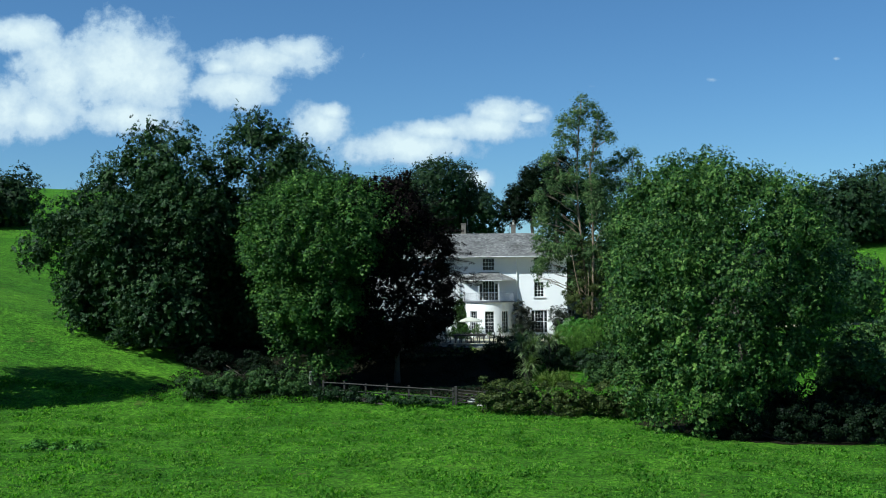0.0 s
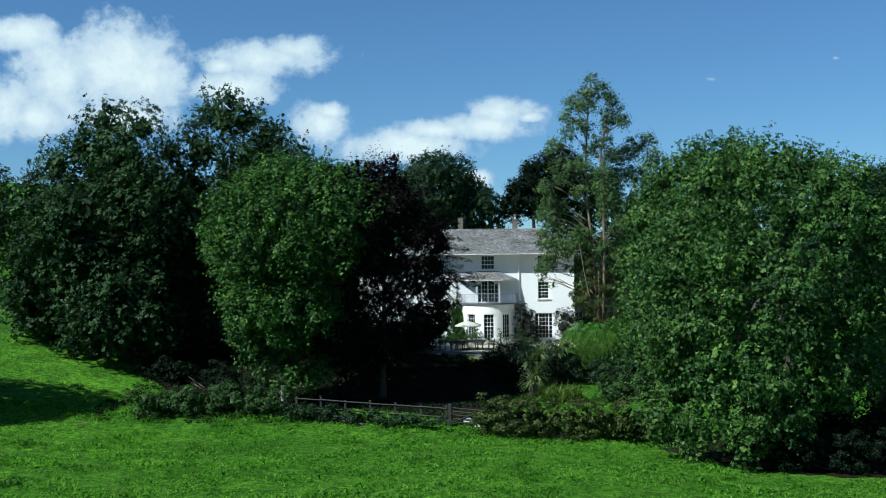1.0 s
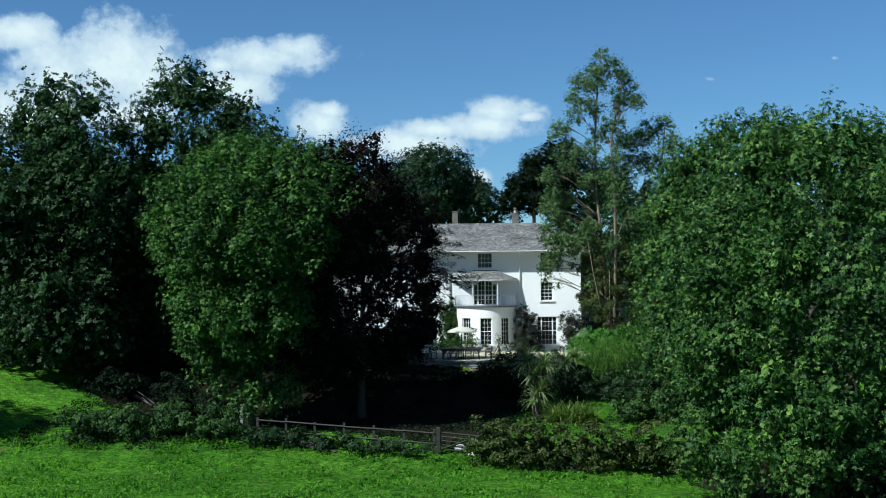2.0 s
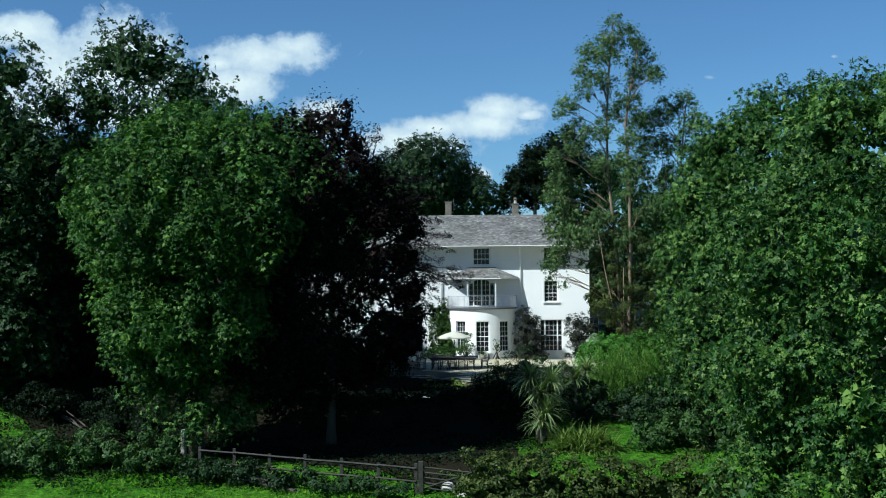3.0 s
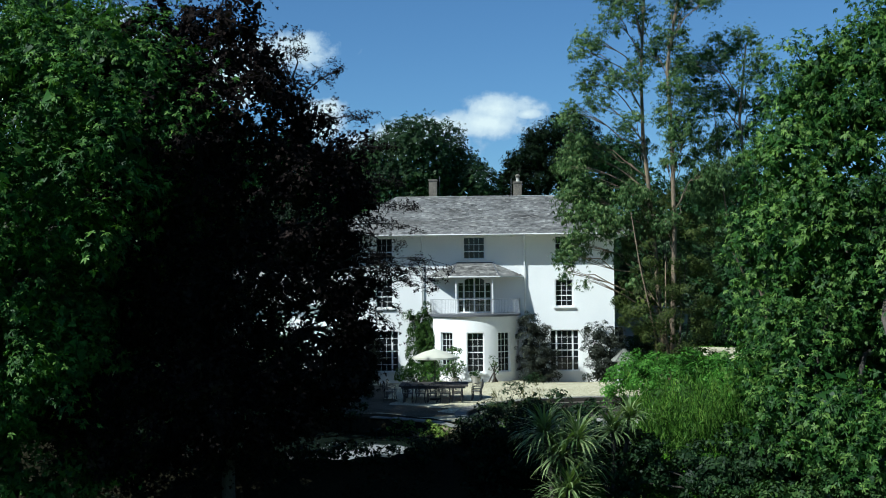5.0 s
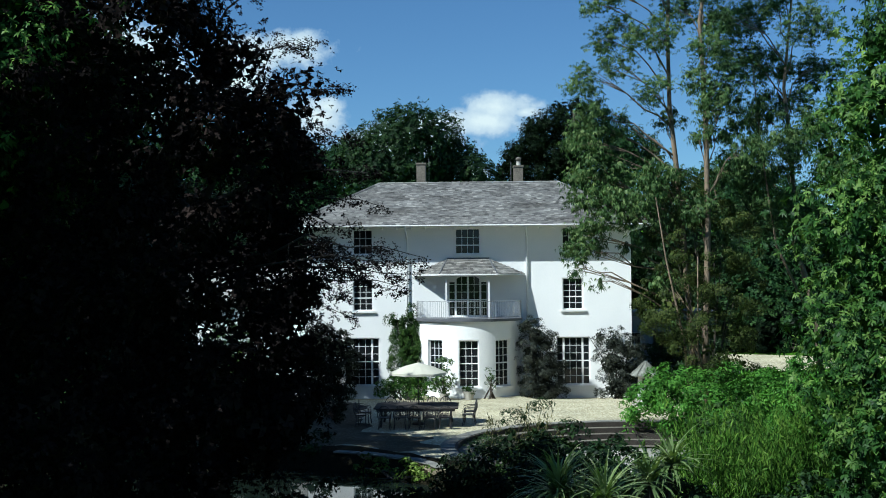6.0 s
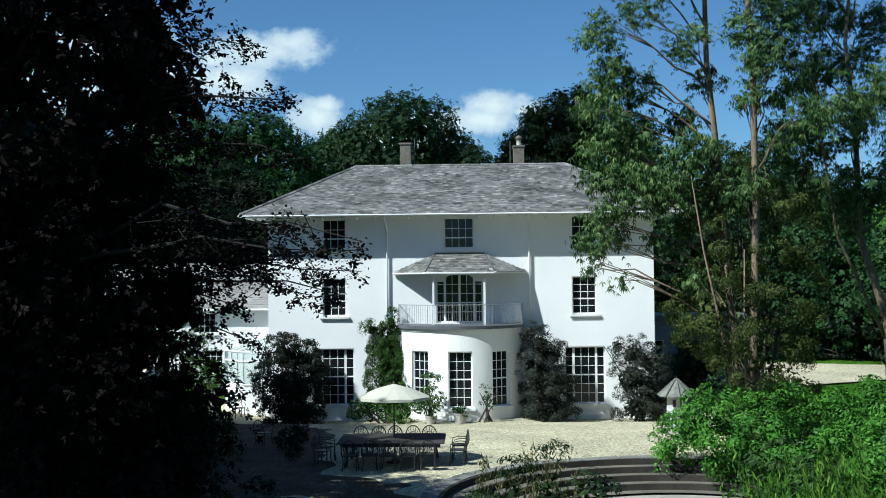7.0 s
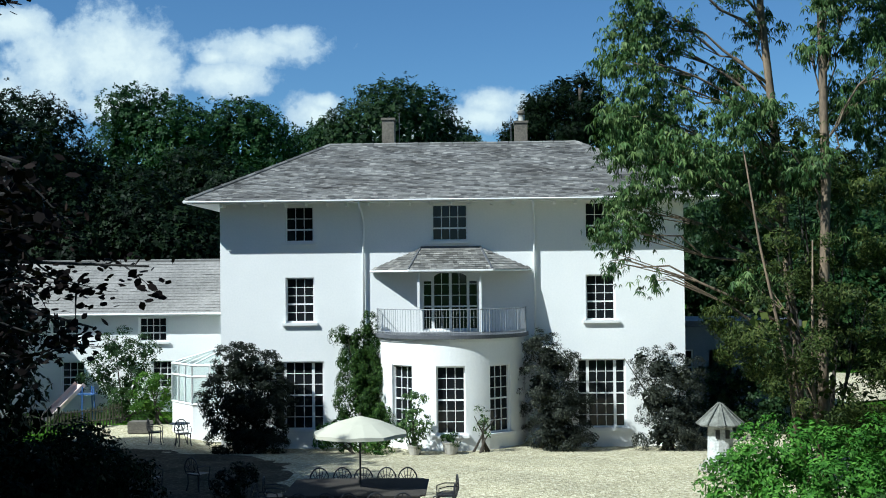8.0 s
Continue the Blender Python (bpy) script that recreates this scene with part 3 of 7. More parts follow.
def limbs(parent, rng, base, trunk_top, r0, ends, mat, branch_r=0.16):
    """A trunk and a limb to each end, all tapered and slightly bent."""
    base, top = Vector(base), Vector(trunk_top)
    n = 8
    pts = [base.lerp(top, i / n) + Vector((rng.normal() * 0.12, rng.normal() * 0.12, 0)) * (0 if i == 0 else 1) for i in range(n + 1)]
    part("trunk", tube(pts, [r0 * (1.35 if i == 0 else 1.0 - 0.6 * i / n) for i in range(n + 1)], 12), mat, parent, smooth=True)
    for e in ends:
        e = Vector(e)
        s = pts[int(rng.integers(3, n))]
        k = 6
        line = [s.lerp(e, i / k) + Vector((rng.normal(), rng.normal(), rng.normal())) * 0.18 * (i > 0) + Vector((0, 0, 0.7 * math.sin(math.pi * i / k))) for i in range(k + 1)]
        part("limb", tube(line, [branch_r * (1.1 - 0.9 * i / k) for i in range(k + 1)], 7), mat, parent, smooth=True)


# ---------------------------------------------------------------- ground
def smooth01(a):
    a = np.clip(a, 0, 1)
    return a * a * (3 - 2 * a)


def ground_z(x, y, pit=True):
    """Terrace level by the house, falling to the field in front, rising behind and to one side."""
    x, y = np.asarray(x, float), np.asarray(y, float)
    z = -2.2 * smooth01((-22 - y) / 16.0)
    z = z - 1.1 * smooth01((-39 - y) / 8.0) - 0.4 * smooth01((-47 - y) / 40.0)
    z = z - 0.035 * np.clip(x + 2, 0, 30) * smooth01((-30 - y) / 12.0)
    z = z + 6.5 * smooth01((-x - 17) / 45.0) * (0.35 + 0.65 * smooth01((y + 60) / 40.0)) + 0.06 * np.clip(-x - 50, 0, 300)
    z = z + 3.4 * smooth01((-x - 40) / 30.0) * smooth01((y + 15) / 55.0)
    z = z + 14.0 * smooth01((y - 16) / 110.0) + 6 * smooth01((y - 120) / 300.0)
    z = z + 6.0 * smooth01((x - 25) / 120.0) * smooth01((y + 60) / 60.0)
    e = np.hypot((x + 6.5) / 5.6, (y + 26.3) / 4.6)
    rim = smooth01((1.45 - e) / 0.35)
    z = z * (1 - rim) + np.maximum(z, -0.28) * rim - 0.9 * smooth01((1.04 - e) / 0.16)
    if pit:
        z = z - 1.0 * smooth01((7.2 - np.hypot(x - 6.1, y + 20.6)) / 1.0)
    z = z - 0.22 * smooth01((y + 8.5) / 5.5) * smooth01((6.0 - y) / 4.0) * smooth01((17 - np.abs(x)) / 3.0)
    z = z - 0.26 * smooth01((y + 3.4) / 2.6) * smooth01((6.0 - y) / 4.0) * smooth01((np.abs(x) - 2.5) / 0.5) * smooth01((10.0 - np.abs(x)) / 1.4)
    far = np.hypot(x, y)
    z = z * (1 - 0.6 * smooth01((far - 500) / 900.0))
    return z


def axis_steps(near0, near1, step, end):
    a = list(np.arange(near0, near1 + 1e-6, step))
    s, v = step, near1
    while v < end:
        s *= 1.22
        v += s
        a.append(v)
    s, v = step, near0
    while v > -end:
        s *= 1.22
        v -= s
        a.insert(0, v)
    return np.array(a)


gx, gy = axis_steps(-60, 60, 1.1, 2600), axis_steps(-130, 45, 1.1, 2600)
GX, GY = np.meshgrid(gx, gy, indexing="ij")
rng = np.random.default_rng(5)
GZ = ground_z(GX, GY)
bumpy = np.vectorize(lambda a, c: noise.noise(Vector((a * 0.22, c * 0.22, 0.0))) * 0.10 + noise.noise(Vector((a * 0.9, c * 0.9, 3.0))) * 0.03)
field = (GY < -36) & (np.abs(GX) < 70) & (GY > -135)
GZ[field] += bumpy(GX[field], GY[field])
terr = ((GY > -26) & (GY < 30) & (np.abs(GX) < 30)) | ((GY > -44) & (GY < -20) & (GX > -27) & (GX < 4.6))
GZ[terr] -= 0.06
GZ[np.hypot((GX + 6.5) / 5.6, (GY + 26.3) / 4.6) < 1.6] -= 0.25
ny = len(gy)
idx = np.arange(len(gx) * ny).reshape(len(gx), ny)
quads = np.stack([idx[:-1, :-1], idx[1:, :-1], idx[1:, 1:], idx[:-1, 1:]], -1).reshape(-1, 4)
gverts = np.stack([GX, GY, GZ], -1).reshape(-1, 3)
me = bpy.data.meshes.new("ground")
me.from_pydata(gverts.tolist(), [], quads.tolist())
me.materials.append(M["grass"])
me.polygons.foreach_set("use_smooth", [True] * len(me.polygons))
tagged(new("ground", me), "sunlit green meadow grass rising to a hill", "ground", kind="structure")

# ---------------------------------------------------------------- house
EAVE, RIDGE_Z, RIDGE_Y, HALF, DEEP = 8.30, 10.98, 5.9, 8.3, 11.8
house = thing("house", "white rendered three-storey country house with slate roof", "house")


def wall_with_holes(x0, x1, z0, z1, holes, y=0.0, thick=0.45):
    """A wall in the plane y, with openings (x0, x1, z0, z1) cut through its thickness."""
    xs = sorted({x0, x1, *[h[0] for h in holes], *[h[1] for h in holes]})
    zs = sorted({z0, z1, *[h[2] for h in holes], *[h[3] for h in holes]})
    bm = bmesh.new()
    for a, c in zip(xs, xs[1:]):
        for d, e in zip(zs, zs[1:]):
            mx, mz = (a + c) / 2, (d + e) / 2
            if not any(h[0] < mx < h[1] and h[2] < mz < h[3] for h in holes):
                add_box(bm, a, c, y, y + thick, d, e)
    bmesh.ops.remove_doubles(bm, verts=bm.verts, dist=1e-4)
    bm.verts.index_update()
    seen = {}
    for f in bm.faces:
        seen.setdefault(tuple(sorted(v.index for v in f.verts)), []).append(f)
    inner = [f for fs in seen.values() if len(fs) > 1 for f in fs]
    bmesh.ops.delete(bm, geom=inner, context="FACES")
    return bm


PANES = {}


def pane_mesh(w, h):
    key = (round(w, 2), round(h, 2))
    if key not in PANES:
        me = bpy.data.meshes.new("pane")
        a, c = w / 2, h / 2
        me.from_pydata([(-a, -0.003, -c), (a, -0.003, -c), (a, -0.003, c), (-a, -0.003, c), (-a, 0.003, -c), (a, 0.003, -c), (a, 0.003, c), (-a, 0.003, c)],
                       [], [(0, 1, 2, 3), (7, 6, 5, 4), (0, 4, 5, 1), (1, 5, 6, 2), (2, 6, 7, 3), (3, 7, 4, 0)])
        me.materials.append(M["glass"])
        PANES[key] = me
    return PANES[key]


def window(parent, x0, x1, z0, z1, cols, rows, y=0.0, recess=0.14, sill=True, turn=None, mullions=(), bar=0.022, rail=True, name="window", arch=0.0):
    """A sash window: frame, glazing bars, panes and a sill. turn: a pose for a wall that is not flat. arch: rise of an arched head."""
    top = new(name)
    top.parent = parent
    if turn is not None:
        top.matrix_local = turn
    fw = 0.055
    yf = y + recess
    part("window_frame", boxes((x0, x0 + fw, yf, yf + 0.1, z0, z1), (x1 - fw, x1, yf, yf + 0.1, z0, z1),
                               (x0 + fw, x1 - fw, yf, yf + 0.1, z1 - fw, z1), (x0 + fw, x1 - fw, yf, yf + 0.1, z0, z0 + fw)), M["paint"], top)
    xs = [x0 + fw + (x1 - x0 - 2 * fw) * i / cols for i in range(cols + 1)]
    zs = [z0 + fw + (z1 - z0 - 2 * fw) * i / rows for i in range(rows + 1)]
    for i, x in enumerate(xs[1:-1], 1):
        wdt = 0.05 if i in mullions else bar / 2
        part("mullion" if i in mullions else "glazing_bar", boxes((x - wdt, x + wdt, yf + 0.02, yf + 0.07, z0 + fw, z1 - fw)), M["paint"], top)
    for i, z in enumerate(zs[1:-1], 1):
        hgt = 0.028 if rail and i == rows // 2 else bar / 2
        part("glazing_bar", boxes((x0 + fw, x1 - fw, yf + 0.024, yf + 0.066, z - hgt, z + hgt)), M["paint"], top)
    for i in range(cols):
        for j in range(rows):
            p = new("pane", pane_mesh(xs[1] - xs[0], zs[1] - zs[0]))
            p.parent = top
            tilt = (noise.noise(Vector((x0 * 3.1 + i, z0 * 2.3 + j, 0.5))) * 0.8, noise.noise(Vector((x0 * 1.7 + i * 1.3, z0 + j * 1.9, 4.5))) * 0.8)
            p.matrix_local = pose((xs[i] + xs[i + 1]) / 2, yf + 0.05, (zs[j] + zs[j + 1]) / 2, tilt[0], 0, tilt[1])
    if arch:
        bm = bmesh.new()
        n, mx, hw = 16, (x0 + x1) / 2, (x1 - x0) / 3
        edge = [(x0, z1 - arch), (mx - hw, z1 - arch)] + [(mx - hw * math.cos(math.pi * i / n), z1 - arch + arch * math.sin(math.pi * i / n)) for i in range(1, n)] + [(mx + hw, z1 - arch), (x1, z1 - arch)]
        for p0, p1 in zip(edge, edge[1:]):
            q = [(p0[0], z1 + 0.002), (p1[0], z1 + 0.002)]
            lo = [bm.verts.new((x, y - 0.012, z)) for x, z in (p0, p1, q[1], q[0])]
            hi = [bm.verts.new((x, yf, z)) for x, z in (p0, p1, q[1], q[0])]
            bm.faces.new(lo)
            bm.faces.new((lo[1], lo[0], hi[0], hi[1]))
        bmesh.ops.remove_doubles(bm, verts=bm.verts, dist=0.0005)
        part("arch_head", bm, M["render"], top)
    if sill:
        part("window_sill", boxes((x0 - 0.12, x1 + 0.12, y - 0.10, yf, z0 - 0.10, z0 - 0.003)), M["paint"], top)
    return top


TOPW = [(-5.95, -4.92, 6.91, 8.20), (-0.68, 0.61, 6.90, 8.22), (4.79, 5.84, 6.94, 8.24)]
MIDW = [(-5.95, -4.92, 4.02, 5.64), (4.80, 5.85, 4.02, 5.64)]
FRENCH = [(-6.40, -4.60, 0.19, 2.63), (4.46, 6.18, 0.19, 2.63)]
DOORW = (-1.04, 0.97, 3.70, 5.80)
BAYDOOR = (-2.1, 2.1, 0.3, 3.2)
part("front_wall", wall_with_holes(-HALF, HALF, -0.8, EAVE, [*TOPW, *MIDW, *FRENCH, DOORW, BAYDOOR]), M["render"], house)
part("side_wall", boxes((-HALF, -HALF + 0.45, 0.45, DEEP - 0.45, -0.6, EAVE)), M["render"], house)
part("side_wall", boxes((HALF - 0.45, HALF, 0.45, DEEP - 0.45, -0.6, EAVE)), M["render"], house)
part("back_wall", boxes((-HALF, HALF, DEEP - 0.45, DEEP, -0.6, EAVE)), M["render"], house)
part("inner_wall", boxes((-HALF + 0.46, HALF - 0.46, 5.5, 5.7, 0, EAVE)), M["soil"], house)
part("upper_floor", boxes((-HALF + 0.46, HALF - 0.46, 0.46, 5.49, 3.3, 3.5), (-HALF + 0.46, HALF - 0.46, 0.46, 5.49, 6.2, 6.4)), M["wood"], house)

for x0, x1, z0, z1 in TOPW:
    window(house, x0, x1, z0, z1, 4 if x1 - x0 > 1.1 else 3, 3)
for x0, x1, z0, z1 in MIDW:
    window(house, x0, x1, z0, z1, 3, 5)
for x0, x1, z0, z1 in FRENCH:
    window(house, x0, x1, z0, z1, 5, 6, mullions=(1, 4))
window(house, *DOORW, 6, 5, mullions=(1, 3, 5), sill=False, name="balcony_door", arch=0.34)
# panel behind the central top window, coloured to imitate the sky's reflection
part("sky_reflection_panel", boxes((-0.60, 0.53, 0.30, 0.32, 6.95, 8.18)), M["sky_tint"], house, "blue-grey panel imitating the sky's reflection")


def hip_roof(half, y0, y1, z0, ridge_half, ridge_y, z1, thick=0.08):
    v = [(-half, y0, z0), (half, y0, z0), (half, y1, z0), (-half, y1, z0), (-ridge_half, ridge_y, z1), (ridge_half, ridge_y, z1)]
    lo = [(x, y, z - thick) for x, y, z in v[:4]]
    f = [(0, 1, 5, 4), (1, 2, 5), (2, 3, 4, 5), (3, 0, 4), (0, 6, 7, 1), (1, 7, 8, 2), (2, 8, 9, 3), (3, 9, 6, 0), (9, 8, 7, 6)]
    return v + lo, f


EH = 9.32
v, f = hip_roof(EH, -0.87, DEEP + 1.0, EAVE + 0.07, 5.05, RIDGE_Y, RIDGE_Z, 0.06)
roof = mesh_ob("roof", v, f, M["slate"], house)
part("soffit", boxes((-EH + 0.08, EH - 0.08, -0.79, DEEP + 0.92, EAVE - 0.02, EAVE + 0.004)), M["paint"], house)
bm = bmesh.new()
add_tube(bm, [(-EH - 0.05, -0.93, EAVE + 0.03), (EH + 0.05, -0.93, EAVE + 0.03)], 0.036, 8)
add_tube(bm, [(-EH - 0.06, -0.87, EAVE + 0.05), (-EH - 0.06, DEEP + 1, EAVE + 0.05)], 0.06, 8)
add_tube(bm, [(EH + 0.06, -0.87, EAVE + 0.05), (EH + 0.06, DEEP + 1, EAVE + 0.05)], 0.06, 8)
part("gutter", bm, M["paint"], house)
for i in range(23):
    x = -8.1 + 16.2 * i / 22
    part("eaves_bracket", boxes((x - 0.05, x + 0.05, -0.75, -0.003, EAVE - 0.14, EAVE - 0.037)), M["paint"], house)
# ridge and hip tiles
hips = [((-5.05, RIDGE_Y, RIDGE_Z), (5.05, RIDGE_Y, RIDGE_Z)), ((-5.05, RIDGE_Y, RIDGE_Z), (-EH, -0.87, EAVE + 0.08)), ((5.05, RIDGE_Y, RIDGE_Z), (EH, -0.87, EAVE + 0.08))]
for a, c in hips:
    bm = bmesh.new()
    a, c = Vector(a), Vector(c)
    n = int((c - a).length / 0.45)
    for i in range(n):
        p, q = a.lerp(c, i / n), a.lerp(c, (i + 0.96) / n)
        add_tube(bm, [p + Vector((0, 0, 0.02)), q + Vector((0, 0, 0.02 + 0.012 * (i % 2)))], 0.085, 6)
    part("ridge_tiles", bm, M["slate"], house)
# downpipes
for x, z_end in ((-3.13, 3.1), (2.98, 3.0)):
    part("downpipe", tube([(x - 0.06, -0.89, EAVE), (x - 0.06, -0.85, EAVE - 0.14), (x, -0.12, EAVE - 0.62), (x, -0.09, EAVE - 0.9), (x, -0.09, z_end)], 0.045, 8), M["paint"], house, smooth=True)

# chimneys behind the ridge
for x, top_z in ((-2.75, 12.25), (2.88, 12.05)):
    ch = new("chimney")
    ch.parent = house
    part("chimney_shaft", boxes((x - 0.26, x + 0.26, 7.6, 8.5, 9.5, top_z)), M["brick_chimney"], ch)
    part("chimney_cap", boxes((x - 0.30, x + 0.30, 7.56, 8.54, top_z + 0.002, top_z + 0.09)), M["brick_chimney"], ch)
    if x > 0:
        part("chimney_pot", tube([(x + 0.02, 8.0, top_z + 0.09), (x + 0.02, 8.0, top_z + 0.3), (x + 0.02, 8.0, top_z + 0.36)], [0.14, 0.11, 0.14], 10), M["stone"], ch)
    part("aerial", tube([(x + (0.45 if x < 0 else -0.42), 8.0, 10.2), (x + (0.45 if x < 0 else -0.42), 8.0, top_z + 0.35)], 0.018, 6), M["lead"], ch)
part("cowl", tube([(2.9, 8.0, 12.42), (2.9, 8.0, 12.50), (2.9, 8.0, 12.60), (2.9, 8.0, 12.66)], [0.10, 0.17, 0.15, 0.03], 12), M["brick_chimney"], house)

# the bow: a round wall with three tall sashes, carrying the balcony
BAY_R, BAY_T, BAY_TOP = 2.60, 0.30, 3.52
SIDE = radians(41)
wins = [(-SIDE, 0.47), (0.0, 0.49), (SIDE, 0.47)]


def bay_pt(a, r, z):
    return (r * math.sin(a), -r * math.cos(a), z)


def arc_block(bm, a0, a1, r0, r1, z0, z1, n):
    for i in range(n):
        p, q = a0 + (a1 - a0) * i / n, a0 + (a1 - a0) * (i + 1) / n
        vs = [bm.verts.new(bay_pt(*t)) for t in ((p, r1, z0), (q, r1, z0), (q, r0, z0), (p, r0, z0), (p, r1, z1), (q, r1, z1), (q, r0, z1), (p, r0, z1))]
        faces = [(0, 1, 5, 4), (2, 3, 7, 6), (3, 2, 1, 0), (4, 5, 6, 7)]
        if i == 0:
            faces.append((3, 0, 4, 7))
        if i == n - 1:
            faces.append((1, 2, 6, 5))
        for f in faces:
            bm.faces.new([vs[k] for k in f])


bm = bmesh.new()
R0, R1 = BAY_R - BAY_T, BAY_R
cuts = [(c - math.asin(h / R1), c + math.asin(h / R1)) for c, h in wins]
edges = [-math.pi / 2, *[e for c in cuts for e in c], math.pi / 2]
W0, W1 = 0.32, 2.62
arc_block(bm, -math.pi / 2, math.pi / 2, R0, R1, -0.8, W0, 48)
arc_block(bm, -math.pi / 2, math.pi / 2, R0, R1, W1, BAY_TOP, 48)
for a, c in zip(edges[0::2], edges[1::2]):
    arc_block(bm, a, c, R0, R1, W0, W1, 12)
bmesh.ops.remove_doubles(bm, verts=bm.verts, dist=1e-4)
part("bay_wall", bm, M["render"], house)
for c, h in wins:
    turn = Matrix.Rotation(c, 4, "Z")
    window(house, -h, h, W0, W1, 3, 6, y=-R1 * math.cos(math.asin(h / R1)), recess=0.10, turn=turn, name="bay_window")
bm = bmesh.new()
arc_block(bm, -math.pi / 2, math.pi / 2, 0.02, R1 + 0.14, BAY_TOP + 0.003, BAY_TOP + 0.13, 40)
bmesh.ops.remove_doubles(bm, verts=bm.verts, dist=1e-4)
part("balcony_floor", bm, M["lead"], house, "dark lead balcony edge")
bm = bmesh.new()
arc_block(bm, -math.pi / 2, math.pi / 2, R1 + 0.002, R1 + 0.05, BAY_TOP - 0.10, BAY_TOP, 40)
bmesh.ops.remove_doubles(bm, verts=bm.verts, dist=1e-4)
part("cornice", bm, M["paint"], house)
# railing round the balcony
rail = new("railing")
rail.parent = house
RR, RB, RT = R1 + 0.06, BAY_TOP + 0.14, BAY_TOP + 1.0
for z in (RT, RB + 0.08):
    part("rail", tube([bay_pt(-math.pi / 2 + math.pi * i / 40, RR, z) for i in range(41)], 0.014, 6), M["rail"], rail)
for i in range(73):
    a = -math.pi / 2 + math.pi * i / 72
    part("baluster", tube([bay_pt(a, RR, RB - 0.01), bay_pt(a, RR, RT)], 0.007 if i % 12 else 0.013, 5), M["rail"], rail)

# canopy over the balcony: a half hexagon of slate on two posts
CD, CF, CW, CZ, CT = 1.35, 1.45, 2.88, 5.88, 6.66
ev = [(-CW, -0.06, CZ), (-CF, -CD, CZ), (CF, -CD, CZ), (CW, -0.06, CZ)]
tp = [(-1.07, -0.02, CT), (1.07, -0.02, CT)]
verts = ev + tp + [(x, y, z - 0.07) for x, y, z in ev] + [(-CW, 0.0, CZ - 0.07), (CW, 0.0, CZ - 0.07), (-CW, 0.0, CZ), (CW, 0.0, CZ)]
faces = [(0, 1, 4), (1, 2, 5, 4), (2, 3, 5), (0, 6, 7, 1), (1, 7, 8, 2), (2, 8, 9, 3), (9, 8, 7, 6)]
can = mesh_ob("canopy", verts, faces, M["slate"], house, "small slate canopy over the balcony")
part("canopy_flashing", tube([tp[0], tp[1]], 0.05, 6), M["lead"], can)
for a, c in ((ev[1], tp[0]), (ev[2], tp[1])):
    part("hip_roll", tube([(a[0], a[1], a[2] + 0.01), (c[0], c[1], c[2])], 0.045, 6), M["lead"], can)
part("canopy_gutter", tube([(p[0], p[1] - 0.03, p[2] - 0.045) for p in ev], 0.045, 6), M["paint"], can)
for x in (-1.12, 1.03):
    part("canopy_post", boxes((x - 0.045, x + 0.045, -1.22, -1.13, BAY_TOP + 0.135, CZ - 0.07)), M["paint"], can)

# lower wing to one side
WX0, WX1, WY, WEAVE, WRIDGE = -26.0, -8.32, 8.0, 4.15, 6.40
wing = thing("wing", "low white rendered service wing with slate roof", "house", (0, 0, 0))
W_UP = [(-13.55, -12.35, 2.95, 3.98), (-17.35, -16.15, 2.95, 3.98), (-21.4, -20.2, 2.95, 3.98)]
W_LOW = [(-13.0, -12.0, 0.95, 2.12), (-16.9, -15.9, 0.75, 2.12), (-20.4, -19.4, 0.75, 2.12)]
part("front_wall", wall_with_holes(WX0, WX1, -0.3, WEAVE, W_UP + W_LOW, WY, 0.4), M["render"], wing)
for w in W_UP:
    window(wing, *w, 4, 3, y=WY)
for w in W_LOW:
    window(wing, *w, 3, 4, y=WY)
part("back_wall", boxes((WX0, WX1, WY + 5.6, WY + 6.0, -0.3, WEAVE)), M["render"], wing)
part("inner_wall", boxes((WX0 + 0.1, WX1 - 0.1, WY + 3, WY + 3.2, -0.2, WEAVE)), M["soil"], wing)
verts = [(WX0 - 0.3, WY - 0.35, WEAVE), (WX1, WY - 0.35, WEAVE), (WX1, WY + 3, WRIDGE), (WX0 - 0.3, WY + 3, WRIDGE), (WX0 - 0.3, WY + 6.35, WEAVE), (WX1, WY + 6.35, WEAVE)]
verts += [(x, y, z - 0.08) for x, y, z in verts]
mesh_ob("roof", verts, [(0, 1, 2, 3), (3, 2, 5, 4), (7, 6, 9, 8), (8, 9, 10, 11), (0, 6, 7, 1), (5, 11, 10, 4), (0, 3, 9, 6), (3, 4, 10, 9), (2, 1, 7, 8), (5, 2, 8, 11)], M["slate_pale"], wing)
part("gutter", tube([(WX0 - 0.3, WY - 0.40, WEAVE - 0.03), (WX1, WY - 0.40, WEAVE - 0.03)], 0.055, 8), M["paint"], wing)
part("ridge_tiles", tube([(WX0 - 0.3, WY + 3, WRIDGE + 0.02), (WX1, WY + 3, WRIDGE + 0.02)], 0.08, 6), M["slate"], wing)

# end block that stands forward of the wing
block = thing("end_block", "shaded white end block of the service wing", "house")
part("wall", wall_with_holes(-26.5, -18.4, -0.3, 4.6, [(-20.6, -19.5, 0.8, 2.2)], 3.0, 0.4), M["render"], block)
window(block, -20.6, -19.5, 0.8, 2.2, 3, 4, y=3.0)
part("side_wall", boxes((-18.8, -18.4, 3.41, 7.98, -0.3, 4.6)), M["render"], block)
verts = [(-26.8, 2.7, 4.6), (-18.1, 2.7, 4.6), (-18.1, 8.0, 4.6), (-26.8, 8.0, 4.6), (-22.4, 5.4, 6.6), (-22.3, 5.4, 6.6)]
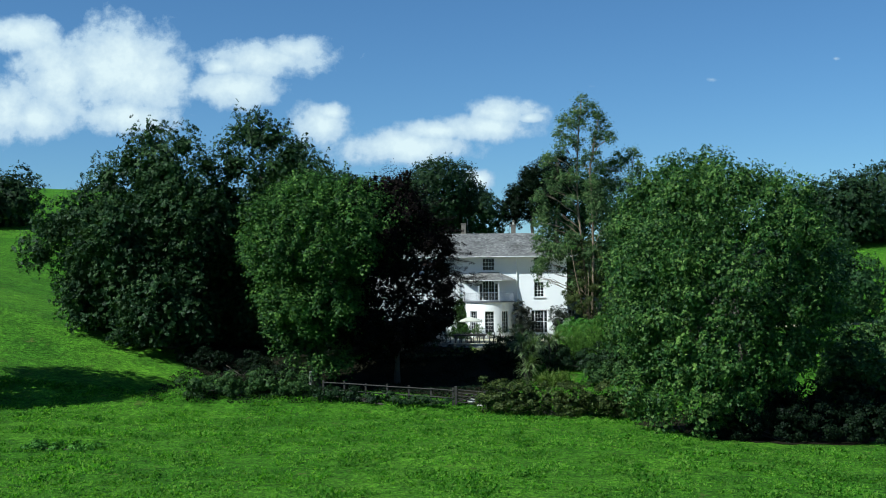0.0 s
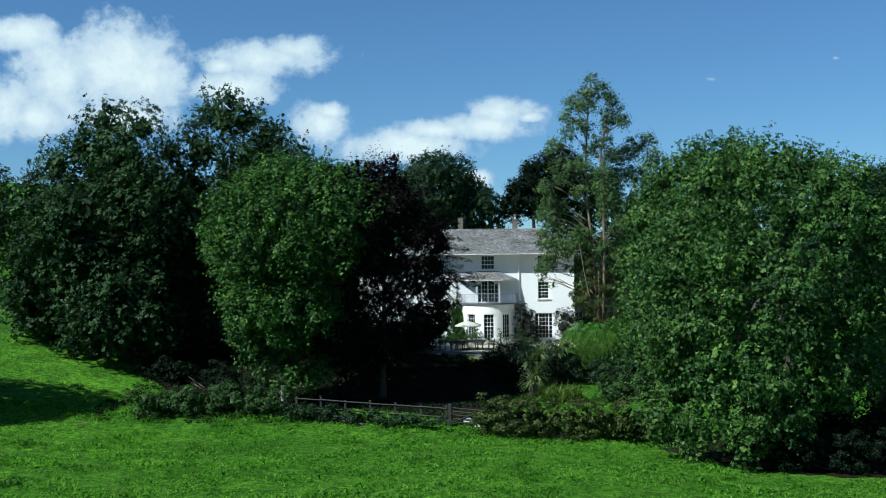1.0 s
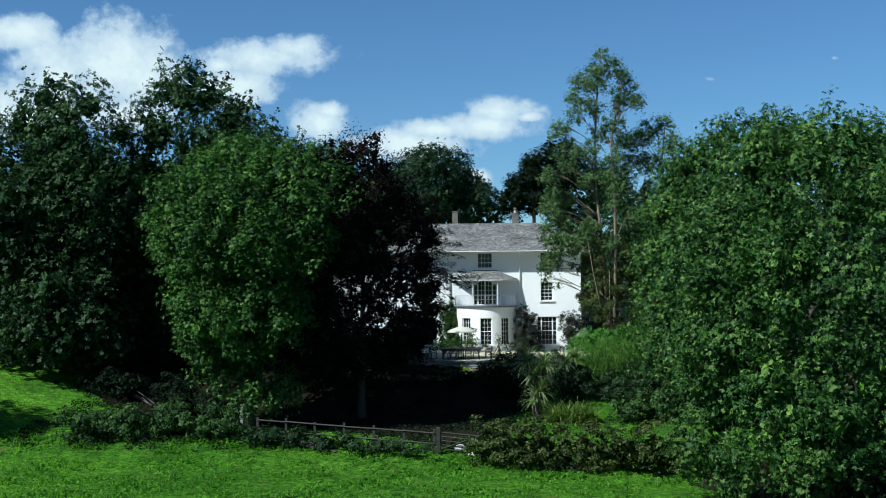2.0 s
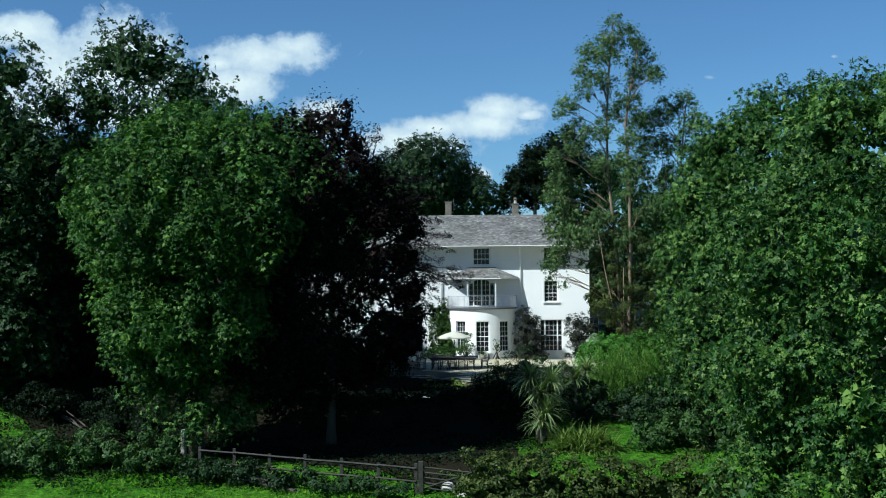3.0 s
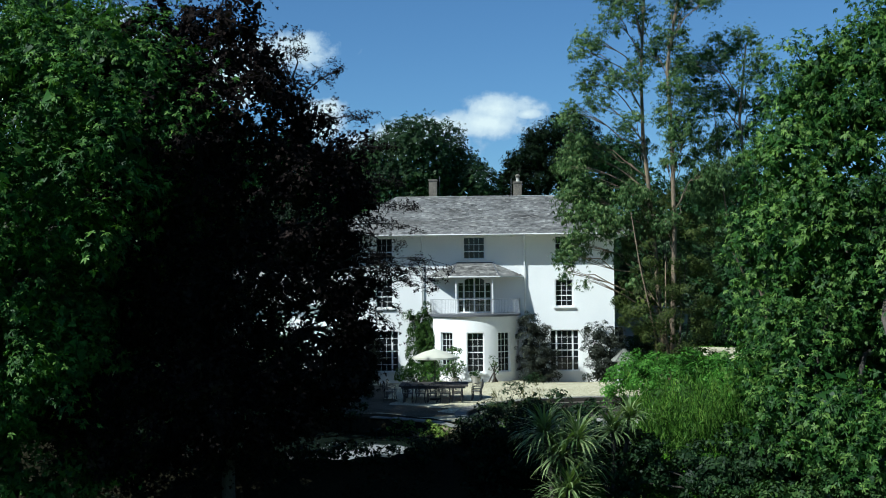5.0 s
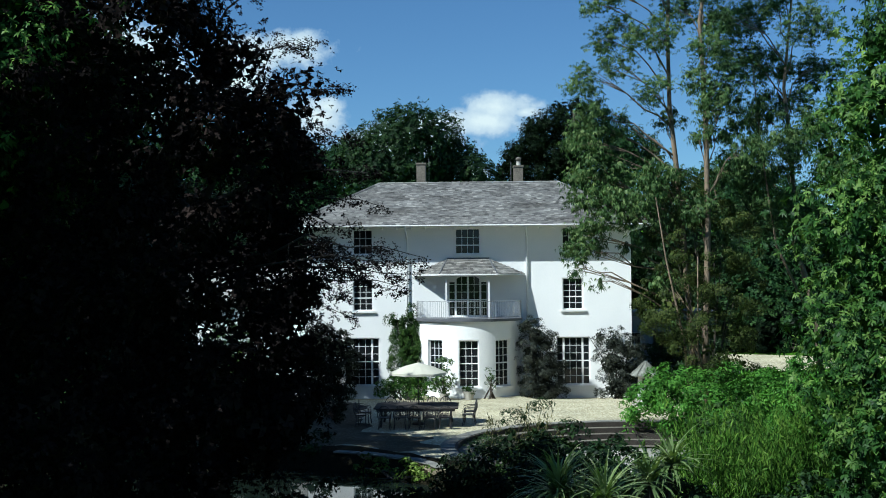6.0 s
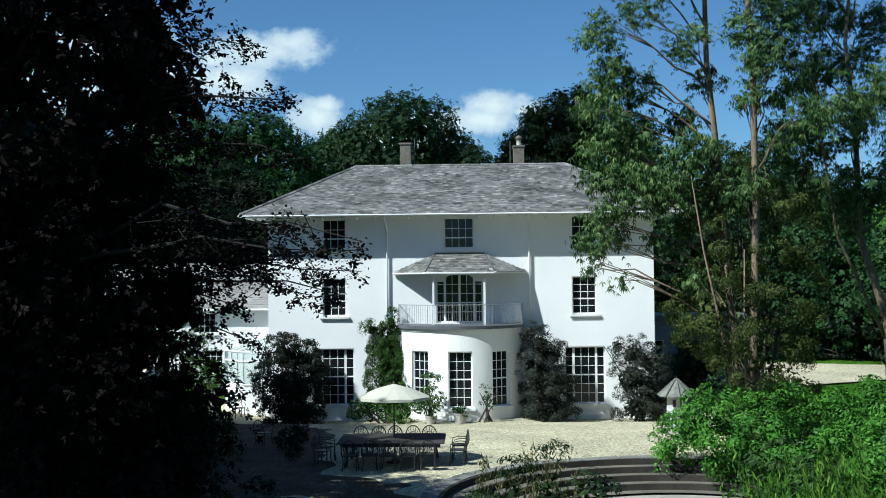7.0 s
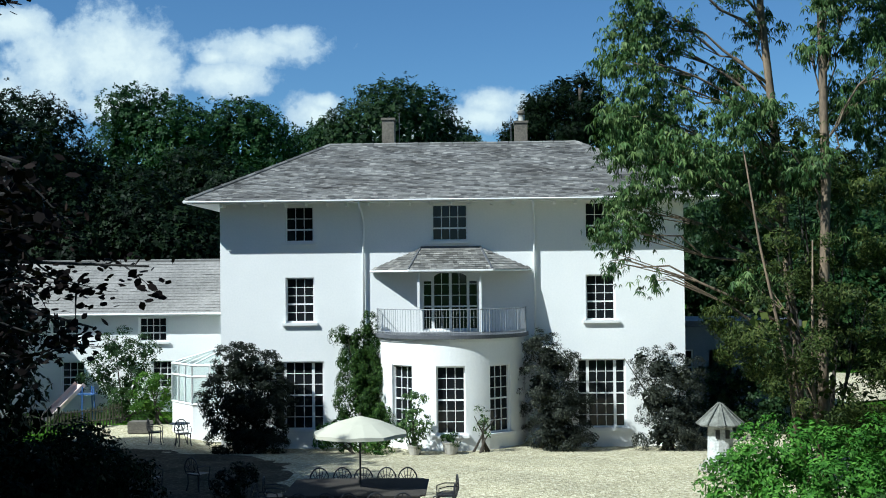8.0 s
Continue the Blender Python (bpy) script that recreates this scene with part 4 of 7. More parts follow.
mesh_ob("roof", verts, [(0, 1, 5, 4), (1, 2, 5), (2, 3, 4, 5), (3, 0, 4), (3, 2, 1, 0)], M["slate"], block)

# glazed garden room in the corner
con = thing("conservatory", "white framed conservatory with glass roof on a low wall", "conservatory")
CP = [(-8.34, 1.3), (-9.65, 1.3), (-10.75, 2.7), (-10.75, 5.2)]
CH, CE, CR = 0.95, 2.42, 3.15
apex = [(-8.36, 3.0, CR), (-8.36, 3.0, CR), (-8.36, 4.0, CR), (-8.36, 5.2, CR)]
m, nt, b = start("clear_glass", 0.03)
b.inputs["Base Color"].default_value = (0.55, 0.66, 0.66, 1)
b.inputs["Transmission Weight"].default_value = 0.92
b.inputs["IOR"].default_value = 1.1
M["clear"] = m
bm = bmesh.new()
bm2 = bmesh.new()
for a, c in zip(CP, CP[1:]):
    n = 3 if math.dist(a, c) > 1.5 else 2
    va = [bm.verts.new((x, y, z)) for x, y, z in ((*a, -0.4), (*c, -0.4), (*c, CH), (*a, CH))]
    bm.faces.new(va[::-1])
    for i in range(n + 1):
        p = Vector((*a, 0)).lerp(Vector((*c, 0)), i / n)
        add_tube(bm2, [(p.x, p.y, CH), (p.x, p.y, CE)], 0.045, 4)
    for z in (CH + 0.03, CH + 1.05, CE):
        add_tube(bm2, [(*a, z), (*c, z)], 0.05, 4)
part("base_wall", bm, M["render"], con)
part("frame", bm2, M["paint"], con)
for (a, c), (p, q) in zip(zip(CP, CP[1:]), zip(apex, apex[1:])):
    g = mesh_ob("pane", [(*a, CH), (*c, CH), (*c, CE), (*a, CE)], [(3, 2, 1, 0)], M["clear"], con)
    r = mesh_ob("roof_pane", [(*a, CE + 0.02), (*c, CE + 0.02), q, p], [(3, 2, 1, 0)], M["clear"], con)
bm = bmesh.new()
for a, p in zip(CP, apex):
    add_tube(bm, [(*a, CE), p], 0.04, 4)
for (a, c), (p, q) in zip(zip(CP, CP[1:]), zip(apex, apex[1:])):
    for k in (0.33, 0.67):
        add_tube(bm, [Vector((*a, CE + 0.03)).lerp(Vector((*c, CE + 0.03)), k), Vector(p).lerp(Vector(q), k) + Vector((0, 0, 0.02))], 0.025, 4)
part("roof_bars", bm, M["paint"], con)

# shaded flat-roofed loggia on the other side
log = thing("loggia", "low flat-roofed side building in deep shade", "outbuilding")
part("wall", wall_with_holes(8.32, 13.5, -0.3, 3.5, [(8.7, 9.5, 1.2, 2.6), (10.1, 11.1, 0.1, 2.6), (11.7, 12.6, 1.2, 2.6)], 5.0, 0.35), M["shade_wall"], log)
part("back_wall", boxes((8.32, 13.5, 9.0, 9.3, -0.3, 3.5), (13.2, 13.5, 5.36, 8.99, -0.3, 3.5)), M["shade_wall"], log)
part("flat_roof", boxes((8.32, 13.7, 4.7, 9.5, 3.503, 3.75)), M["lead"], log)
window(log, 8.7, 9.5, 1.2, 2.6, 2, 2, y=5.0)
window(log, 11.7, 12.6, 1.2, 2.6, 2, 2, y=5.0)

# ---------------------------------------------------------------- terrace, drive, steps
def sheet(name, label, cat, outline, mat, lift, step=0.8, bumps=0.0):
    """A level or draped sheet with an outline, a little above the ground."""
    bm = bmesh.new()
    vs = [bm.verts.new((x, y, 0)) for x, y in outline]
    bm.faces.new(vs)
    x0, x1 = min(p[0] for p in outline), max(p[0] for p in outline)
    y0, y1 = min(p[1] for p in outline), max(p[1] for p in outline)
    for k in np.arange(x0 + step, x1, step):
        bmesh.ops.bisect_plane(bm, geom=bm.verts[:] + bm.edges[:] + bm.faces[:], plane_co=(k, 0, 0), plane_no=(1, 0, 0))
    for k in np.arange(y0 + step, y1, step):
        bmesh.ops.bisect_plane(bm, geom=bm.verts[:] + bm.edges[:] + bm.faces[:], plane_co=(0, k, 0), plane_no=(0, 1, 0))
    for v in bm.verts:
        v.co.z = float(ground_z(v.co.x, v.co.y, False)) + lift + 0.015 * noise.noise(Vector((v.co.x * 0.7, v.co.y * 0.7, 1.0)))
        v.co.z += bumps * (noise.noise(Vector((v.co.x * 0.22, v.co.y * 0.22, 0.0))) * 0.10 + noise.noise(Vector((v.co.x * 0.9, v.co.y * 0.9, 3.0))) * 0.03)
    bm.normal_update()
    if sum(f.normal.z for f in bm.faces) < 0:
        bmesh.ops.reverse_faces(bm, faces=bm.faces)
    return tagged(part(name, bm, mat, smooth=True), label, cat, kind="structure")


SC, SR = (6.1, -20.6), 6.4
arc = [(SC[0] + SR * math.cos(a), SC[1] + SR * math.sin(a)) for a in np.linspace(radians(60), radians(178), 24)]
sheet("terrace", "pale buff gravel terrace in front of the house", "terrace",
      [(-14.5, 4.0), (-15, -19), (-12.6, -20.6), (-10.2, -21.6), (-8.4, -20.8), (-6.5, -20.9), (-4.6, -20.7), (-3.0, -21.6), (-1.9, -22.4), (-0.9, -23.4)] + arc[::-1] + [(13, -9), (13, 5.0)], M["gravel"], 0.0)
sheet("driveway", "pale gravel drive curving past the trees", "driveway",
      [(13.4, 6), (17, 9), (24, 13), (36, 12), (60, 6), (60, 12), (38, 18), (24, 21), (14, 24), (9, 26), (9, 22), (13.4, 16)], M["gravel"], 0.03, 2.0)

steps = thing("sunken_steps", "curved timber-edged gravel steps round a sunken circle", "steps")
for i in range(4):
    r = SR - 0.02 - i * 0.55
    z = -0.16 * i
    bm = bmesh.new()
    n = 40
    for k in range(n):
        a0, a1 = [radians(40) + radians(160) * q / n for q in (k, k + 1)]
        def pt(a, rr, zz):
            return bm.verts.new((SC[0] + rr * math.cos(a), SC[1] + rr * math.sin(a), zz))
        lo0, lo1, hi0, hi1 = pt(a0, r, z - 0.20), pt(a1, r, z - 0.20), pt(a0, r, z + 0.03), pt(a1, r, z + 0.03)
        ti0, ti1 = pt(a0, r + 0.09, z + 0.03), pt(a1, r + 0.09, z + 0.03)
        bo0, bo1 = pt(a0, r + 0.09, z - 0.20), pt(a1, r + 0.09, z - 0.20)
        bm.faces.new((lo1, lo0, hi0, hi1))
        bm.faces.new((hi1, hi0, ti0, ti1))
        bm.faces.new((ti1, ti0, bo0, bo1))
    bmesh.ops.remove_doubles(bm, verts=bm.verts, dist=0.001)
    part("riser", bm, M["sleeper"], steps, "dark timber step edge")
    bm = bmesh.new()
    for k in range(n):
        a0, a1 = [radians(40) + radians(160) * q / n for q in (k, k + 1)]
        vs = [bm.verts.new((SC[0] + rr * math.cos(a), SC[1] + rr * math.sin(a), z - 0.15)) for a, rr in ((a0, r), (a0, r - 0.46), (a1, r - 0.46), (a1, r))]
        bm.faces.new(vs[::-1])
    bmesh.ops.remove_doubles(bm, verts=bm.verts, dist=0.001)
    part("tread", bm, M["tread"], steps)
for k in range(30):
    q = [radians(40) + radians(160) * j / 30 + g for j, g in ((k, 0.003), (k + 1, -0.003))]
    ring = [(SC[0] + rr * math.cos(a), SC[1] + rr * math.sin(a)) for a, rr in ((q[0], SR + 0.08), (q[1], SR + 0.08), (q[1], SR + 0.56), (q[0], SR + 0.56))]
    top = 0.045 + 0.010 * math.sin(k * 5.1)
    mesh_ob("kerb_stone", [(x, y, -0.1) for x, y in ring] + [(x, y, top) for x, y in ring], [(4, 5, 6, 7), (0, 1, 5, 4), (1, 2, 6, 5), (2, 3, 7, 6), (3, 0, 4, 7)], M["kerb"], steps)
bm = bmesh.new()
bm.faces.new([bm.verts.new((SC[0] + 4.4 * math.cos(a), SC[1] + 4.4 * math.sin(a), -0.70)) for a in np.linspace(0, 2 * math.pi, 40, endpoint=False)])
part("floor", bm, M["paving"], steps, "pale paved floor of the sunken circle")

# a still pond under the trees, with a low rubble wall on the terrace side
ring = []
for a in np.linspace(0, 2 * math.pi, 72, endpoint=False):
    e = 1.0 + 0.03 * math.sin(3 * a + 1.0) + 0.02 * math.sin(7 * a)
    ring.append((-6.5 + 5.6 * e * math.cos(a), -26.3 + 4.6 * e * math.sin(a)))
bm = bmesh.new()
bm.faces.new([bm.verts.new((x, y, -0.5)) for x, y in ring])
tagged(part("pond_water", bm, M["water"]), "still dark pond mirroring the white house", "pond", kind="structure")
wall = thing("pond_wall", "low rubble stone wall with pale coping beside the pond", "garden wall", (0, 0, 0))
srng = random.Random(61)
for course in range(4):
    a = radians(14) + srng.uniform(0, 0.04)
    while a < radians(62):
        w = srng.uniform(0.26, 0.5) if course < 3 else srng.uniform(0.6, 0.85)
        da = w / 5.2
        e = 1.075 + srng.uniform(-0.006, 0.006)
        am = a + da / 2
        cx, cy = -6.5 + 5.6 * e * math.cos(am), -26.3 + 4.6 * e * math.sin(am)
        tx, ty = -5.6 * math.sin(am), 4.6 * math.cos(am)
        h = 0.17 if course < 3 else 0.08
        bm = boxes((-w / 2 + 0.012, w / 2 - 0.012, -0.17, 0.17 if course < 3 else 0.24, 0, h - 0.012))
        for v in bm.verts:
            v.co += Vector([srng.uniform(-0.018, 0.018) for _ in range(3)])
        bmesh.ops.bevel(bm, geom=bm.edges[:], offset=0.02, segments=1, affect="EDGES")
        bmesh.ops.transform(bm, matrix=pose(cx, cy, -0.52 + 0.17 * course, 0, 0, math.degrees(math.atan2(ty, tx))), verts=bm.verts)
        part("stone" if course < 3 else "coping", bm, M["mossy_stone"] if course < 3 else M["kerb"], wall)
        a += da



# ---------------------------------------------------------------- garden furniture
def garden_chair():
    c = thing("garden_chair", "black cast metal garden chair with pierced fan back", "chair", group="chairs round the table")
    part("seat", boxes((-0.22, 0.22, -0.22, 0.2, 0.42, 0.45)), M["iron"], c)
    for x, y in ((-0.2, -0.2), (0.2, -0.2), (-0.2, 0.19), (0.2, 0.19)):
        part("leg", tube([(x, y, 0.43), (x * 0.95, y * 0.95, 0.2), (x * 1.12, y * 1.15, 0.0)], [0.02, 0.016, 0.022], 6), M["iron"], c)
    bm = bmesh.new()
    rim = [(0.235 * math.cos(a), 0.21 + 0.06, 0.60 + 0.30 * math.sin(a)) for a in np.linspace(0, math.pi, 13)]
    add_tube(bm, [(0.235, 0.2, 0.44)] + rim + [(-0.235, 0.2, 0.44)], 0.018, 6)
    back = part("backrest", bm, M["iron"], c)
    for a in np.linspace(0.25, math.pi - 0.25, 7):
        part("spoke", tube([(0.05 * math.cos(a), 0.23, 0.5), (0.225 * math.cos(a), 0.265, 0.60 + 0.28 * math.sin(a))], 0.010, 5), M["iron"], back)
    bm = bmesh.new()
    add_tube(bm, [(0.12 * math.cos(a), 0.255, 0.58 + 0.14 * math.sin(a)) for a in np.linspace(0, math.pi, 9)], 0.010, 5)
    add_tube(bm, [(-0.235, 0.22, 0.52), (0.235, 0.22, 0.52)], 0.012, 5)
    part("crossbar", bm, M["iron"], back)
    for s in (-1, 1):
        part("armrest", tube([(0.235 * s, 0.25, 0.66), (0.25 * s, 0.0, 0.67), (0.235 * s, -0.2, 0.62), (0.21 * s, -0.2, 0.44)], 0.014, 6), M["iron"], c)
    return c


TX, TY = -1.95, -14.5
first = garden_chair()
first.matrix_world = pose(TX - 1.12, TY + 1.42, 0.02, 0, 0, 4)
places = [(-0.58, 1.45, -3), (-0.03, 1.42, 2), (0.52, 1.44, -5), (1.08, 1.40, 3)]
places += [(-1.15, -1.48, 178), (-0.58, -1.44, 184), (-0.02, -1.5, 176), (0.55, -1.46, 181), (1.12, -1.45, 186)]
places += [(2.05, 0.55, -82), (2.02, -0.5, -98), (-2.05, 0.5, 95), (-2.1, -0.5, 80)]
for dx, dy, turn in places:
    copy_thing(first, pose(TX + dx, TY + dy, 0.02, 0, 0, turn))
for x, y, turn in ((-6.6, -10.8, 150), (-7.7, -11.4, 70)):
    copy_thing(first, pose(x, y, 0.02, 0, 0, turn))

table = thing("dining_table", "long dark outdoor dining table", "table", (TX, TY, 0.0))
bm = boxes((-1.62, 1.62, -1.15, 1.15, 0.71, 0.75))
bmesh.ops.bevel(bm, geom=[e for e in bm.edges if abs(e.verts[0].co.z - e.verts[1].co.z) > 0.02], offset=0.12, segments=3, affect="EDGES")
part("tabletop", bm, M["sleeper"], table)
for y in (-1.03, 1.0):
    part("apron", boxes((-1.5, 1.5, y, y + 0.03, 0.62, 0.708)), M["iron"], table)
for x in (-1.35, 1.35):
    for y in (-0.85, 0.85):
        part("leg", tube([(x, y, 0.71), (x * 0.97, y * 0.97, 0.35), (x, y, 0.0)], [0.05, 0.035, 0.05], 8), M["iron"], table)

par = thing("parasol", "open cream fabric parasol over the table", "parasol", (TX + 0.05, TY, 0.0))
part("base", tube([(0, 0, 0.0), (0, 0, 0.08), (0, 0, 0.12)], [0.25, 0.25, 0.05], 16), M["iron"], par)
part("pole", tube([(0, 0, 0.1), (0, 0, 2.42)], 0.024, 8), M["iron"], par)
bm = bmesh.new()
n = 8
topv = bm.verts.new((0, 0, 2.42))
mid = [bm.verts.new((0.55 * math.cos(a), 0.55 * math.sin(a), 2.27)) for a in [2 * math.pi * (k + 0.5) / (2 * n) * 1.0 for k in range(2 * n)]]
rim = []
val = []
for k in range(2 * n):
    a = 2 * math.pi * (k + 0.5) / (2 * n)
    r = 1.13 if k % 2 else 1.08
    rim.append(bm.verts.new((r * math.cos(a), r * math.sin(a), 2.02 - (0 if k % 2 else -0.02))))
    val.append(bm.verts.new((r * 1.005 * math.cos(a), r * 1.005 * math.sin(a), 1.95)))
for k in range(2 * n):
    j = (k + 1) % (2 * n)
    bm.faces.new((topv, mid[k], mid[j]))
    bm.faces.new((mid[k], rim[k], rim[j], mid[j]))
    bm.faces.new((rim[k], val[k], val[j], rim[j]))
canopy_ob = part("canopy", bm, M["cloth"], par)
sol = canopy_ob.modifiers.new("thickness", "SOLIDIFY")
sol.thickness = 0.006
for k in range(8):
    a = 2 * math.pi * (2 * k + 1.5) / 16
    part("rib", tube([(0.02, 0, 2.36), (1.07 * math.cos(a), 1.07 * math.sin(a), 1.99)], 0.008, 5), M["wood"], par)
part("finial", tube([(0, 0, 2.42), (0, 0, 2.46), (0, 0, 2.5)], [0.03, 0.035, 0.005], 8), M["wood"], par)

# bistro set and tub by the garden room
bist = thing("bistro_table", "small round metal table by the garden room", "table", (-9.7, -0.4, -0.22))
part("tabletop", tube([(0, 0, 0.70), (0, 0, 0.73)], 0.36, 20), M["shade_wall"], bist)
for k in range(3):
    a = 2.1 * k
    part("leg", tube([(0.05 * math.cos(a), 0.05 * math.sin(a), 0.7), (0.26 * math.cos(a), 0.26 * math.sin(a), 0.0)], 0.014, 6), M["iron"], bist)
copy_thing(first, pose(-9.4, -1.1, -0.20, 0, 0, 30))
copy_thing(first, pose(-10.5, -0.6, -0.20, 0, 0, 95))
tub = thing("planter", "square weathered timber planter", "planter", (-11.9, 2.4, -0.2))
bm = boxes((-0.42, 0.42, -0.3, 0.3, 0, 0.45))
bmesh.ops.bevel(bm, geom=bm.edges[:], offset=0.03, segments=2, affect="EDGES")
part("box", bm, M["wood"], tub)

# the small octagonal dovecote on its plinth
dove = thing("dovecote", "small dovecote with flaking white paint and lichened roof", "dovecote", (7.85, -8.0, 0.0))
part("plinth", tube([(0, 0, 0), (0, 0, 0.14), (0, 0, 0.141), (0, 0, 0.26)], [0.62, 0.62, 0.5, 0.5], 8), M["stone"], dove)
part("body", tube([(0, 0, 0.26), (0, 0, 1.40)], [0.38, 0.34], 8), M["flaked_paint"], dove)
part("roof", tube([(0, 0, 1.30), (0, 0, 1.34), (0, 0, 1.90), (0, 0, 1.95)], [0.66, 0.67, 0.05, 0.03], 8), M["lichen_roof"], dove)
for k in range(8):
    a = 2 * math.pi * k / 8
    part("hip_batten", tube([(0.69 * math.cos(a), 0.69 * math.sin(a), 1.35), (0.05 * math.cos(a), 0.05 * math.sin(a), 1.93)], 0.02, 5), M["lichen_roof"], dove)
for dx in (-0.14, 0.14):
    part("opening", boxes((dx - 0.06, dx + 0.06, -0.365, -0.33, 0.95, 1.2)), M["iron"], dove)

# child's slide on the side lawn, behind a picket fence
slide = thing("slide", "child's red slide with a blue frame", "slide", (-15.4, 5.0, float(ground_z(-15.4, 5.0))))
part("chute", boxes((-0.40, 0.40, -1.0, 1.0, -0.02, 0.02), (-0.47, -0.40, -1.0, 1.0, 0.0, 0.15), (0.40, 0.47, -1.0, 1.0, 0.0, 0.15)), M["red_plastic"], slide).matrix_local = pose(-0.35, 0.0, 0.70, 42, 0, -50)
for x, y in ((0.35, 0.05), (0.75, 0.25), (0.5, -0.3), (0.95, -0.1)):
    part("frame_leg", tube([(x, y, 0.0), (x * 0.9 + 0.05, y * 0.8, 1.35)], 0.03, 8), M["blue_plastic"], slide)
part("platform", boxes((0.3, 0.95, -0.25, 0.25, 1.02, 1.08)), M["blue_plastic"], slide)

pick = thing("picket_fence", "low weathered picket fence round the side lawn", "fence")
rng = np.random.default_rng(8)
a, c = Vector((-18.6, -2.6, 0)), Vector((-13.2, 4.4, 0))
n = 62
pm = None
for i in range(n):
    p = a.lerp(c, i / (n - 1))
    g = float(ground_z(p.x, p.y))
    if pm is None:
        bm = bmesh.new()
        prof = [(-0.035, 0), (0.035, 0), (0.035, 0.76), (0, 0.84), (-0.035, 0.76)]
        lo = [bm.verts.new((x, -0.01, z)) for x, z in prof]
        hi = [bm.verts.new((x, 0.01, z)) for x, z in prof]
        bm.faces.new(lo)
        bm.faces.new(hi[::-1])
        for k in range(5):
            bm.faces.new((lo[k], hi[k], hi[(k + 1) % 5], lo[(k + 1) % 5]))
        o = part("picket", bm, M["picket_wood"], pick)
        pm = o.data
    else:
        o = new("picket", pm)
        o.parent = pick
    o.matrix_local = pose(p.x, p.y, g + 0.02, 0, rng.uniform(-2, 2), 52)
for z in (0.22, 0.62):
    part("rail", tube([(a.x, a.y + 0.03, float(ground_z(a.x, a.y)) + z), (c.x, c.y + 0.03, float(ground_z(c.x, c.y)) + z)], 0.03, 4), M["wood"], pick)

# field fence and gate under the trees
fence = thing("field_fence", "weathered post and rail fence in shade", "fence")
fa, fc = Vector((-12.3, -41.2, 0)), Vector((-2.9, -43.5, 0))
posts = []
for i in range(7):
    p = fa.lerp(fc, i / 6)
    g = float(ground_z(p.x, p.y))
    posts.append(Vector((p.x, p.y, g)))
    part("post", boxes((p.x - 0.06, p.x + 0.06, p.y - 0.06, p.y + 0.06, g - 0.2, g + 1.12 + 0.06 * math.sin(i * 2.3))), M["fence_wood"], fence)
for p, q in zip(posts, posts[1:]):
    for z in (0.45, 0.98):
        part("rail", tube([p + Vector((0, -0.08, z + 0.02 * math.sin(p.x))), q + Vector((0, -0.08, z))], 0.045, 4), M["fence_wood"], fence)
gate = thing("field_gate", "weathered five-bar field gate", "gate")
ga, gc = Vector((-2.7, -43.6, float(ground_z(-2.7, -43.6)))), Vector((-0.5, -44.1, float(ground_z(-0.5, -44.1))))
for p in (ga, gc):
    part("gate_post", boxes((p.x - 0.09, p.x + 0.09, p.y - 0.09, p.y + 0.09, p.z - 0.2, p.z + 1.3)), M["fence_wood"], gate)
for k in range(5):
    part("bar", tube([ga + Vector((0.1, 0, 0.22 + 0.21 * k)), gc + Vector((-0.1, 0, 0.22 + 0.21 * k))], 0.035, 4), M["fence_wood"], gate)
part("brace", tube([ga + Vector((0.1, -0.04, 0.2)), gc + Vector((-0.1, -0.04, 1.08))], 0.03, 4), M["fence_wood"], gate)
gp = thing("gate_post", "bleached grey wooden gate post beside the ash", "post", (-13.5, -39.3, float(ground_z(-13.5, -39.3))))
part("post", tube([(0, 0, -0.2), (0.02, 0, 0.7), (0.0, 0, 1.42)], [0.14, 0.13, 0.11], 8), M["paving"], gp)
part("stub_rail", tube([(0.0, 0, 1.15), (-0.7, 0.1, 1.28)], 0.05, 6), M["fence_wood"], gp)
for sx, sy, r in ((-1.6, -43.2, 0.32), (-1.0, -44.0, 0.22)):
    bm = bmesh.new()
    bmesh.ops.create_icosphere(bm, subdivisions=2, radius=r)
    for vv in bm.verts:
        vv.co *= 1 + 0.18 * noise.noise(vv.co * 4)
        vv.co.z *= 0.7
    st = part("boulder", bm, M["stone"])
    st.matrix_world = pose(sx, sy, float(ground_z(sx, sy)) + r * 0.35)
    tagged(st, "pale rough stone beside the gate", "stone")

def wavy(corner, amp=0.55):
    """An outline with a ragged, natural edge."""
    out = []
    for p, q in zip(corner, corner[1:] + corner[:1]):
        k = max(2, int(math.dist(p, q) / 0.5))
        for i in range(k):
            x, y = p[0] + (q[0] - p[0]) * i / k, p[1] + (q[1] - p[1]) * i / k
            out.append((x + amp * noise.noise(Vector((x * 0.9, y * 0.9, 5.0))), y + amp * noise.noise(Vector((x * 0.9, y * 0.9, 9.0)))))
    return out


# floor sheet whose near-black colour stands for the shade of the trees
sheet("woodland_floor", "leaf litter coloured near black for the shade under the trees", "ground",
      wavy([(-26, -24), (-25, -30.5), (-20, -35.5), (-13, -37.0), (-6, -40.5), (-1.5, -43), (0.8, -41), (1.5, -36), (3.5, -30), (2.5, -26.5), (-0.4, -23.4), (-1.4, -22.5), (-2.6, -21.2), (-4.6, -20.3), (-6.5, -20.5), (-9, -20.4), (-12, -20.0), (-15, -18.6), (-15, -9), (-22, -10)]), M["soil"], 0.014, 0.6)
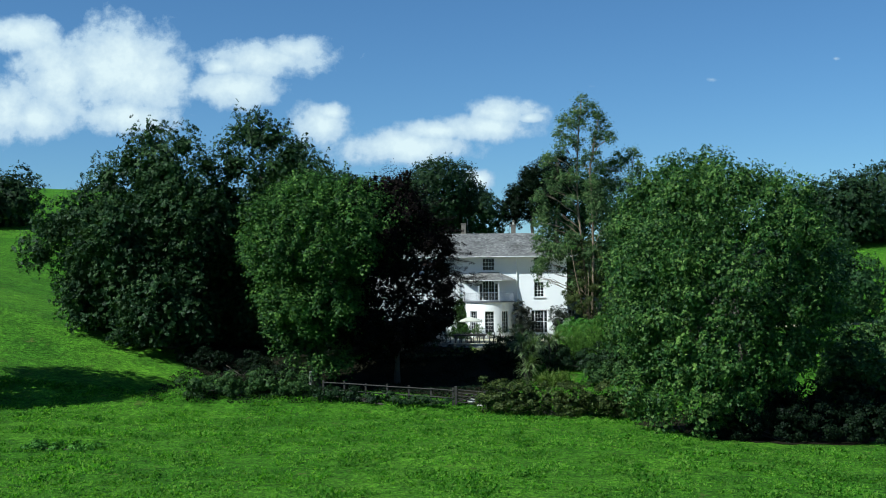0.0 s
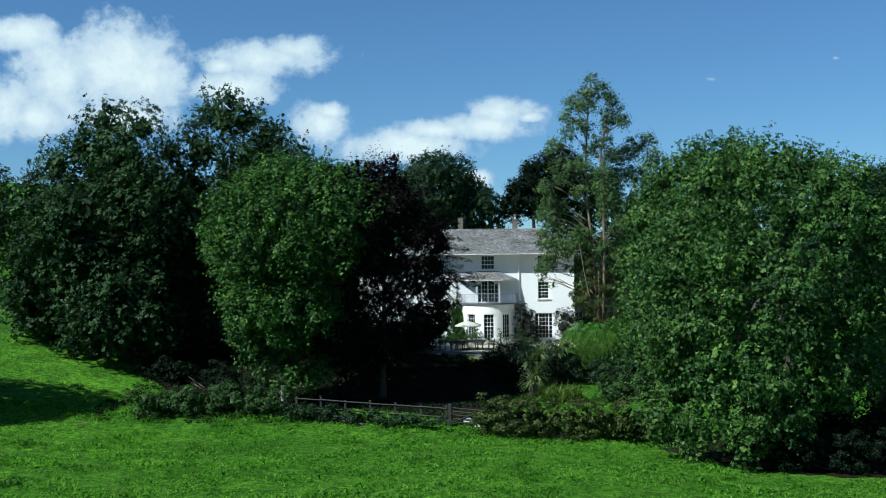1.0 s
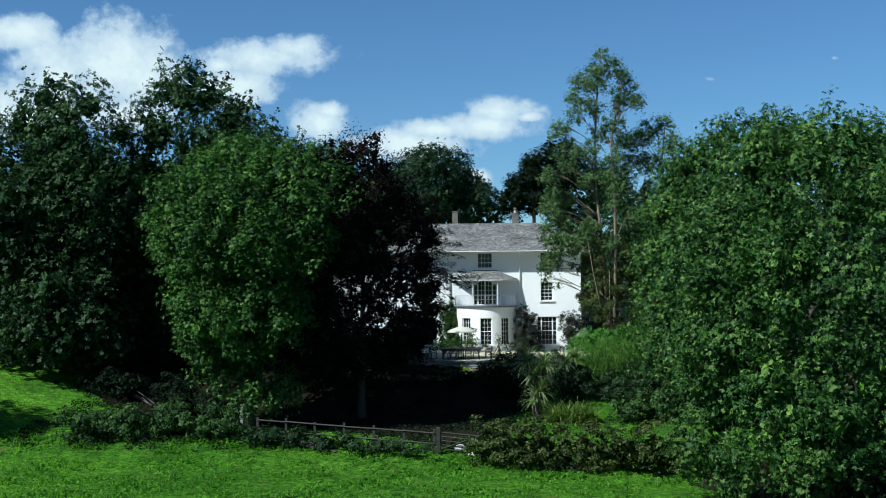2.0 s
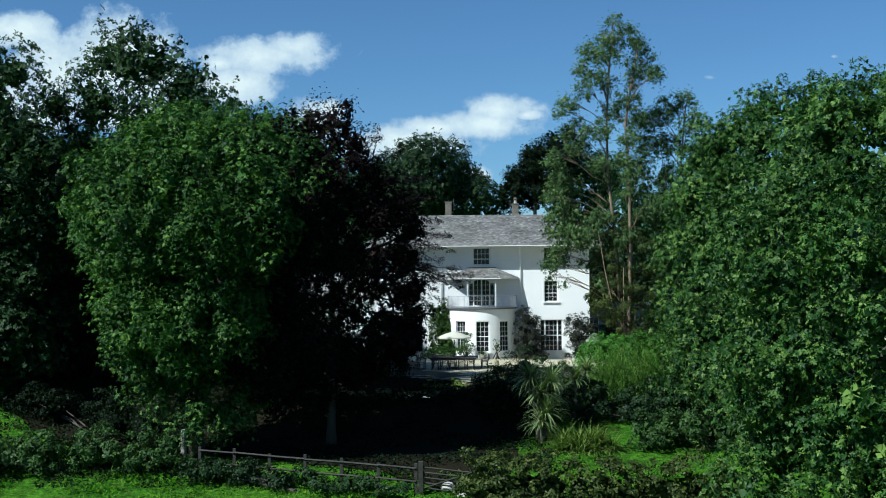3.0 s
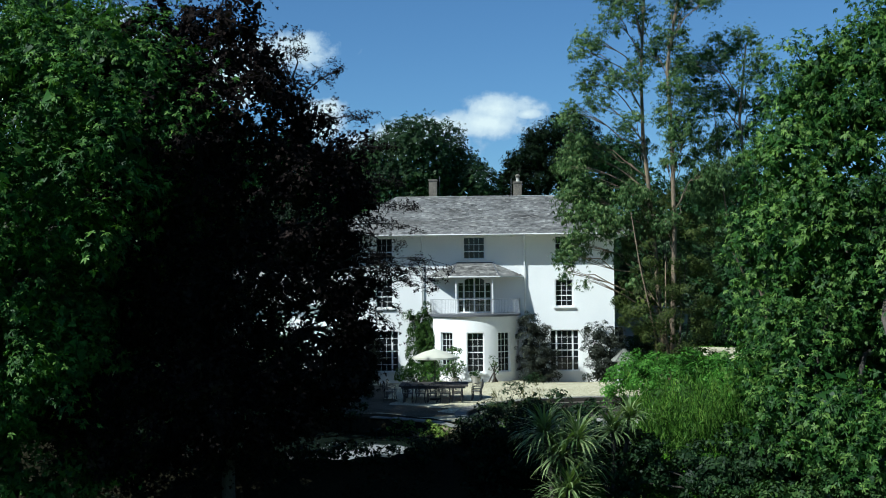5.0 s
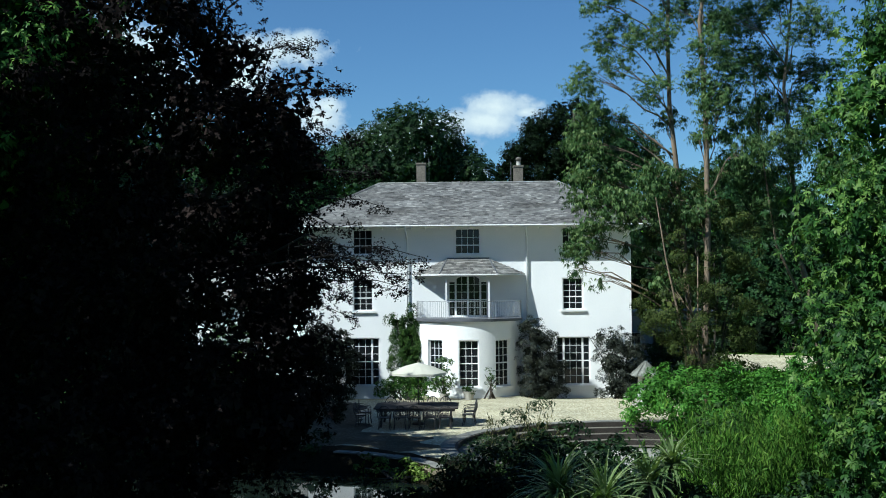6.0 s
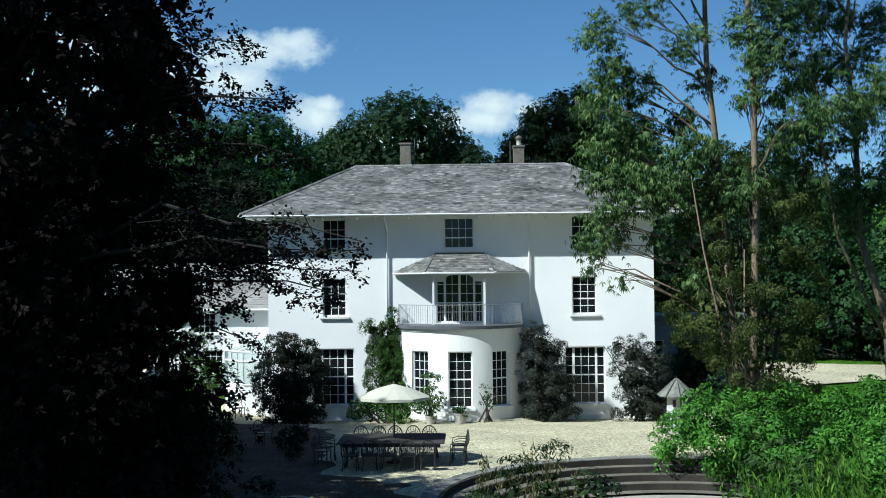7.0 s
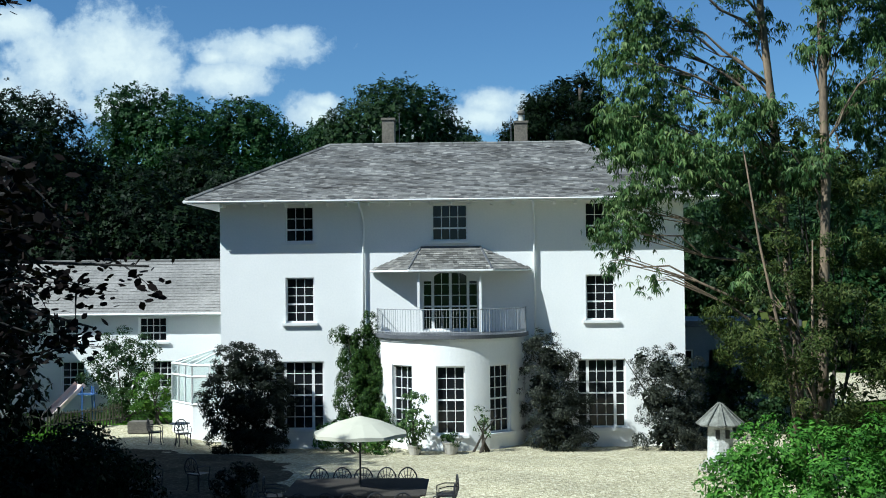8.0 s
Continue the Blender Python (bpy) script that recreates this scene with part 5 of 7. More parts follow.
# dark sheet over the gravel where the tree shade falls
sheet("shade_earth", "earth and grit over the gravel, coloured dark for the tree shade", "ground",
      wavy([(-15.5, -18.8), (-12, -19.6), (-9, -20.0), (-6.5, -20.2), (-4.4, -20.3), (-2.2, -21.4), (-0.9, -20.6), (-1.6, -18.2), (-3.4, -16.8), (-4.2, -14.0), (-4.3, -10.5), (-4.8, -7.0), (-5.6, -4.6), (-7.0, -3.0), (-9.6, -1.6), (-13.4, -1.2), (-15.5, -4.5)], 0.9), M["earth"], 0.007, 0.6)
# near-black sheet on the meadow in place of the tree's shadow
sheet("sycamore_shade", "near-black sheet standing in for the shade below the sycamore", "ground",
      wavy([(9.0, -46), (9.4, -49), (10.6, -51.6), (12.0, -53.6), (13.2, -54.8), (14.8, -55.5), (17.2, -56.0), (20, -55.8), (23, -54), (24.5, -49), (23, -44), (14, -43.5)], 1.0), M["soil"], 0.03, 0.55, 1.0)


# ---------------------------------------------------------------- trees
def big_tree(name, label, base, top, r0, lobes, dens, size, leaf, seed, ends=7, bark="bark", branch_r=0.16, group="", lumpy=False, **kw):
    g = float(ground_z(base[0], base[1]))
    t = thing(name, label, "tree", (base[0], base[1], g), group=group)
    rng = np.random.default_rng(seed)
    loc = [(x - base[0], y - base[1], z - g, a, c, d) for x, y, z, a, c, d in lobes]
    pick = rng.permutation(len(loc))[:ends]
    limbs(t, rng, (0, 0, -0.3), (top[0] - base[0], top[1] - base[1], top[2] - g), r0, [loc[i][:3] for i in pick], M[bark], branch_r)
    leafy("crown", boughs(loc, seed + 2) if lumpy else loc, M[leaf], t, seed + 1, size=size, per_m2=dens, floor_z=0.2, **kw)
    return t


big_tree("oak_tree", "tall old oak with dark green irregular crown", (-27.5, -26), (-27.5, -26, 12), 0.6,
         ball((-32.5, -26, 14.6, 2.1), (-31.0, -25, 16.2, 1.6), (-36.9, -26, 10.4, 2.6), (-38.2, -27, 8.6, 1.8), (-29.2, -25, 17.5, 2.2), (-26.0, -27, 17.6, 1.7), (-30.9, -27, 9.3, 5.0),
              (-26, -26, 10.4, 5.0), (-33.8, -26, 5.0, 3.2), (-27.5, -28, 3.5, 4.8), (-20.4, -22.2, 3.6, 3.4), (-28, -26, 14.3, 3.0), (-34.2, -27, 12.2, 2.0), (-33.2, -22.5, 4.8, 3.6), (-29, -21.5, 4.8, 4.0), (-28, -21, 7.5, 5.0), (-23, -21, 5.5, 4.5), (-24.5, -22, 11.5, 3.6), (-29.5, -22, 12.0, 3.0)), 10, 0.20, "leaf_oak_lit", 11, lumpy=True, wedge=True, k=7, ends=9, back=0.15, bough=1.1, bough_scale=0.9, rough=0.26, thin=0.8)
# crown lobes from (-15.4, -22) on: hidden from view, added to shade the gravel
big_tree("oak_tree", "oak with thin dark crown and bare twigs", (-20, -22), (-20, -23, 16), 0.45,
         ball((-20.8, -24, 18.6, 2.1), (-18.9, -24, 18.2, 1.7), (-16.6, -24.5, 17.3, 1.2), (-22.4, -24, 16.2, 2.0), (-24.6, -24, 16.0, 1.5), (-19, -24, 14.2, 2.9), (-19, -24, 9, 4), (-15.4, -22, 12, 2.4), (-15.5, -25.5, 13, 2.8), (-13.6, -20.5, 9.5, 1.8), (-16.5, -20, 14, 2.8), (-13.5, -27, 10.5, 2.6), (-18, -18, 15.5, 2.4), (-11.8, -27, 11.5, 2.4), (-13, -26, 12.5, 2.4), (-10.8, -28, 10.0, 2.2)), 11, 0.19, "leaf_oak_lit", 12, wedge=True, k=7, back=0.6, bough=1.3, bough_scale=1.0, rough=0.28, thin=1.0, core=1.0, layers=3)
big_tree("ash_tree", "rounded bright green ash beside the gate", (-13.3, -37.6), (-13, -37, 9), 0.32,
         [(-12.9, -37.6, 9.3, 6.0, 5.6, 5.0)] + ball((-16.6, -37.6, 8.2, 2.5), (-9.6, -37, 9.6, 2.6), (-15.3, -38.0, 4.3, 2.9), (-12.4, -38.6, 4.6, 3.3), (-11.4, -37.5, 4.2, 2.2), (-13.0, -37.3, 1.6, 2.1),
              (-14.6, -37.8, 1.4, 1.7), (-11.4, -37.2, 1.0, 1.8), (-13.1, -39.0, -0.1, 1.1), (-11.9, -38.6, -0.1, 1.0), deep=1.15), 28, 0.128, "leaf_ash", 13, lumpy=True, aspect=0.40, k=8, droop=0.35, lift=0.15, up=1.1, back=0.15, bough=1.0, bough_scale=1.0, rough=0.22, thin=0.95)
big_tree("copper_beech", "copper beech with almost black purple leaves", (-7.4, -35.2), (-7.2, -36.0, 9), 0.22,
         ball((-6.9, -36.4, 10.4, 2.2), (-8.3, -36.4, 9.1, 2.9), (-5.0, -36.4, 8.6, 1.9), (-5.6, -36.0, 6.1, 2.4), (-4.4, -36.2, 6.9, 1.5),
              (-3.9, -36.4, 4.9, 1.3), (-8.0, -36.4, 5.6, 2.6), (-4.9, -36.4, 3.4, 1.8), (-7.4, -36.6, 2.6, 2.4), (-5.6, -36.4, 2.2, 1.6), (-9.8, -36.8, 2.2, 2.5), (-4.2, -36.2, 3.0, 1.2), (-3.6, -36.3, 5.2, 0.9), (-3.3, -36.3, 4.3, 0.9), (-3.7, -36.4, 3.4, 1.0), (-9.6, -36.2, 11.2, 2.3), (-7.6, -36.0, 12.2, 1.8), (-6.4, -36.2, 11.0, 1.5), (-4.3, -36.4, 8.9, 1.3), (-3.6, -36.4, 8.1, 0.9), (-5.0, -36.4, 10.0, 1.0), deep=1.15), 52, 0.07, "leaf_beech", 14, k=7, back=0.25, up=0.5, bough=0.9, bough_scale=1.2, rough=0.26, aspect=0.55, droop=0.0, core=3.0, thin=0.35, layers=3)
bee = bpy.data.objects["copper_beech"]
rng = np.random.default_rng(77)
g0 = bee.matrix_world.translation
fans = []
for tip in [(-0.5, -39.0, 6.25), (-0.62, -38.9, 5.95), (-0.7, -36.8, 5.72), (-1.0, -36.9, 5.45), (-1.1, -36.6, 5.95), (-1.5, -36.4, 5.5), (-1.5, -36.2, 6.0), (-1.7, -35.9, 5.7), (-1.3, -37.0, 7.2), (-1.4, -37.0, 7.85), (-1.8, -37.2, 6.8),
            (-1.9, -36.8, 8.6), (-2.2, -36.6, 9.6), (-2.7, -36.5, 10.6), (-3.6, -36.4, 12.0), (-4.8, -36.6, 12.9), (-2.2, -36.0, 5.0), (-2.5, -35.8, 6.4), (-2.6, -36.4, 7.6), (-2.5, -36.3, 4.6), (-2.2, -36.5, 5.4), (-2.7, -36.5, 4.1), (-3.0, -36.0, 3.6), (-2.3, -36.2, 6.2)]:
    tip = Vector(tip)
    heart = Vector((-5.2, -36.4, tip.z * 0.8 + 1.0))
    bough = [heart.lerp(tip, q / 6) + Vector((0, 0, 0.35 * math.sin(math.pi * q / 6))) + Vector(rng.normal(size=3)) * 0.07 for q in range(7)]
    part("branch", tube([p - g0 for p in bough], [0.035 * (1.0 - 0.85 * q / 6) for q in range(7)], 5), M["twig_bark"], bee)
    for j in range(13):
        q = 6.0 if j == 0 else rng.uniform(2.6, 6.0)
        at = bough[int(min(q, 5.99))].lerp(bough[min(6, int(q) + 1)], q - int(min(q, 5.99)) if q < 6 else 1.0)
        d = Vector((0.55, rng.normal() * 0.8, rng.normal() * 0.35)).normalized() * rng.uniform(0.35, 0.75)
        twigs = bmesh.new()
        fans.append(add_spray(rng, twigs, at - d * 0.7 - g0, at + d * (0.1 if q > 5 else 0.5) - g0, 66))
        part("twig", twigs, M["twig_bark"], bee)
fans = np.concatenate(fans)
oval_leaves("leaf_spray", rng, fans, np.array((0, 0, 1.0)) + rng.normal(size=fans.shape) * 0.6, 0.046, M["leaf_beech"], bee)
big_tree("sycamore_tree", "broad dense green tree with a shaded skirt", (15.5, -51), (15.5, -51, 8), 0.5,
         [(15.0, -51.2, 5.5, 7.0, 6.2, 7.8)] + ball((13.2, -51, 10.2, 2.3), (17.4, -51, 9.8, 2.3), (19.9, -51, 6.8, 2.3), (9.9, -51.5, 6.6, 2.5), (10.1, -52, 2.8, 2.9), (12.4, -54, 1.0, 3.0), (15.8, -52.6, 3.8, 2.4), (13.9, -54.4, 0.4, 2.4),
              (9.7, -51, 0.0, 1.8), (20.3, -51.0, 5.2, 2.0), (11.6, -54, -1.2, 1.6), (13.4, -54.6, -1.5, 1.6), (12.3, -55.0, -2.2, 1.1), (10.5, -54.2, -1.9, 1.2), (9.3, -51.9, -1.5, 1.6), (9.7, -53.0, -2.3, 1.0), (14.6, -55.0, -2.0, 1.0)), 27, 0.122, "leaf_lime", 15, lumpy=True, k=7, ends=8, back=0.12, bough=0.95, bough_scale=1.0, rough=0.2, aspect=0.5, thin=0.9)
big_tree("sycamore_tree", "tall dense green tree behind the hedge", (15, -28), (15, -28, 10), 0.4,
         [(15.2, -28, 8.6, 5.0, 4.0, 7.4)] + ball((15.4, -28, 13.8, 2.4), (12.3, -28, 12.8, 1.6), (12.0, -28, 9.8, 2.4), (11.6, -28, 7, 2.5), (18.0, -28, 14.4, 2.1), (11.4, -28.5, 3.6, 2.4), (14.5, -28.5, 4.5, 3.2), (10.9, -31.0, 0.9, 2.1), (11.8, -32.6, 0.2, 2.1), (12.8, -34.2, 0.0, 2.3), (10.7, -30.2, 3.0, 1.9)),
         17, 0.155, "leaf_lime", 16, lumpy=True, k=9, back=0.15, bough=0.8, bough_scale=1.1, rough=0.2, droop=0.4, aspect=0.36, thin=0.5, core=1.6)

# gum trees: bare pale stems, thin limbs that rise to separate flat-bottomed clumps of hanging leaves
def gum_tree(label, base, stem, r0, clumps, seed, extra_stems=()):
    g = float(ground_z(*base))
    t = thing("gum_tree", label, "tree", (base[0], base[1], g), group="gum trees")
    rng = np.random.default_rng(seed)
    L = lambda p: (p[0] - base[0], p[1] - base[1], p[2] - g)
    pts = [(0, 0, -0.3)] + [L(p) for p in stem]
    part("trunk", tube(pts, [r0 * (1.0 - 0.72 * i / (len(pts) - 1)) for i in range(len(pts))], 10), M["gum_bark"], t, smooth=True)
    for s in extra_stems:
        q = [L(p) for p in s]
        part("trunk", tube(q, [r0 * 0.42 * (1.0 - 0.75 * i / (len(q) - 1)) for i in range(len(q))], 8), M["gum_bark"], t, smooth=True)
    stem_v = [Vector(p) for p in pts]
    low, high = [], []
    for x, z, r in clumps:
        e = Vector(L((x, base[1] + rng.normal() * 0.7, z)))
        best = min((a.lerp(c, k / 8) for a, c in zip(stem_v, stem_v[1:]) for k in range(9)), key=lambda p: (p - e).length + max(0, p.z - e.z + 2.0) * 1.5)
        k = 6
        line = [best.lerp(e, i / k) + Vector((0, 0, 0.4 * math.sin(math.pi * i / k))) + Vector(rng.normal(size=3)) * 0.09 * (0 < i < k) for i in range(k + 1)]
        w = 0.016 + 0.007 * (e - best).length
        r *= 1.22
        part("limb", tube(line, [w * (1.05 - 0.85 * i / k) for i in range(k + 1)], 6), M["gum_bark"], t, smooth=True)
        for q in range(int(5 + 11 * r * r)):
            d = rng.normal(size=3)
            d *= r * rng.uniform(0.35, 0.95) / np.linalg.norm(d) * np.array((1, 1, 0.75))
            h = r * rng.uniform(0.26, 0.44)
            (low if z < 13.4 else high).append((e.x + d[0], e.y + d[1], e.z + d[2], h, h, h * 0.85))
            if q < 4:
                tip = e + Vector(d)
                part("twig", tube([line[3], line[5].lerp(tip, 0.5) + Vector((0, 0, 0.1)), tip], [0.018, 0.012, 0.006], 4), M["gum_bark"], t)
    for m, (lobes, flat) in enumerate(((low, False), (high, True))):
        if lobes:
            leafy("crown", lobes, M["leaf_euc"], t, seed + 1 + m, size=0.155, per_m2=30, k=5, aspect=0.24, droop=1.1, up=0.5, lift=0.2, rough=0.16, bough=0.2, bough_scale=1.6, thin=0.6, layers=2, core=0, wedge=flat)
    return t


gum_tree("tall slender gum tree with open drooping crown", (9.75, -9.8),
         [(9.6, -9.8, 3), (9.3, -9.8, 7), (9.0, -9.8, 10.5), (8.75, -9.8, 13), (8.7, -9.8, 16.4), (8.9, -9.8, 20), (9.2, -9.8, 23.4)], 0.16,
         [(9.3, 23.7, 0.6), (8.6, 22.7, 0.85), (9.9, 22.7, 0.85), (9.2, 22.0, 0.8), (7.6, 21.5, 0.9), (8.7, 21.0, 0.8), (7.0, 20.3, 0.7), (7.8, 19.8, 0.8), (7.2, 18.7, 0.7), (8.8, 19.3, 0.7),
          (6.2, 17.9, 0.8), (5.6, 17.4, 0.7), (6.8, 16.4, 0.6), (8.4, 16.1, 0.8), (6.1, 15.9, 0.8), (7.5, 15.7, 0.8), (5.2, 14.1, 0.8), (7.9, 13.6, 0.8), (5.3, 12.7, 0.75), (6.4, 14.7, 0.7), (5.6, 12.1, 0.9),
          (4.9, 11.5, 0.7), (6.4, 12.4, 0.7), (6.3, 10.7, 0.75), (5.3, 10.0, 0.9), (4.8, 9.0, 0.6), (6.3, 9.6, 0.8), (7.8, 9.8, 0.9), (7.9, 11.3, 0.7), (5.9, 8.7, 1.0), (7.2, 8.5, 0.9), (8.3, 8.2, 0.7),
          (5.3, 7.5, 0.8), (5.0, 6.9, 0.7), (4.7, 6.0, 0.4), (5.6, 5.5, 0.35), (7.5, 7.0, 0.7), (8.8, 12.6, 0.6)], 51)
gum_tree("gum tree with peeling pale trunk and hanging leaves", (9.95, -11.0),
         [(9.95, -11, 3), (10.1, -11, 8), (10.05, -11, 12.3), (9.85, -11, 16.4), (10.4, -10.8, 19.5), (10.8, -10.8, 21.4)], 0.16,
         [(10.8, 21.7, 0.85), (11.5, 20.0, 0.8), (10.3, 20.0, 0.8), (11.2, 20.8, 0.7), (11.8, 19.5, 0.7), (9.9, 18.0, 0.9), (9.3, 17.4, 0.8), (10.6, 19.3, 0.6), (10.4, 13.6, 1.1), (10.0, 15.2, 0.85), (10.8, 11.9, 0.8),
          (9.8, 11.5, 0.55), (10.5, 12.6, 0.8), (11.5, 10.9, 0.7), (10.9, 10.1, 0.55), (10.4, 16.5, 0.8), (8.4, 5.3, 0.65), (9.4, 8.6, 0.7), (8.8, 3.6, 0.5), (10.6, 7.0, 0.6)], 53,
         extra_stems=[[(9.3, -11.3, -0.2), (9.0, -11.3, 3), (8.3, -11.2, 6.4), (7.9, -11.2, 9)], [(9.7, -11.6, -0.2), (9.5, -11.6, 3), (9.5, -11.8, 6.5)]])
gum_tree("slim gum tree among the dark woodland", (15.6, -8.0),
         [(15.4, -8, 4), (14.5, -8, 7), (14.4, -8, 11), (14.1, -8, 14), (14.5, -8, 18)], 0.17,
         [(12.6, 17.2, 0.9), (11.7, 17.0, 0.9), (13.4, 17.8, 0.9), (14.5, 18.4, 0.8), (12.2, 15.6, 1.1), (13.6, 15.2, 1.0), (14.8, 16.4, 1.0), (13.0, 12.8, 1.0), (14.6, 13.6, 0.9), (12.7, 10.4, 1.1),
          (13.7, 11.2, 1.1), (15.3, 12.3, 1.0), (14.2, 8.4, 1.2), (12.6, 8.6, 1.0), (15.8, 15.2, 1.0), (16.2, 10.2, 1.2), (17.4, 13.4, 1.1), (17.6, 9.0, 1.2)], 55,
         extra_stems=[[(15.5, -8, 3.0), (13.6, -8.3, 7), (13.0, -8.4, 11), (12.6, -8.4, 15.5)]])


# ---------------------------------------------------------------- woodland behind
def wood_tree(label, x, y, top, r, seed, leaf="leaf_wood", size=0.5, name="woodland_tree", back=0.3):
    g = float(ground_z(x, y))
    h = top - g
    rng = np.random.default_rng(seed)
    top -= 0.3
    h = top - g
    rows = [(x, y, top - r * 0.8, r * 0.8)]
    k = max(5, int(h / 2.6))
    for i in range(k):
        a = rng.uniform(0, 6.28)
        zz = g + h * rng.uniform(0.22, 0.78)
        rr = r * (0.55 + 0.35 * math.sin(math.pi * (zz - g) / h)) * rng.uniform(0.75, 1.1)
        rows.append((x + r * 0.6 * math.cos(a), y + r * 0.6 * math.sin(a), zz, rr))
    big_tree(name, label, (x, y), (x, y, g + h * 0.7), 0.3, ball(*rows), 1.0 / (size * size), size * 0.8, leaf, seed, ends=3, group="woodland trees", back=back, bough=0.9, bough_scale=0.6, rough=size * 0.8, k=6, layers=2, thin=0.6, wedge=True)


BROAD = "dark green broadleaf tree in the wood"
for i, (x, y, top, r) in enumerate([
        (-10.6, 112, 29.0, 7.0), (-3.0, 114, 25.6, 5.2), (-19, 116, 25.5, 6), (20, 114, 28, 6),
        (-27, 100, 27, 6), (-36, 95, 27, 6), (28, 100, 19.5, 6), (37, 95, 19, 6)]):
    wood_tree(BROAD, x, y, top, r, 100 + i, leaf="leaf_oak" if i < 2 else "leaf_wood", size=0.48)
for i, (x, y, top, r) in enumerate([
        (-14.4, 42, 14.2, 4.0), (-19.5, 44, 15.4, 4.2), (-24.5, 40, 13.2, 4.0), (-31.0, 41, 19.0, 4.6), (-9.8, 48, 14.6, 4.2), (-19.0, 30, 11.6, 3.8), (-24.0, 29, 11.8, 4.2), (-14.2, 32, 10.2, 3.2), (-29, 30, 15.0, 4.2)]):
    wood_tree(BROAD, x, y, top, r, 130 + i, leaf="leaf_wood" if i in (0, 4) else "leaf_shade_evergreen", size=0.34)
for i, (x, y, top, r) in enumerate([
        (12, 33, 9.5, 3.4), (18, 31, 10, 3.6), (23.5, 28, 10, 3.8), (29, 24, 10.5, 4), (34, 20, 11, 4.2), (25, 38, 11.5, 4), (40, 15, 11, 4.4), (26.5, -10, 9, 3.6), (16, 40, 11.5, 4)]):
    wood_tree("green woodland tree beside the drive", x, y, top, r, 160 + i, leaf="leaf_wood" if i in (2, 3, 4, 6) else "leaf_oak", size=0.34)
for i, (x, y, top, r) in enumerate([(66, 90, 22.5, 7), (76, 92, 24, 8), (88, 90, 24, 8), (58, 92, 21, 6), (100, 84, 22, 8)]):
    wood_tree("distant hedgerow tree on the hill", x, y, top - 1.5, r, 190 + i, leaf="leaf_oak", size=0.6)
for i, (x, y, top, r) in enumerate([(-74.5, 52, 22.0, 5), (-82, 54, 20.5, 6), (-86, 50, 20, 6), (-62, 60, 14, 4)]):
    wood_tree("dark hedgerow tree at the top of the field", x, y, top, r, 200 + i, leaf="leaf_oak", size=0.6)
# trees kept out of view, added to throw shade over terrace and wing
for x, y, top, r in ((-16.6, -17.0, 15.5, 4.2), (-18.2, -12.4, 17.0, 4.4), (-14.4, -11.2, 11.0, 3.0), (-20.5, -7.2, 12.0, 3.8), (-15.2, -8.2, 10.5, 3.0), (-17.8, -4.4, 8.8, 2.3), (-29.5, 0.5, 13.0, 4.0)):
    wood_tree("out-of-view tree placed to shade the terrace and wing", x, y, top, r, 232 + int(-x), leaf="leaf_shade_evergreen", size=0.34, name="yew_tree", back=0.8)
def pine_tree(x, y, top, r, seed):
    g = float(ground_z(x, y))
    rng = np.random.default_rng(seed)
    lobes = []
    for i in range(16):
        k = i / 15
        a = rng.uniform(0, 6.28)
        rr = r * (0.35 + 0.65 * math.sin(math.pi * (0.15 + 0.8 * (1 - k))))
        d = rr * rng.uniform(0.2, 0.75)
        q = rr * rng.uniform(0.4, 0.65)
        lobes.append((x + d * math.cos(a), y + d * math.sin(a), g + (top - g) * (0.35 + 0.6 * k), q, q, q * 0.55))
    big_tree("pine_tree", "dark layered pine on the skyline", (x, y), (x, y, top - 2), 0.4, lobes, 7, 0.30, "leaf_shade_evergreen", seed, ends=8, group="skyline pines", back=0.2, wedge=True, k=6, aspect=0.4, layers=2, rough=0.3)


for i, (x, y, top, r) in enumerate([(14.6, 111, 31.5, 5.5), (9.6, 112, 28.0, 4.6), (6.0, 114, 25.0, 3.2)]):
    pine_tree(x, y, top, r, 260 + i)
wood_tree("oak standing at the edge of the field", -42.4, -47.5, 19, 4.2, 230, leaf="leaf_oak", size=0.3)


# ---------------------------------------------------------------- shrubs and plants
def shrub(name, label, lobes, sub_r, dens, size, leaf, seed, cat="shrub", stems=5, group="", **kw):
    x, y = np.mean([q[0] for q in lobes]), np.mean([q[1] for q in lobes])
    g = float(ground_z(x, y))
    t = thing(name, label, cat, (x, y, g), group=group)
    loc = [(a - x, c - y, d - g, e, f, h) for a, c, d, e, f, h in lobes]
    rng = np.random.default_rng(seed)
    for k in range(stems):
        e = loc[k % len(loc)]
        bm = tube([(rng.normal() * 0.15, rng.normal() * 0.15, -0.1), (e[0] * 0.5, e[1] * 0.5, e[2] * 0.5), (e[0] + rng.normal() * 0.2, e[1] + rng.normal() * 0.2, e[2])], [0.05, 0.035, 0.012], 5)
        part("stem", bm, M["bark"], t)
    kw.setdefault("core", min(0.26, sub_r * 0.6))
    kw.setdefault("inner", 6.0)
    crown("foliage", loc, sub_r, dens * 1.35, size, M[leaf], t, seed, floor_z=0.02, **kw)
    return t


# against the house
shrub("wall_shrub", "dark purple-leaved shrub against the house wall", ball((-7.4, -1.0, 2.4, 0.9), (-6.7, -1.1, 2.2, 0.8), (-7.7, -1.2, 1.3, 1.0), (-6.9, -1.4, 1.1, 1.1), (-6.2, -0.9, 1.5, 0.6), (-7.4, -1.4, 0.2, 0.9), (-6.6, -1.3, 0.1, 0.8)), 0.26, 1400, 0.075, "leaf_dark", 301, inner=40, core=0.13, cover=1.3)
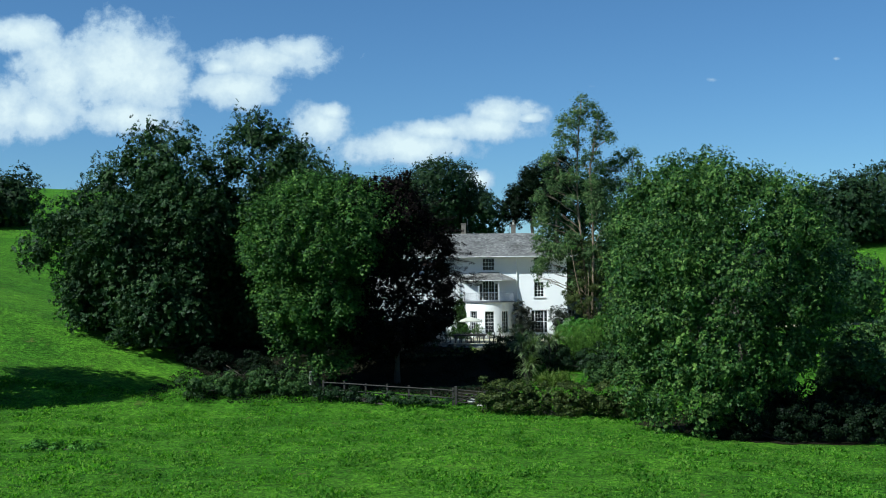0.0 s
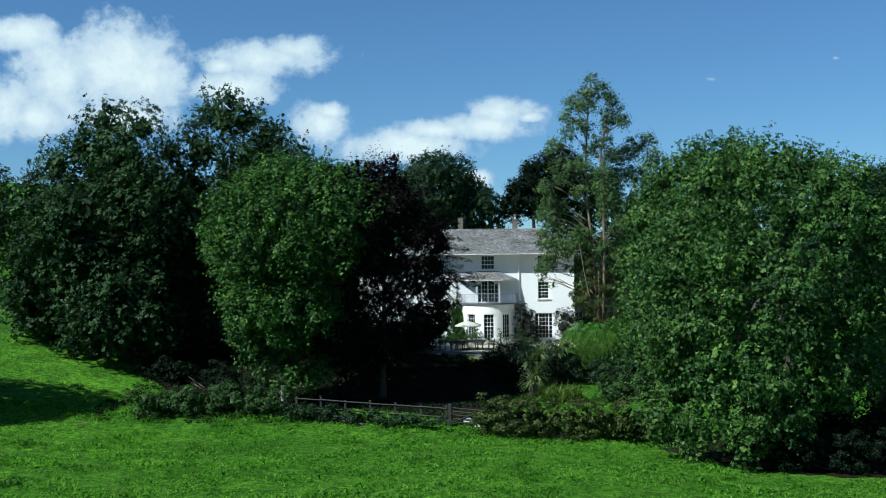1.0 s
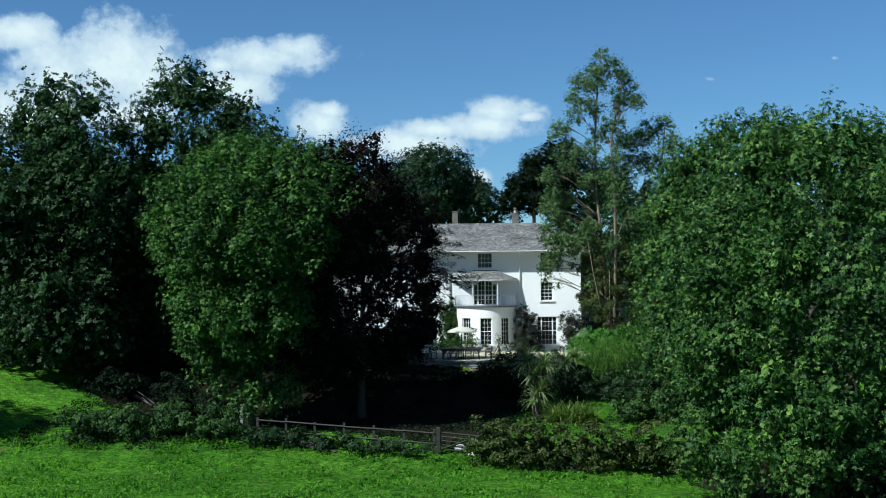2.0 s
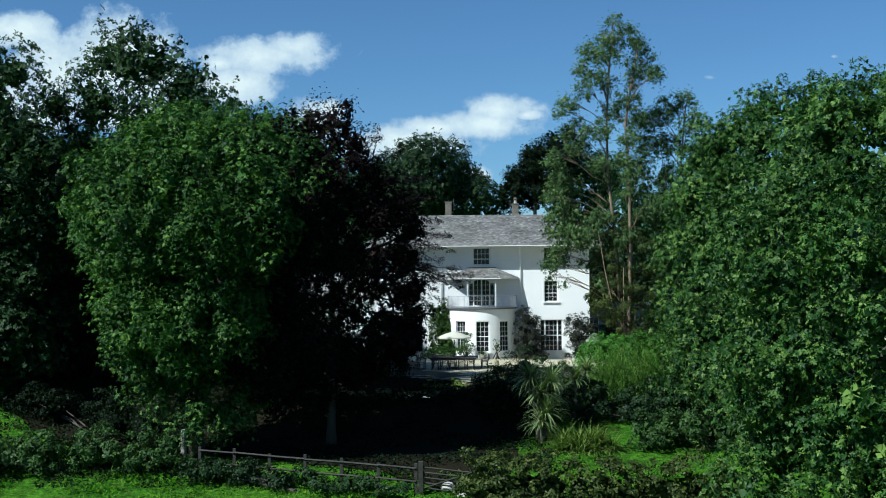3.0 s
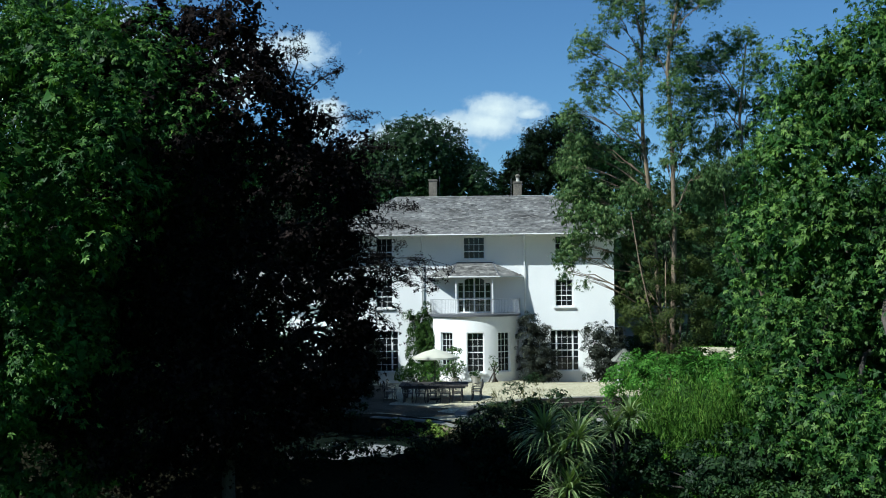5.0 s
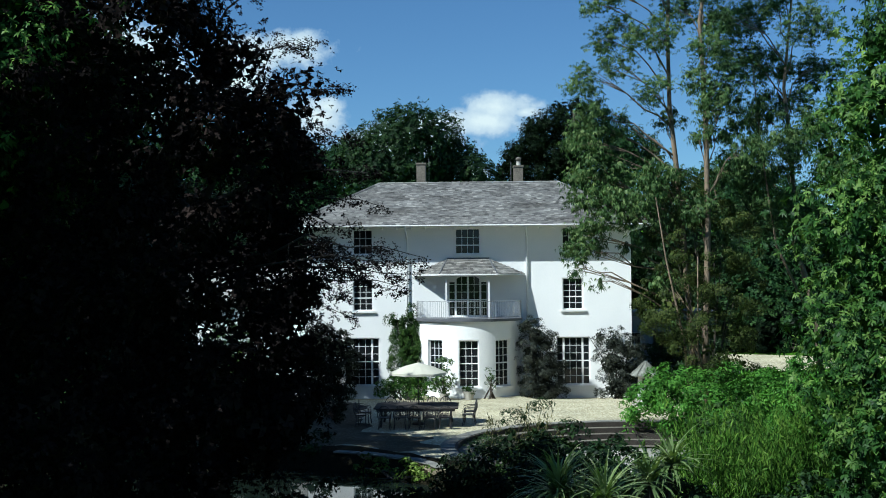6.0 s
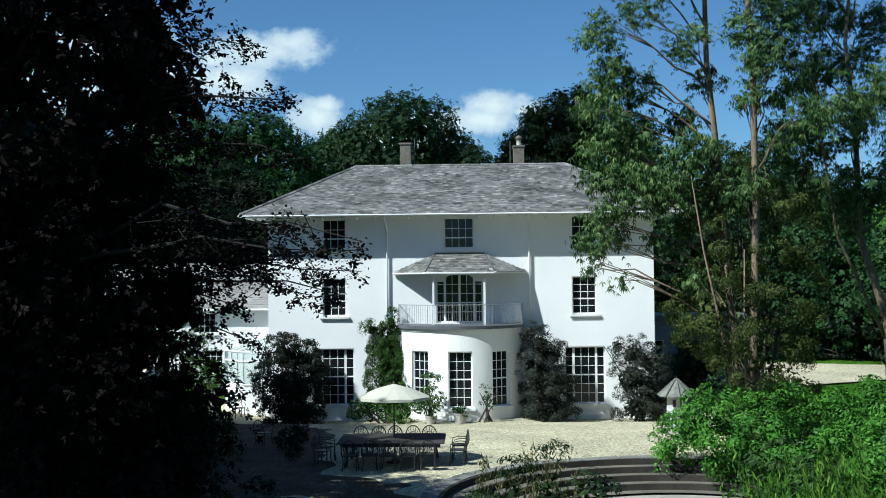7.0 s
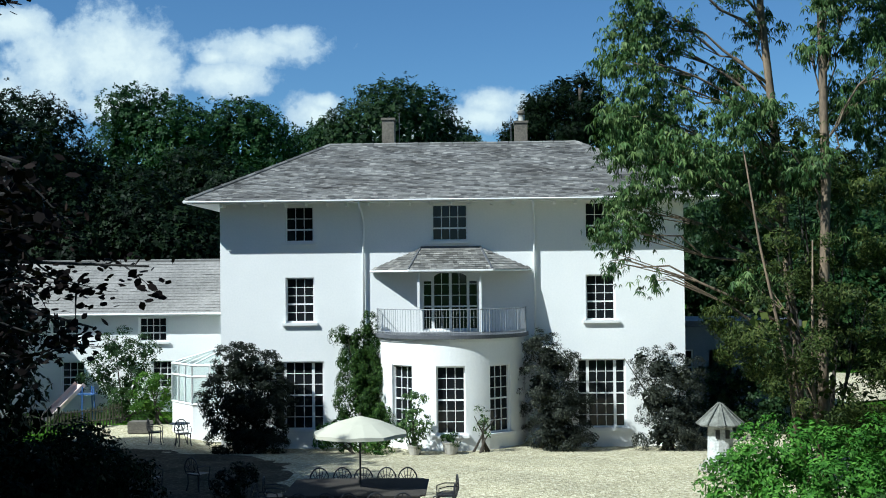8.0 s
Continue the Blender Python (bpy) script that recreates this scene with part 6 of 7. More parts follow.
shrub("climber", "green wisteria climbing beside the bow window", [(-2.95, -0.45, 3.75, 0.28, 0.2, 0.45), (-3.0, -0.5, 3.1, 0.45, 0.3, 0.6), (-3.7, -0.4, 3.45, 0.45, 0.25, 0.28), (-3.3, -0.5, 2.6, 0.6, 0.35, 0.6), (-3.1, -0.6, 1.9, 0.85, 0.45, 0.7), (-3.0, -0.7, 1.1, 1.05, 0.55, 0.8), (-2.5, -1.2, 0.9, 0.6, 0.5, 0.7)], 0.22, 1500, 0.085, "leaf_wisteria", 302, cat="climbing plant", aspect=0.45, droop=2.0, flat=1.2, inner=50, core=0.13, cover=1.6)
shrub("wall_shrub", "grey-green feathery shrub beside the bow window", ball((3.4, -0.9, 2.7, 0.75), (3.9, -0.7, 2.3, 0.6), (3.2, -1.1, 1.7, 0.9), (3.6, -1.2, 0.8, 1.0), (2.9, -1.2, 3.3, 0.45), (4.2, -0.8, 1.2, 0.6), (3.5, -1.3, 0.1, 0.9), (4.1, -1.1, 0.1, 0.7)), 0.26, 1150, 0.085, "leaf_feather", 303, aspect=0.3, droop=0.8, cover=0.9, inner=45, core=0.13)
shrub("wall_shrub", "grey-green feathery shrub at the house corner", ball((7.3, -0.9, 2.3, 0.8), (8.0, -0.8, 2.0, 0.7), (7.1, -1.0, 1.3, 0.9), (7.9, -1.1, 0.9, 1.0), (6.6, -0.7, 2.7, 0.35), (7.3, -1.2, 0.1, 0.9), (8.2, -1.1, 0.1, 0.8)), 0.26, 1150, 0.085, "leaf_feather", 304, aspect=0.3, droop=0.8, cover=0.9, inner=45, core=0.13)
shrub("shade_shrub", "dark overgrown shrubs before the side building", ball((9.9, 2.4, 1.1, 1.0), (11.0, 2.8, 1.5, 1.3), (12.4, 2.2, 1.3, 1.3), (11.6, 1.2, 0.6, 1.0)), 0.4, 300, 0.14, "leaf_oak", 328)
shrub("potted_plant", "tall leafy plant by the central window", ball((-1.25, -3.2, 1.4, 0.35), (-1.1, -3.3, 0.8, 0.42), (-1.45, -3.2, 0.5, 0.35)), 0.22, 560, 0.11, "leaf_euc", 305, cat="plant")
shrub("low_plant", "strap-leaved low planting at the wall foot", ball((-3.6, -2.4, 0.25, 0.5), (-2.8, -2.8, 0.3, 0.5), (-2.1, -3.0, 0.25, 0.45), (-4.2, -1.9, 0.25, 0.4)), 0.28, 420, 0.2, "leaf_ash", 306, cat="plant", aspect=0.2, droop=-0.5)
shrub("potted_plant", "slim pale-leaved plant by the bow window", ball((1.05, -2.9, 1.0, 0.22), (1.1, -2.9, 0.5, 0.26)), 0.18, 560, 0.09, "leaf_euc", 307, cat="plant")
for x, y, s in ((0.0, -3.2, 1.0), (-1.2, -3.35, 0.8)):
    pot = thing("plant_pot", "round weathered plant pot of low greenery", "plant pot", (x, y, -0.21), group="pots by the bow window")
    part("pot", tube([(0, 0, 0), (0, 0, 0.32 * s), (0, 0, 0.38 * s)], [0.2 * s, 0.28 * s, 0.31 * s], 14), M["stone"], pot)
    crown("leaves", [(0, 0, 0.45 * s, 0.3 * s, 0.3 * s, 0.16 * s)], 0.14, 700, 0.1, M["leaf_hedge"], pot, 310)
shrub("wing_shrub", "tall mixed shrub in front of the service wing", ball((-14.2, 6.6, 2.7, 0.8), (-13.5, 6.5, 2.2, 0.8), (-14.6, 6.5, 1.6, 0.8), (-13.4, 6.3, 1.2, 0.9), (-12.8, 6.4, 2.6, 0.5)), 0.34, 480, 0.11, "leaf_oak_lit", 311, aspect=0.4)
shrub("wing_shrub", "yellow-green shrub beside the garden room", ball((-12.0, 4.6, 1.3, 0.55), (-11.5, 4.5, 1.2, 0.5), (-12.3, 4.6, 0.8, 0.5), (-11.6, 4.4, 0.7, 0.55)), 0.3, 560, 0.10, "leaf_bamboo", 312)
shrub("clipped_hedge", "dark clipped hedge by the side lawn", ball((-13.3, 5.0, 0.5, 0.6), (-12.6, 4.7, 0.45, 0.6), (-14.0, 5.4, 0.35, 0.4)), 0.3, 480, 0.10, "leaf_hedge", 313, cat="hedge")
shrub("dark_hedge", "black shaded hedge at the terrace edge", ball((-9.2, -11.5, 0.4, 0.9), (-10.6, -10.8, 0.5, 1.0), (-12.2, -10.2, 0.5, 1.1), (-14, -9.6, 0.5, 1.1), (-15.8, -9.2, 0.6, 1.1), (-8.0, -13.5, 0.4, 0.9), (-17.5, -9, 0.6, 1.2), (-9.0, -13.0, 0.6, 1.2), (-10.5, -12.5, 0.5, 1.0), (-12.0, -12.0, 0.5, 1.0), (-8.3, -15.5, 1.0, 1.2), (-10.0, -15.5, 0.7, 1.1), (-9.0, -17.5, 0.8, 1.3), (-11, -17.5, 1.2, 1.6)), 0.42, 260, 0.13, "leaf_shade_evergreen", 314, cat="hedge")
shrub("low_shrub", "small dark shrub in the gravel", ball((-5.6, -11.6, 0.3, 0.35), (-5.3, -11.5, 0.65, 0.25)), 0.2, 800, 0.09, "leaf_dark", 315, inner=60, core=0.1)

# bright planting beyond the sunken steps
shrub("laurel_bank", "bright green ferny shrubs beside the gravel", ball((8.6, -15.0, 0.7, 1.0), (9.8, -14.6, 0.9, 1.1), (11.2, -14.2, 1.0, 1.2), (12.8, -14, 1.0, 1.3), (14.2, -13.6, 1.0, 1.3), (9.2, -16.4, 0.5, 1.1), (10.8, -16.2, 0.6, 1.2), (12.6, -16, 0.7, 1.3), (7.2, -14.5, 1.0, 0.9), (6.4, -14.8, 0.3, 0.6), (8.2, -14.5, 1.2, 1.0), (8.2, -16.0, 0.4, 1.0), (9.8, -18.0, 0.3, 1.1), (11.4, -17.6, 0.5, 1.1)), 0.42, 460, 0.135, "leaf_shrub", 320, up=0.7, aspect=0.4, core=0.12, inner=30)
def plume_clump(name, label, at, spots, height, seed, leaf="leaf_bamboo", cat="bamboo", per=110):
    """Upright canes with narrow leaves, feathery at the top."""
    g = float(ground_z(*at))
    t = thing(name, label, cat, (at[0], at[1], g))
    rng = np.random.default_rng(seed)
    pos, nrm, tops = [], [], []
    for sx, sy, n, r in spots:
        for _ in range(n):
            x, y = sx + rng.normal() * r - at[0], sy + rng.normal() * r - at[1]
            z = float(ground_z(x + at[0], y + at[1])) - g
            h = height * rng.uniform(0.65, 1.15)
            lx, ly = rng.normal(size=2) * 0.18 * h
            part("cane", tube([(x, y, z - 0.1), (x + lx * 0.3, y + ly * 0.3, z + h * 0.55), (x + lx, y + ly, z + h)], [0.014, 0.010, 0.003], 4), M["leaf_wisteria"], t)
            k = rng.uniform(0.15, 1.0, per) ** 0.8
            w = 0.22 * (1.05 - k) + 0.04
            pos.append(np.stack([x + lx * k ** 1.7 + rng.normal(size=per) * w, y + ly * k ** 1.7 + rng.normal(size=per) * w, z + h * k + rng.normal(size=per) * 0.05], -1))
    pos = np.concatenate(pos)
    a = rng.uniform(0, 2 * np.pi, len(pos))
    nrm = np.stack([np.cos(a), np.sin(a), 0.25 * rng.normal(size=len(pos))], -1)
    leaves_ob("foliage", leaf_quads(rng, pos, nrm, 0.19, 0.17, -2.0), M[leaf], t)
    return t


plume_clump("bamboo", "feathery bright green bamboo clump", (7.8, -28.2), [(6.3, -29.4, 14, 0.22), (7.4, -29.6, 16, 0.26), (8.4, -28.8, 16, 0.26), (7.0, -28.0, 14, 0.25), (9.4, -28.2, 14, 0.28), (8.3, -27.2, 14, 0.25), (10.0, -26.8, 12, 0.25)], 2.8, 321)
plume_clump("bamboo", "lower feathery bamboo beside the steps", (7.6, -24.2), [(6.8, -25.0, 10, 0.22), (8.0, -24.8, 12, 0.25), (9.2, -24.2, 12, 0.25), (9.8, -23.0, 10, 0.25), (5.8, -25.6, 8, 0.22)], 2.0, 322)
plume_clump("plume_grass", "tall dark grass with pale seed heads", (2.3, -19.6), [(2.2, -19.4, 7, 0.22), (2.7, -19.8, 5, 0.3), (1.0, -19.4, 5, 0.3)], 1.9, 323, leaf="leaf_seed", cat="grass", per=60)
shrub("shade_shrub", "dark shrubs under the bamboo", ball((4.2, -28.5, 0.0, 1.1), (5.4, -30.5, -0.6, 1.0), (3.2, -26.8, 0.1, 1.1), (8.2, -31.2, -0.8, 1.1), (9.8, -30.2, -0.6, 1.2), (2.6, -30.5, -0.8, 1.0)), 0.4, 300, 0.15, "leaf_oak", 322)
shrub("garden_shrub", "mid-green shrubs filling the bank", ball((11.2, -24, 0.6, 1.5), (12.8, -22, 0.8, 1.6), (10.6, -20.6, 0.4, 1.2), (14.2, -20, 1.0, 1.7), (12.4, -18.6, 0.7, 1.3), (13.2, -25.5, 0.6, 1.6), (10.3, -26.5, 0.2, 1.3)), 0.5, 480, 0.13, "leaf_shrub", 323, aspect=0.45, core=0.13, inner=24)
shrub("tall_weed", "tall thin dark shrub with dry seed heads", [(2.3, -24.4, 0.9, 0.6, 0.5, 1.1), (3.1, -24.2, 0.5, 0.6, 0.5, 0.8), (1.5, -24.4, 0.7, 0.6, 0.5, 1.0), (0.7, -24.6, 0.2, 0.6, 0.5, 0.7), (0.0, -25, -0.1, 0.5, 0.5, 0.5)], 0.28, 330, 0.12, "leaf_oak", 324, aspect=0.25, droop=-0.8, inner=1.5, cover=0.9)


def sword_plant(name, label, at, heads, length, width, count, seed, cat="plant", group="", mat="blade"):
    """Rosettes of long arching blades, each head on a short stem."""
    g = float(ground_z(*at))
    t = thing(name, label, cat, (at[0], at[1], g), group=group)
    rng = np.random.default_rng(seed)
    for hx, hy, hz in heads:
        if hz > 0.3:
            part("stem", tube([(hx * 0.3, hy * 0.3, -0.1), (hx * 0.7, hy * 0.7, hz * 0.6), (hx, hy, hz)], [0.1, 0.08, 0.07], 7), M["bark"], t)
        vs, fs = [], []
        for _ in range(count):
            a, el = rng.uniform(0, 2 * math.pi), rng.uniform(-0.1, 1.45)
            L, w = length * rng.uniform(0.7, 1.15), width * rng.uniform(0.7, 1.2)
            dx, dy = math.cos(a), math.sin(a)
            side = np.array((-dy, dx, 0)) * w
            p = np.array((hx, hy, hz), float)
            pitch = el
            i0 = len(vs)
            for k in range(5):
                f = (1.0, 1.15, 0.95, 0.6, 0.05)[k]
                vs += [tuple(p - side * f), tuple(p + side * f)]
                p = p + np.array((dx * math.cos(pitch), dy * math.cos(pitch), math.sin(pitch))) * L / 4
                pitch -= 0.28 * rng.uniform(0.5, 1.6)
            fs += [(i0 + 2 * k, i0 + 2 * k + 1, i0 + 2 * k + 3, i0 + 2 * k + 2) for k in range(4)]
        mesh_ob("foliage", vs, fs, M[mat], t)
    return t


sword_plant("cabbage_palm", "cabbage palm with arching pale sword leaves", (2.7, -34.4), [(0.0, 0.0, 2.2), (-0.5, 0.4, 2.9), (0.55, 0.5, 1.9), (0.2, -0.5, 1.3), (-0.3, 0.9, 2.4), (0.5, 0.2, 2.7), (0.0, -0.4, 0.8)], 1.35, 0.03, 120, 401)
sword_plant("cabbage_palm", "cabbage palm with arching pale sword leaves", (4.6, -31.6), [(0.0, 0.0, 2.1), (0.6, 0.3, 2.5), (-0.5, 0.5, 1.7)], 1.2, 0.036, 90, 402)
sword_plant("sword_grass", "dark clump of sword grass at the terrace edge", (0.6, -23.2), [(0.0, 0.0, 0.1), (0.6, -0.5, 0.0), (-0.4, -0.6, 0.1), (0.9, 0.1, 0.0)], 0.95, 0.02, 70, 405, mat="leaf_oak")
sword_plant("cabbage_palm", "low cabbage palm among bright shrubs", (13.0, -25.4), [(0.0, 0.0, 2.5), (0.6, -0.4, 2.0), (-0.6, -0.3, 1.8)], 1.15, 0.03, 85, 403)
for i in range(16):
    a = i * 2.4
    r = 0.2 + 0.07 * i
    x, y = 4.6 + r * math.cos(a) * 1.2, -36.0 + r * math.sin(a) * 0.6
    sword_plant("lily_clump", "clump of arching green lily leaves on the lawn", (x, y), [(0, 0, 0.0)], 1.5, 0.024, 52, 420 + i, group="lily clump", mat="leaf_lily")

for i, (x, y) in enumerate([(3.4, -26.2), (4.6, -26.6), (5.8, -26.4), (6.6, -27.0), (4.0, -27.6), (5.2, -27.8)]):
    sword_plant("flag_iris", "clump of upright grey-green strap leaves", (x, y), [(0, 0, 0.1), (0.3, 0.2, 0.1)], 1.15, 0.026, 44, 440 + i, group="strap-leaved clumps")
# hedges and brambles at the field edge
def bank(name, label, p, q, n, r, rz, leaf, seed, jitter=0.35, **kw):
    rng = np.random.default_rng(seed)
    rows = []
    for i in range(n):
        k = i / (n - 1)
        x, y = p[0] + (q[0] - p[0]) * k + rng.normal() * jitter, p[1] + (q[1] - p[1]) * k + rng.normal() * jitter
        rr = r * rng.uniform(0.75, 1.2)
        rows.append((x, y, float(ground_z(x, y)) + rz * 0.45 * rng.uniform(0.8, 1.2), rr, rr, rz * rng.uniform(0.5, 0.7)))
    big = rz > 2.5
    return shrub(name, label, rows, 0.6 if big else 0.36, 75 if big else 330, 0.3 if big else 0.14, leaf, seed, cat="hedge", core=1.0 if big else 0.35, **kw)


bank("field_hedge", "clipped hedge of turning brown-green leaves along the lawn", (-0.2, -45.3), (9.0, -45.9), 16, 0.8, 2.1, "leaf_brown", 501, 0.12)
bank("bramble_bank", "tangled bramble bank along the field edge", (-21.8, -41.0), (-14.0, -40.3), 13, 1.0, 1.4, "leaf_hedge", 502)
bank("fence_weeds", "rank weeds along the fence foot", (-12.4, -41.9), (-3.4, -44.3), 14, 0.5, 0.7, "leaf_oak", 504, 0.2)
bank("side_hedge", "dark overgrown hedge beyond the broad tree", (23.5, -44), (38, -30), 13, 2.2, 5.0, "leaf_hedge", 505, 0.6)
# shrubs added in place of the broad tree's shadow on the lawn
bank("wood_edge", "near-black shrubs added for the shade beyond the broad tree", (19.0, -46.6), (26, -45.5), 6, 1.5, 2.6, "leaf_shade_evergreen", 514, 0.4)
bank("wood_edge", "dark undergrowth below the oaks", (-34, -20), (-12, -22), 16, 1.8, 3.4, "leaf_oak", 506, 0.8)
# undergrowth coloured near black to stand for the oaks' shade as well
bank("wood_edge", "undergrowth between the oaks and the ash, near black for shade", (-24.5, -30.2), (-15.0, -35.0), 9, 1.1, 1.5, "leaf_shade_evergreen", 517, 0.5)
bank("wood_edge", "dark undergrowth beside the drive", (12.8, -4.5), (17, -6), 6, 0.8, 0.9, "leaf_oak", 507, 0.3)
bank("wood_edge", "dark undergrowth behind the service wing", (-36, 24), (-9, 25), 10, 2.2, 5.0, "leaf_shade_evergreen", 508, 0.8)
bank("wood_edge", "dark undergrowth beyond the drive", (12, 27.5), (38, 20), 13, 1.6, 2.8, "leaf_shade_evergreen", 513, 0.5)
bank("thistle_patch", "dark patch of coarse weeds in the meadow", (-25.6, -62.0), (-22.0, -61.4), 8, 0.6, 0.18, "leaf_shrub", 509, 0.35)
shrub("sunken_plants", "dark shrubs filling the sunken circle", ball((3.2, -22.4, -0.6, 0.9), (4.8, -23.4, -0.7, 1.0), (6.4, -23.8, -0.7, 1.0), (8.2, -22.6, -0.4, 1.2), (9.2, -20.4, -0.2, 1.2), (2.2, -24.2, -0.5, 0.9), (9.0, -18.6, 0.0, 1.1)), 0.4, 300, 0.15, "leaf_hedge", 325)
sword_plant("cabbage_palm", "low sword-leaved plant before the steps", (2.6, -25.6), [(0.0, 0.0, 0.5), (0.7, -0.2, 0.4), (-0.7, 0.3, 0.3), (1.4, 0.2, 0.4)], 1.1, 0.022, 60, 404)
# near-black scrub makes the shaded foot of the tree
bank("tree_foot_scrub", "near-black scrub standing in for the shade below the broad tree", (12.5, -54.0), (23, -55.0), 11, 1.1, 2.0, "leaf_shade_evergreen", 510, 0.4)
bank("lawn_shrubs", "leafy green shrubs at the edge of the lawn", (7.6, -35.6), (15.5, -35.0), 9, 1.1, 1.7, "leaf_hedge", 512, 0.3)
bank("shade_shrubs", "dark shrubs in front of the bamboo", (5.2, -32.2), (12.5, -31.4), 9, 0.9, 1.5, "leaf_oak", 511, 0.3)


def ground_cover(name, label, x0, x1, y0, y1, count, size, leaf, seed, keep):
    rng = np.random.default_rng(seed)
    x, y = rng.uniform(x0, x1, count), rng.uniform(y0, y1, count)
    lump = np.array([noise.noise(Vector((a * 0.5, c * 0.5, 7.0))) for a, c in zip(x, y)])
    k = keep(x, y) & (lump > -0.15)
    x, y, lump = x[k], y[k], lump[k]
    p = np.stack([x, y, ground_z(x, y) + rng.uniform(0.0, 0.12, len(x)) + np.clip(lump, 0, 1) * 0.35], -1)
    nrm = rng.normal(size=p.shape) * 0.6 + np.array((0, 0, 1.0))
    return tagged(leaves_ob(name, leaf_quads(rng, p, nrm, size), M[leaf]), label, "ground cover", kind="stuff")


ground_cover("ivy_cover", "low ivy and weeds on the shaded ground", -25, 3, -43, -25, 32000, 0.16, "leaf_shade_evergreen", 640, lambda x, y: np.hypot((x + 6.5) / 5.6, (y + 26.3) / 4.6) > 1.03)
shrub("twiggy_understorey", "dark twiggy growth among the gum trunks", ball((8.7, -10.8, 4.4, 1.5), (10.0, -11.0, 2.8, 1.5), (9.1, -10.2, 6.6, 1.4), (11.2, -10.5, 5.0, 1.2), (10.8, -10.4, 7.2, 1.5), (11.4, -10, 2.0, 1.0), (9.8, -9.8, 9.0, 1.2)), 0.42, 900, 0.125, "leaf_brown", 326, aspect=0.28, droop=0.8, inner=1.0, cover=0.8, stems=14)
shrub("holly_shrub", "near-black evergreen shrubs in the shade", ball((0.8, -29.5, -0.2, 1.2), (2.2, -29.0, -0.1, 1.3), (1.4, -31.0, -0.8, 1.2), (2.8, -31.5, -0.7, 1.2), (0.6, -27.5, 0.0, 1.0), (1.9, -27.2, 0.1, 1.0)), 0.42, 240, 0.14, "leaf_shade_evergreen", 327)

# round the pond
rng = np.random.default_rng(88)
def pond_at(a, e):
    return -6.5 + 5.6 * e * math.cos(a), -26.3 + 4.6 * e * math.sin(a)


rows = []
for a in np.linspace(-3.0, -0.15, 17):
    x, y = pond_at(a, 1.12 + 0.05 * rng.normal())
    rows.append((x, y, -0.15, 0.5, 0.5, 0.4 * rng.uniform(0.7, 1.4)))
shrub("pond_fringe", "dark rank plants along the pond bank", rows, 0.3, 300, 0.14, "leaf_shade_evergreen", 650, cat="plant")
rows = []
for a in np.linspace(1.35, 3.0, 10):
    x, y = pond_at(a, 1.12 + 0.05 * rng.normal())
    rows.append((x, y, 0.05, 0.5, 0.45, 0.35 * rng.uniform(0.7, 1.5)))
shrub("pond_fringe", "dark ferns along the terrace side of the pond", rows, 0.3, 320, 0.13, "leaf_oak", 651, cat="plant")
shrub("bog_plant", "yellow-leaved plants at the foot of the pond wall", ball((-2.5, -23.2, -0.3, 0.35), (-1.7, -24.0, -0.3, 0.4), (-1.1, -24.8, -0.3, 0.35), (-3.2, -22.7, -0.3, 0.3)), 0.2, 420, 0.11, "leaf_lily", 652, cat="plant")
shrub("smoke_bush", "thin dark purple bush beside the pond", [(-6.6, -20.9, 0.9, 0.55, 0.5, 0.8), (-7.3, -20.6, 0.7, 0.5, 0.5, 0.7), (-6.0, -21.0, 0.5, 0.45, 0.4, 0.5)], 0.28, 360, 0.10, "leaf_dark", 653)

shrub("low_hedge", "low dark clipped edging on the shaded gravel", ball(*[(-5.6 + 0.045 * i, -8.6 - 0.5 * i, 0.12, 0.17) for i in range(12)]), 0.14, 900, 0.07, "leaf_shade_evergreen", 654, cat="hedge")


# ---------------------------------------------------------------- meadow grass tufts
def tufts(name, label, x0, x1, y0, y1, count, h, seed, skip=None):
    rng = np.random.default_rng(seed)
    x, y = rng.uniform(x0, x1, count), rng.uniform(y0, y1, count)
    if skip is not None:
        k = skip(x, y)
        x, y = x[k], y[k]
    lump = np.array([noise.noise(Vector((a * 0.35, c * 0.35, 2.0))) + 0.7 * noise.noise(Vector((a * 1.1, c * 1.1, 5.0))) for a, c in zip(x, y)])
    k = (lump + rng.normal(size=len(x)) * 0.3) > -0.15
    x, y, lump = x[k], y[k], lump[k]
    n = len(x)
    z = ground_z(x, y) + 0.10 * np.array([noise.noise(Vector((a * 0.22, c * 0.22, 0.0))) for a, c in zip(x, y)])
    axis = rng.normal(size=(n, 3)) * 0.25 + np.array((-0.1, -0.1, 1.0))
    size = (h * np.clip(1.0 + lump, 0.5, 1.9))[:, None]
    return tagged(rosette_mesh(name, rng, np.stack([x, y, z], -1), axis, size, 4, 0.42, 0.6, 0.0, M["leaf_grass"], None, wedge=True), label, "grass", kind="stuff")


M["leaf_grass"] = leaf_material("grass_blades", (0.038, 0.128, 0.012), (0.076, 0.205, 0.021), (0.150, 0.280, 0.048), 0.8, 0.5, patch=0.25)
tufts("meadow_grass", "short uneven meadow grass", -42, 27, -80, -41, 78000, 0.15, 601,
      lambda x, y: (x < 9.6 - 0.42 * np.minimum(y + 52.0, 0) + 2.2 * np.sin(x * 91.7 + y * 57.3) ** 4) | (y < -59.3 + 2.4 * np.sin(x * 73.1 + y * 41.9) ** 4) | (y > -46))
tufts("lawn_grass", "mown lawn grass", 0, 12, -44, -34, 9000, 0.07, 602)


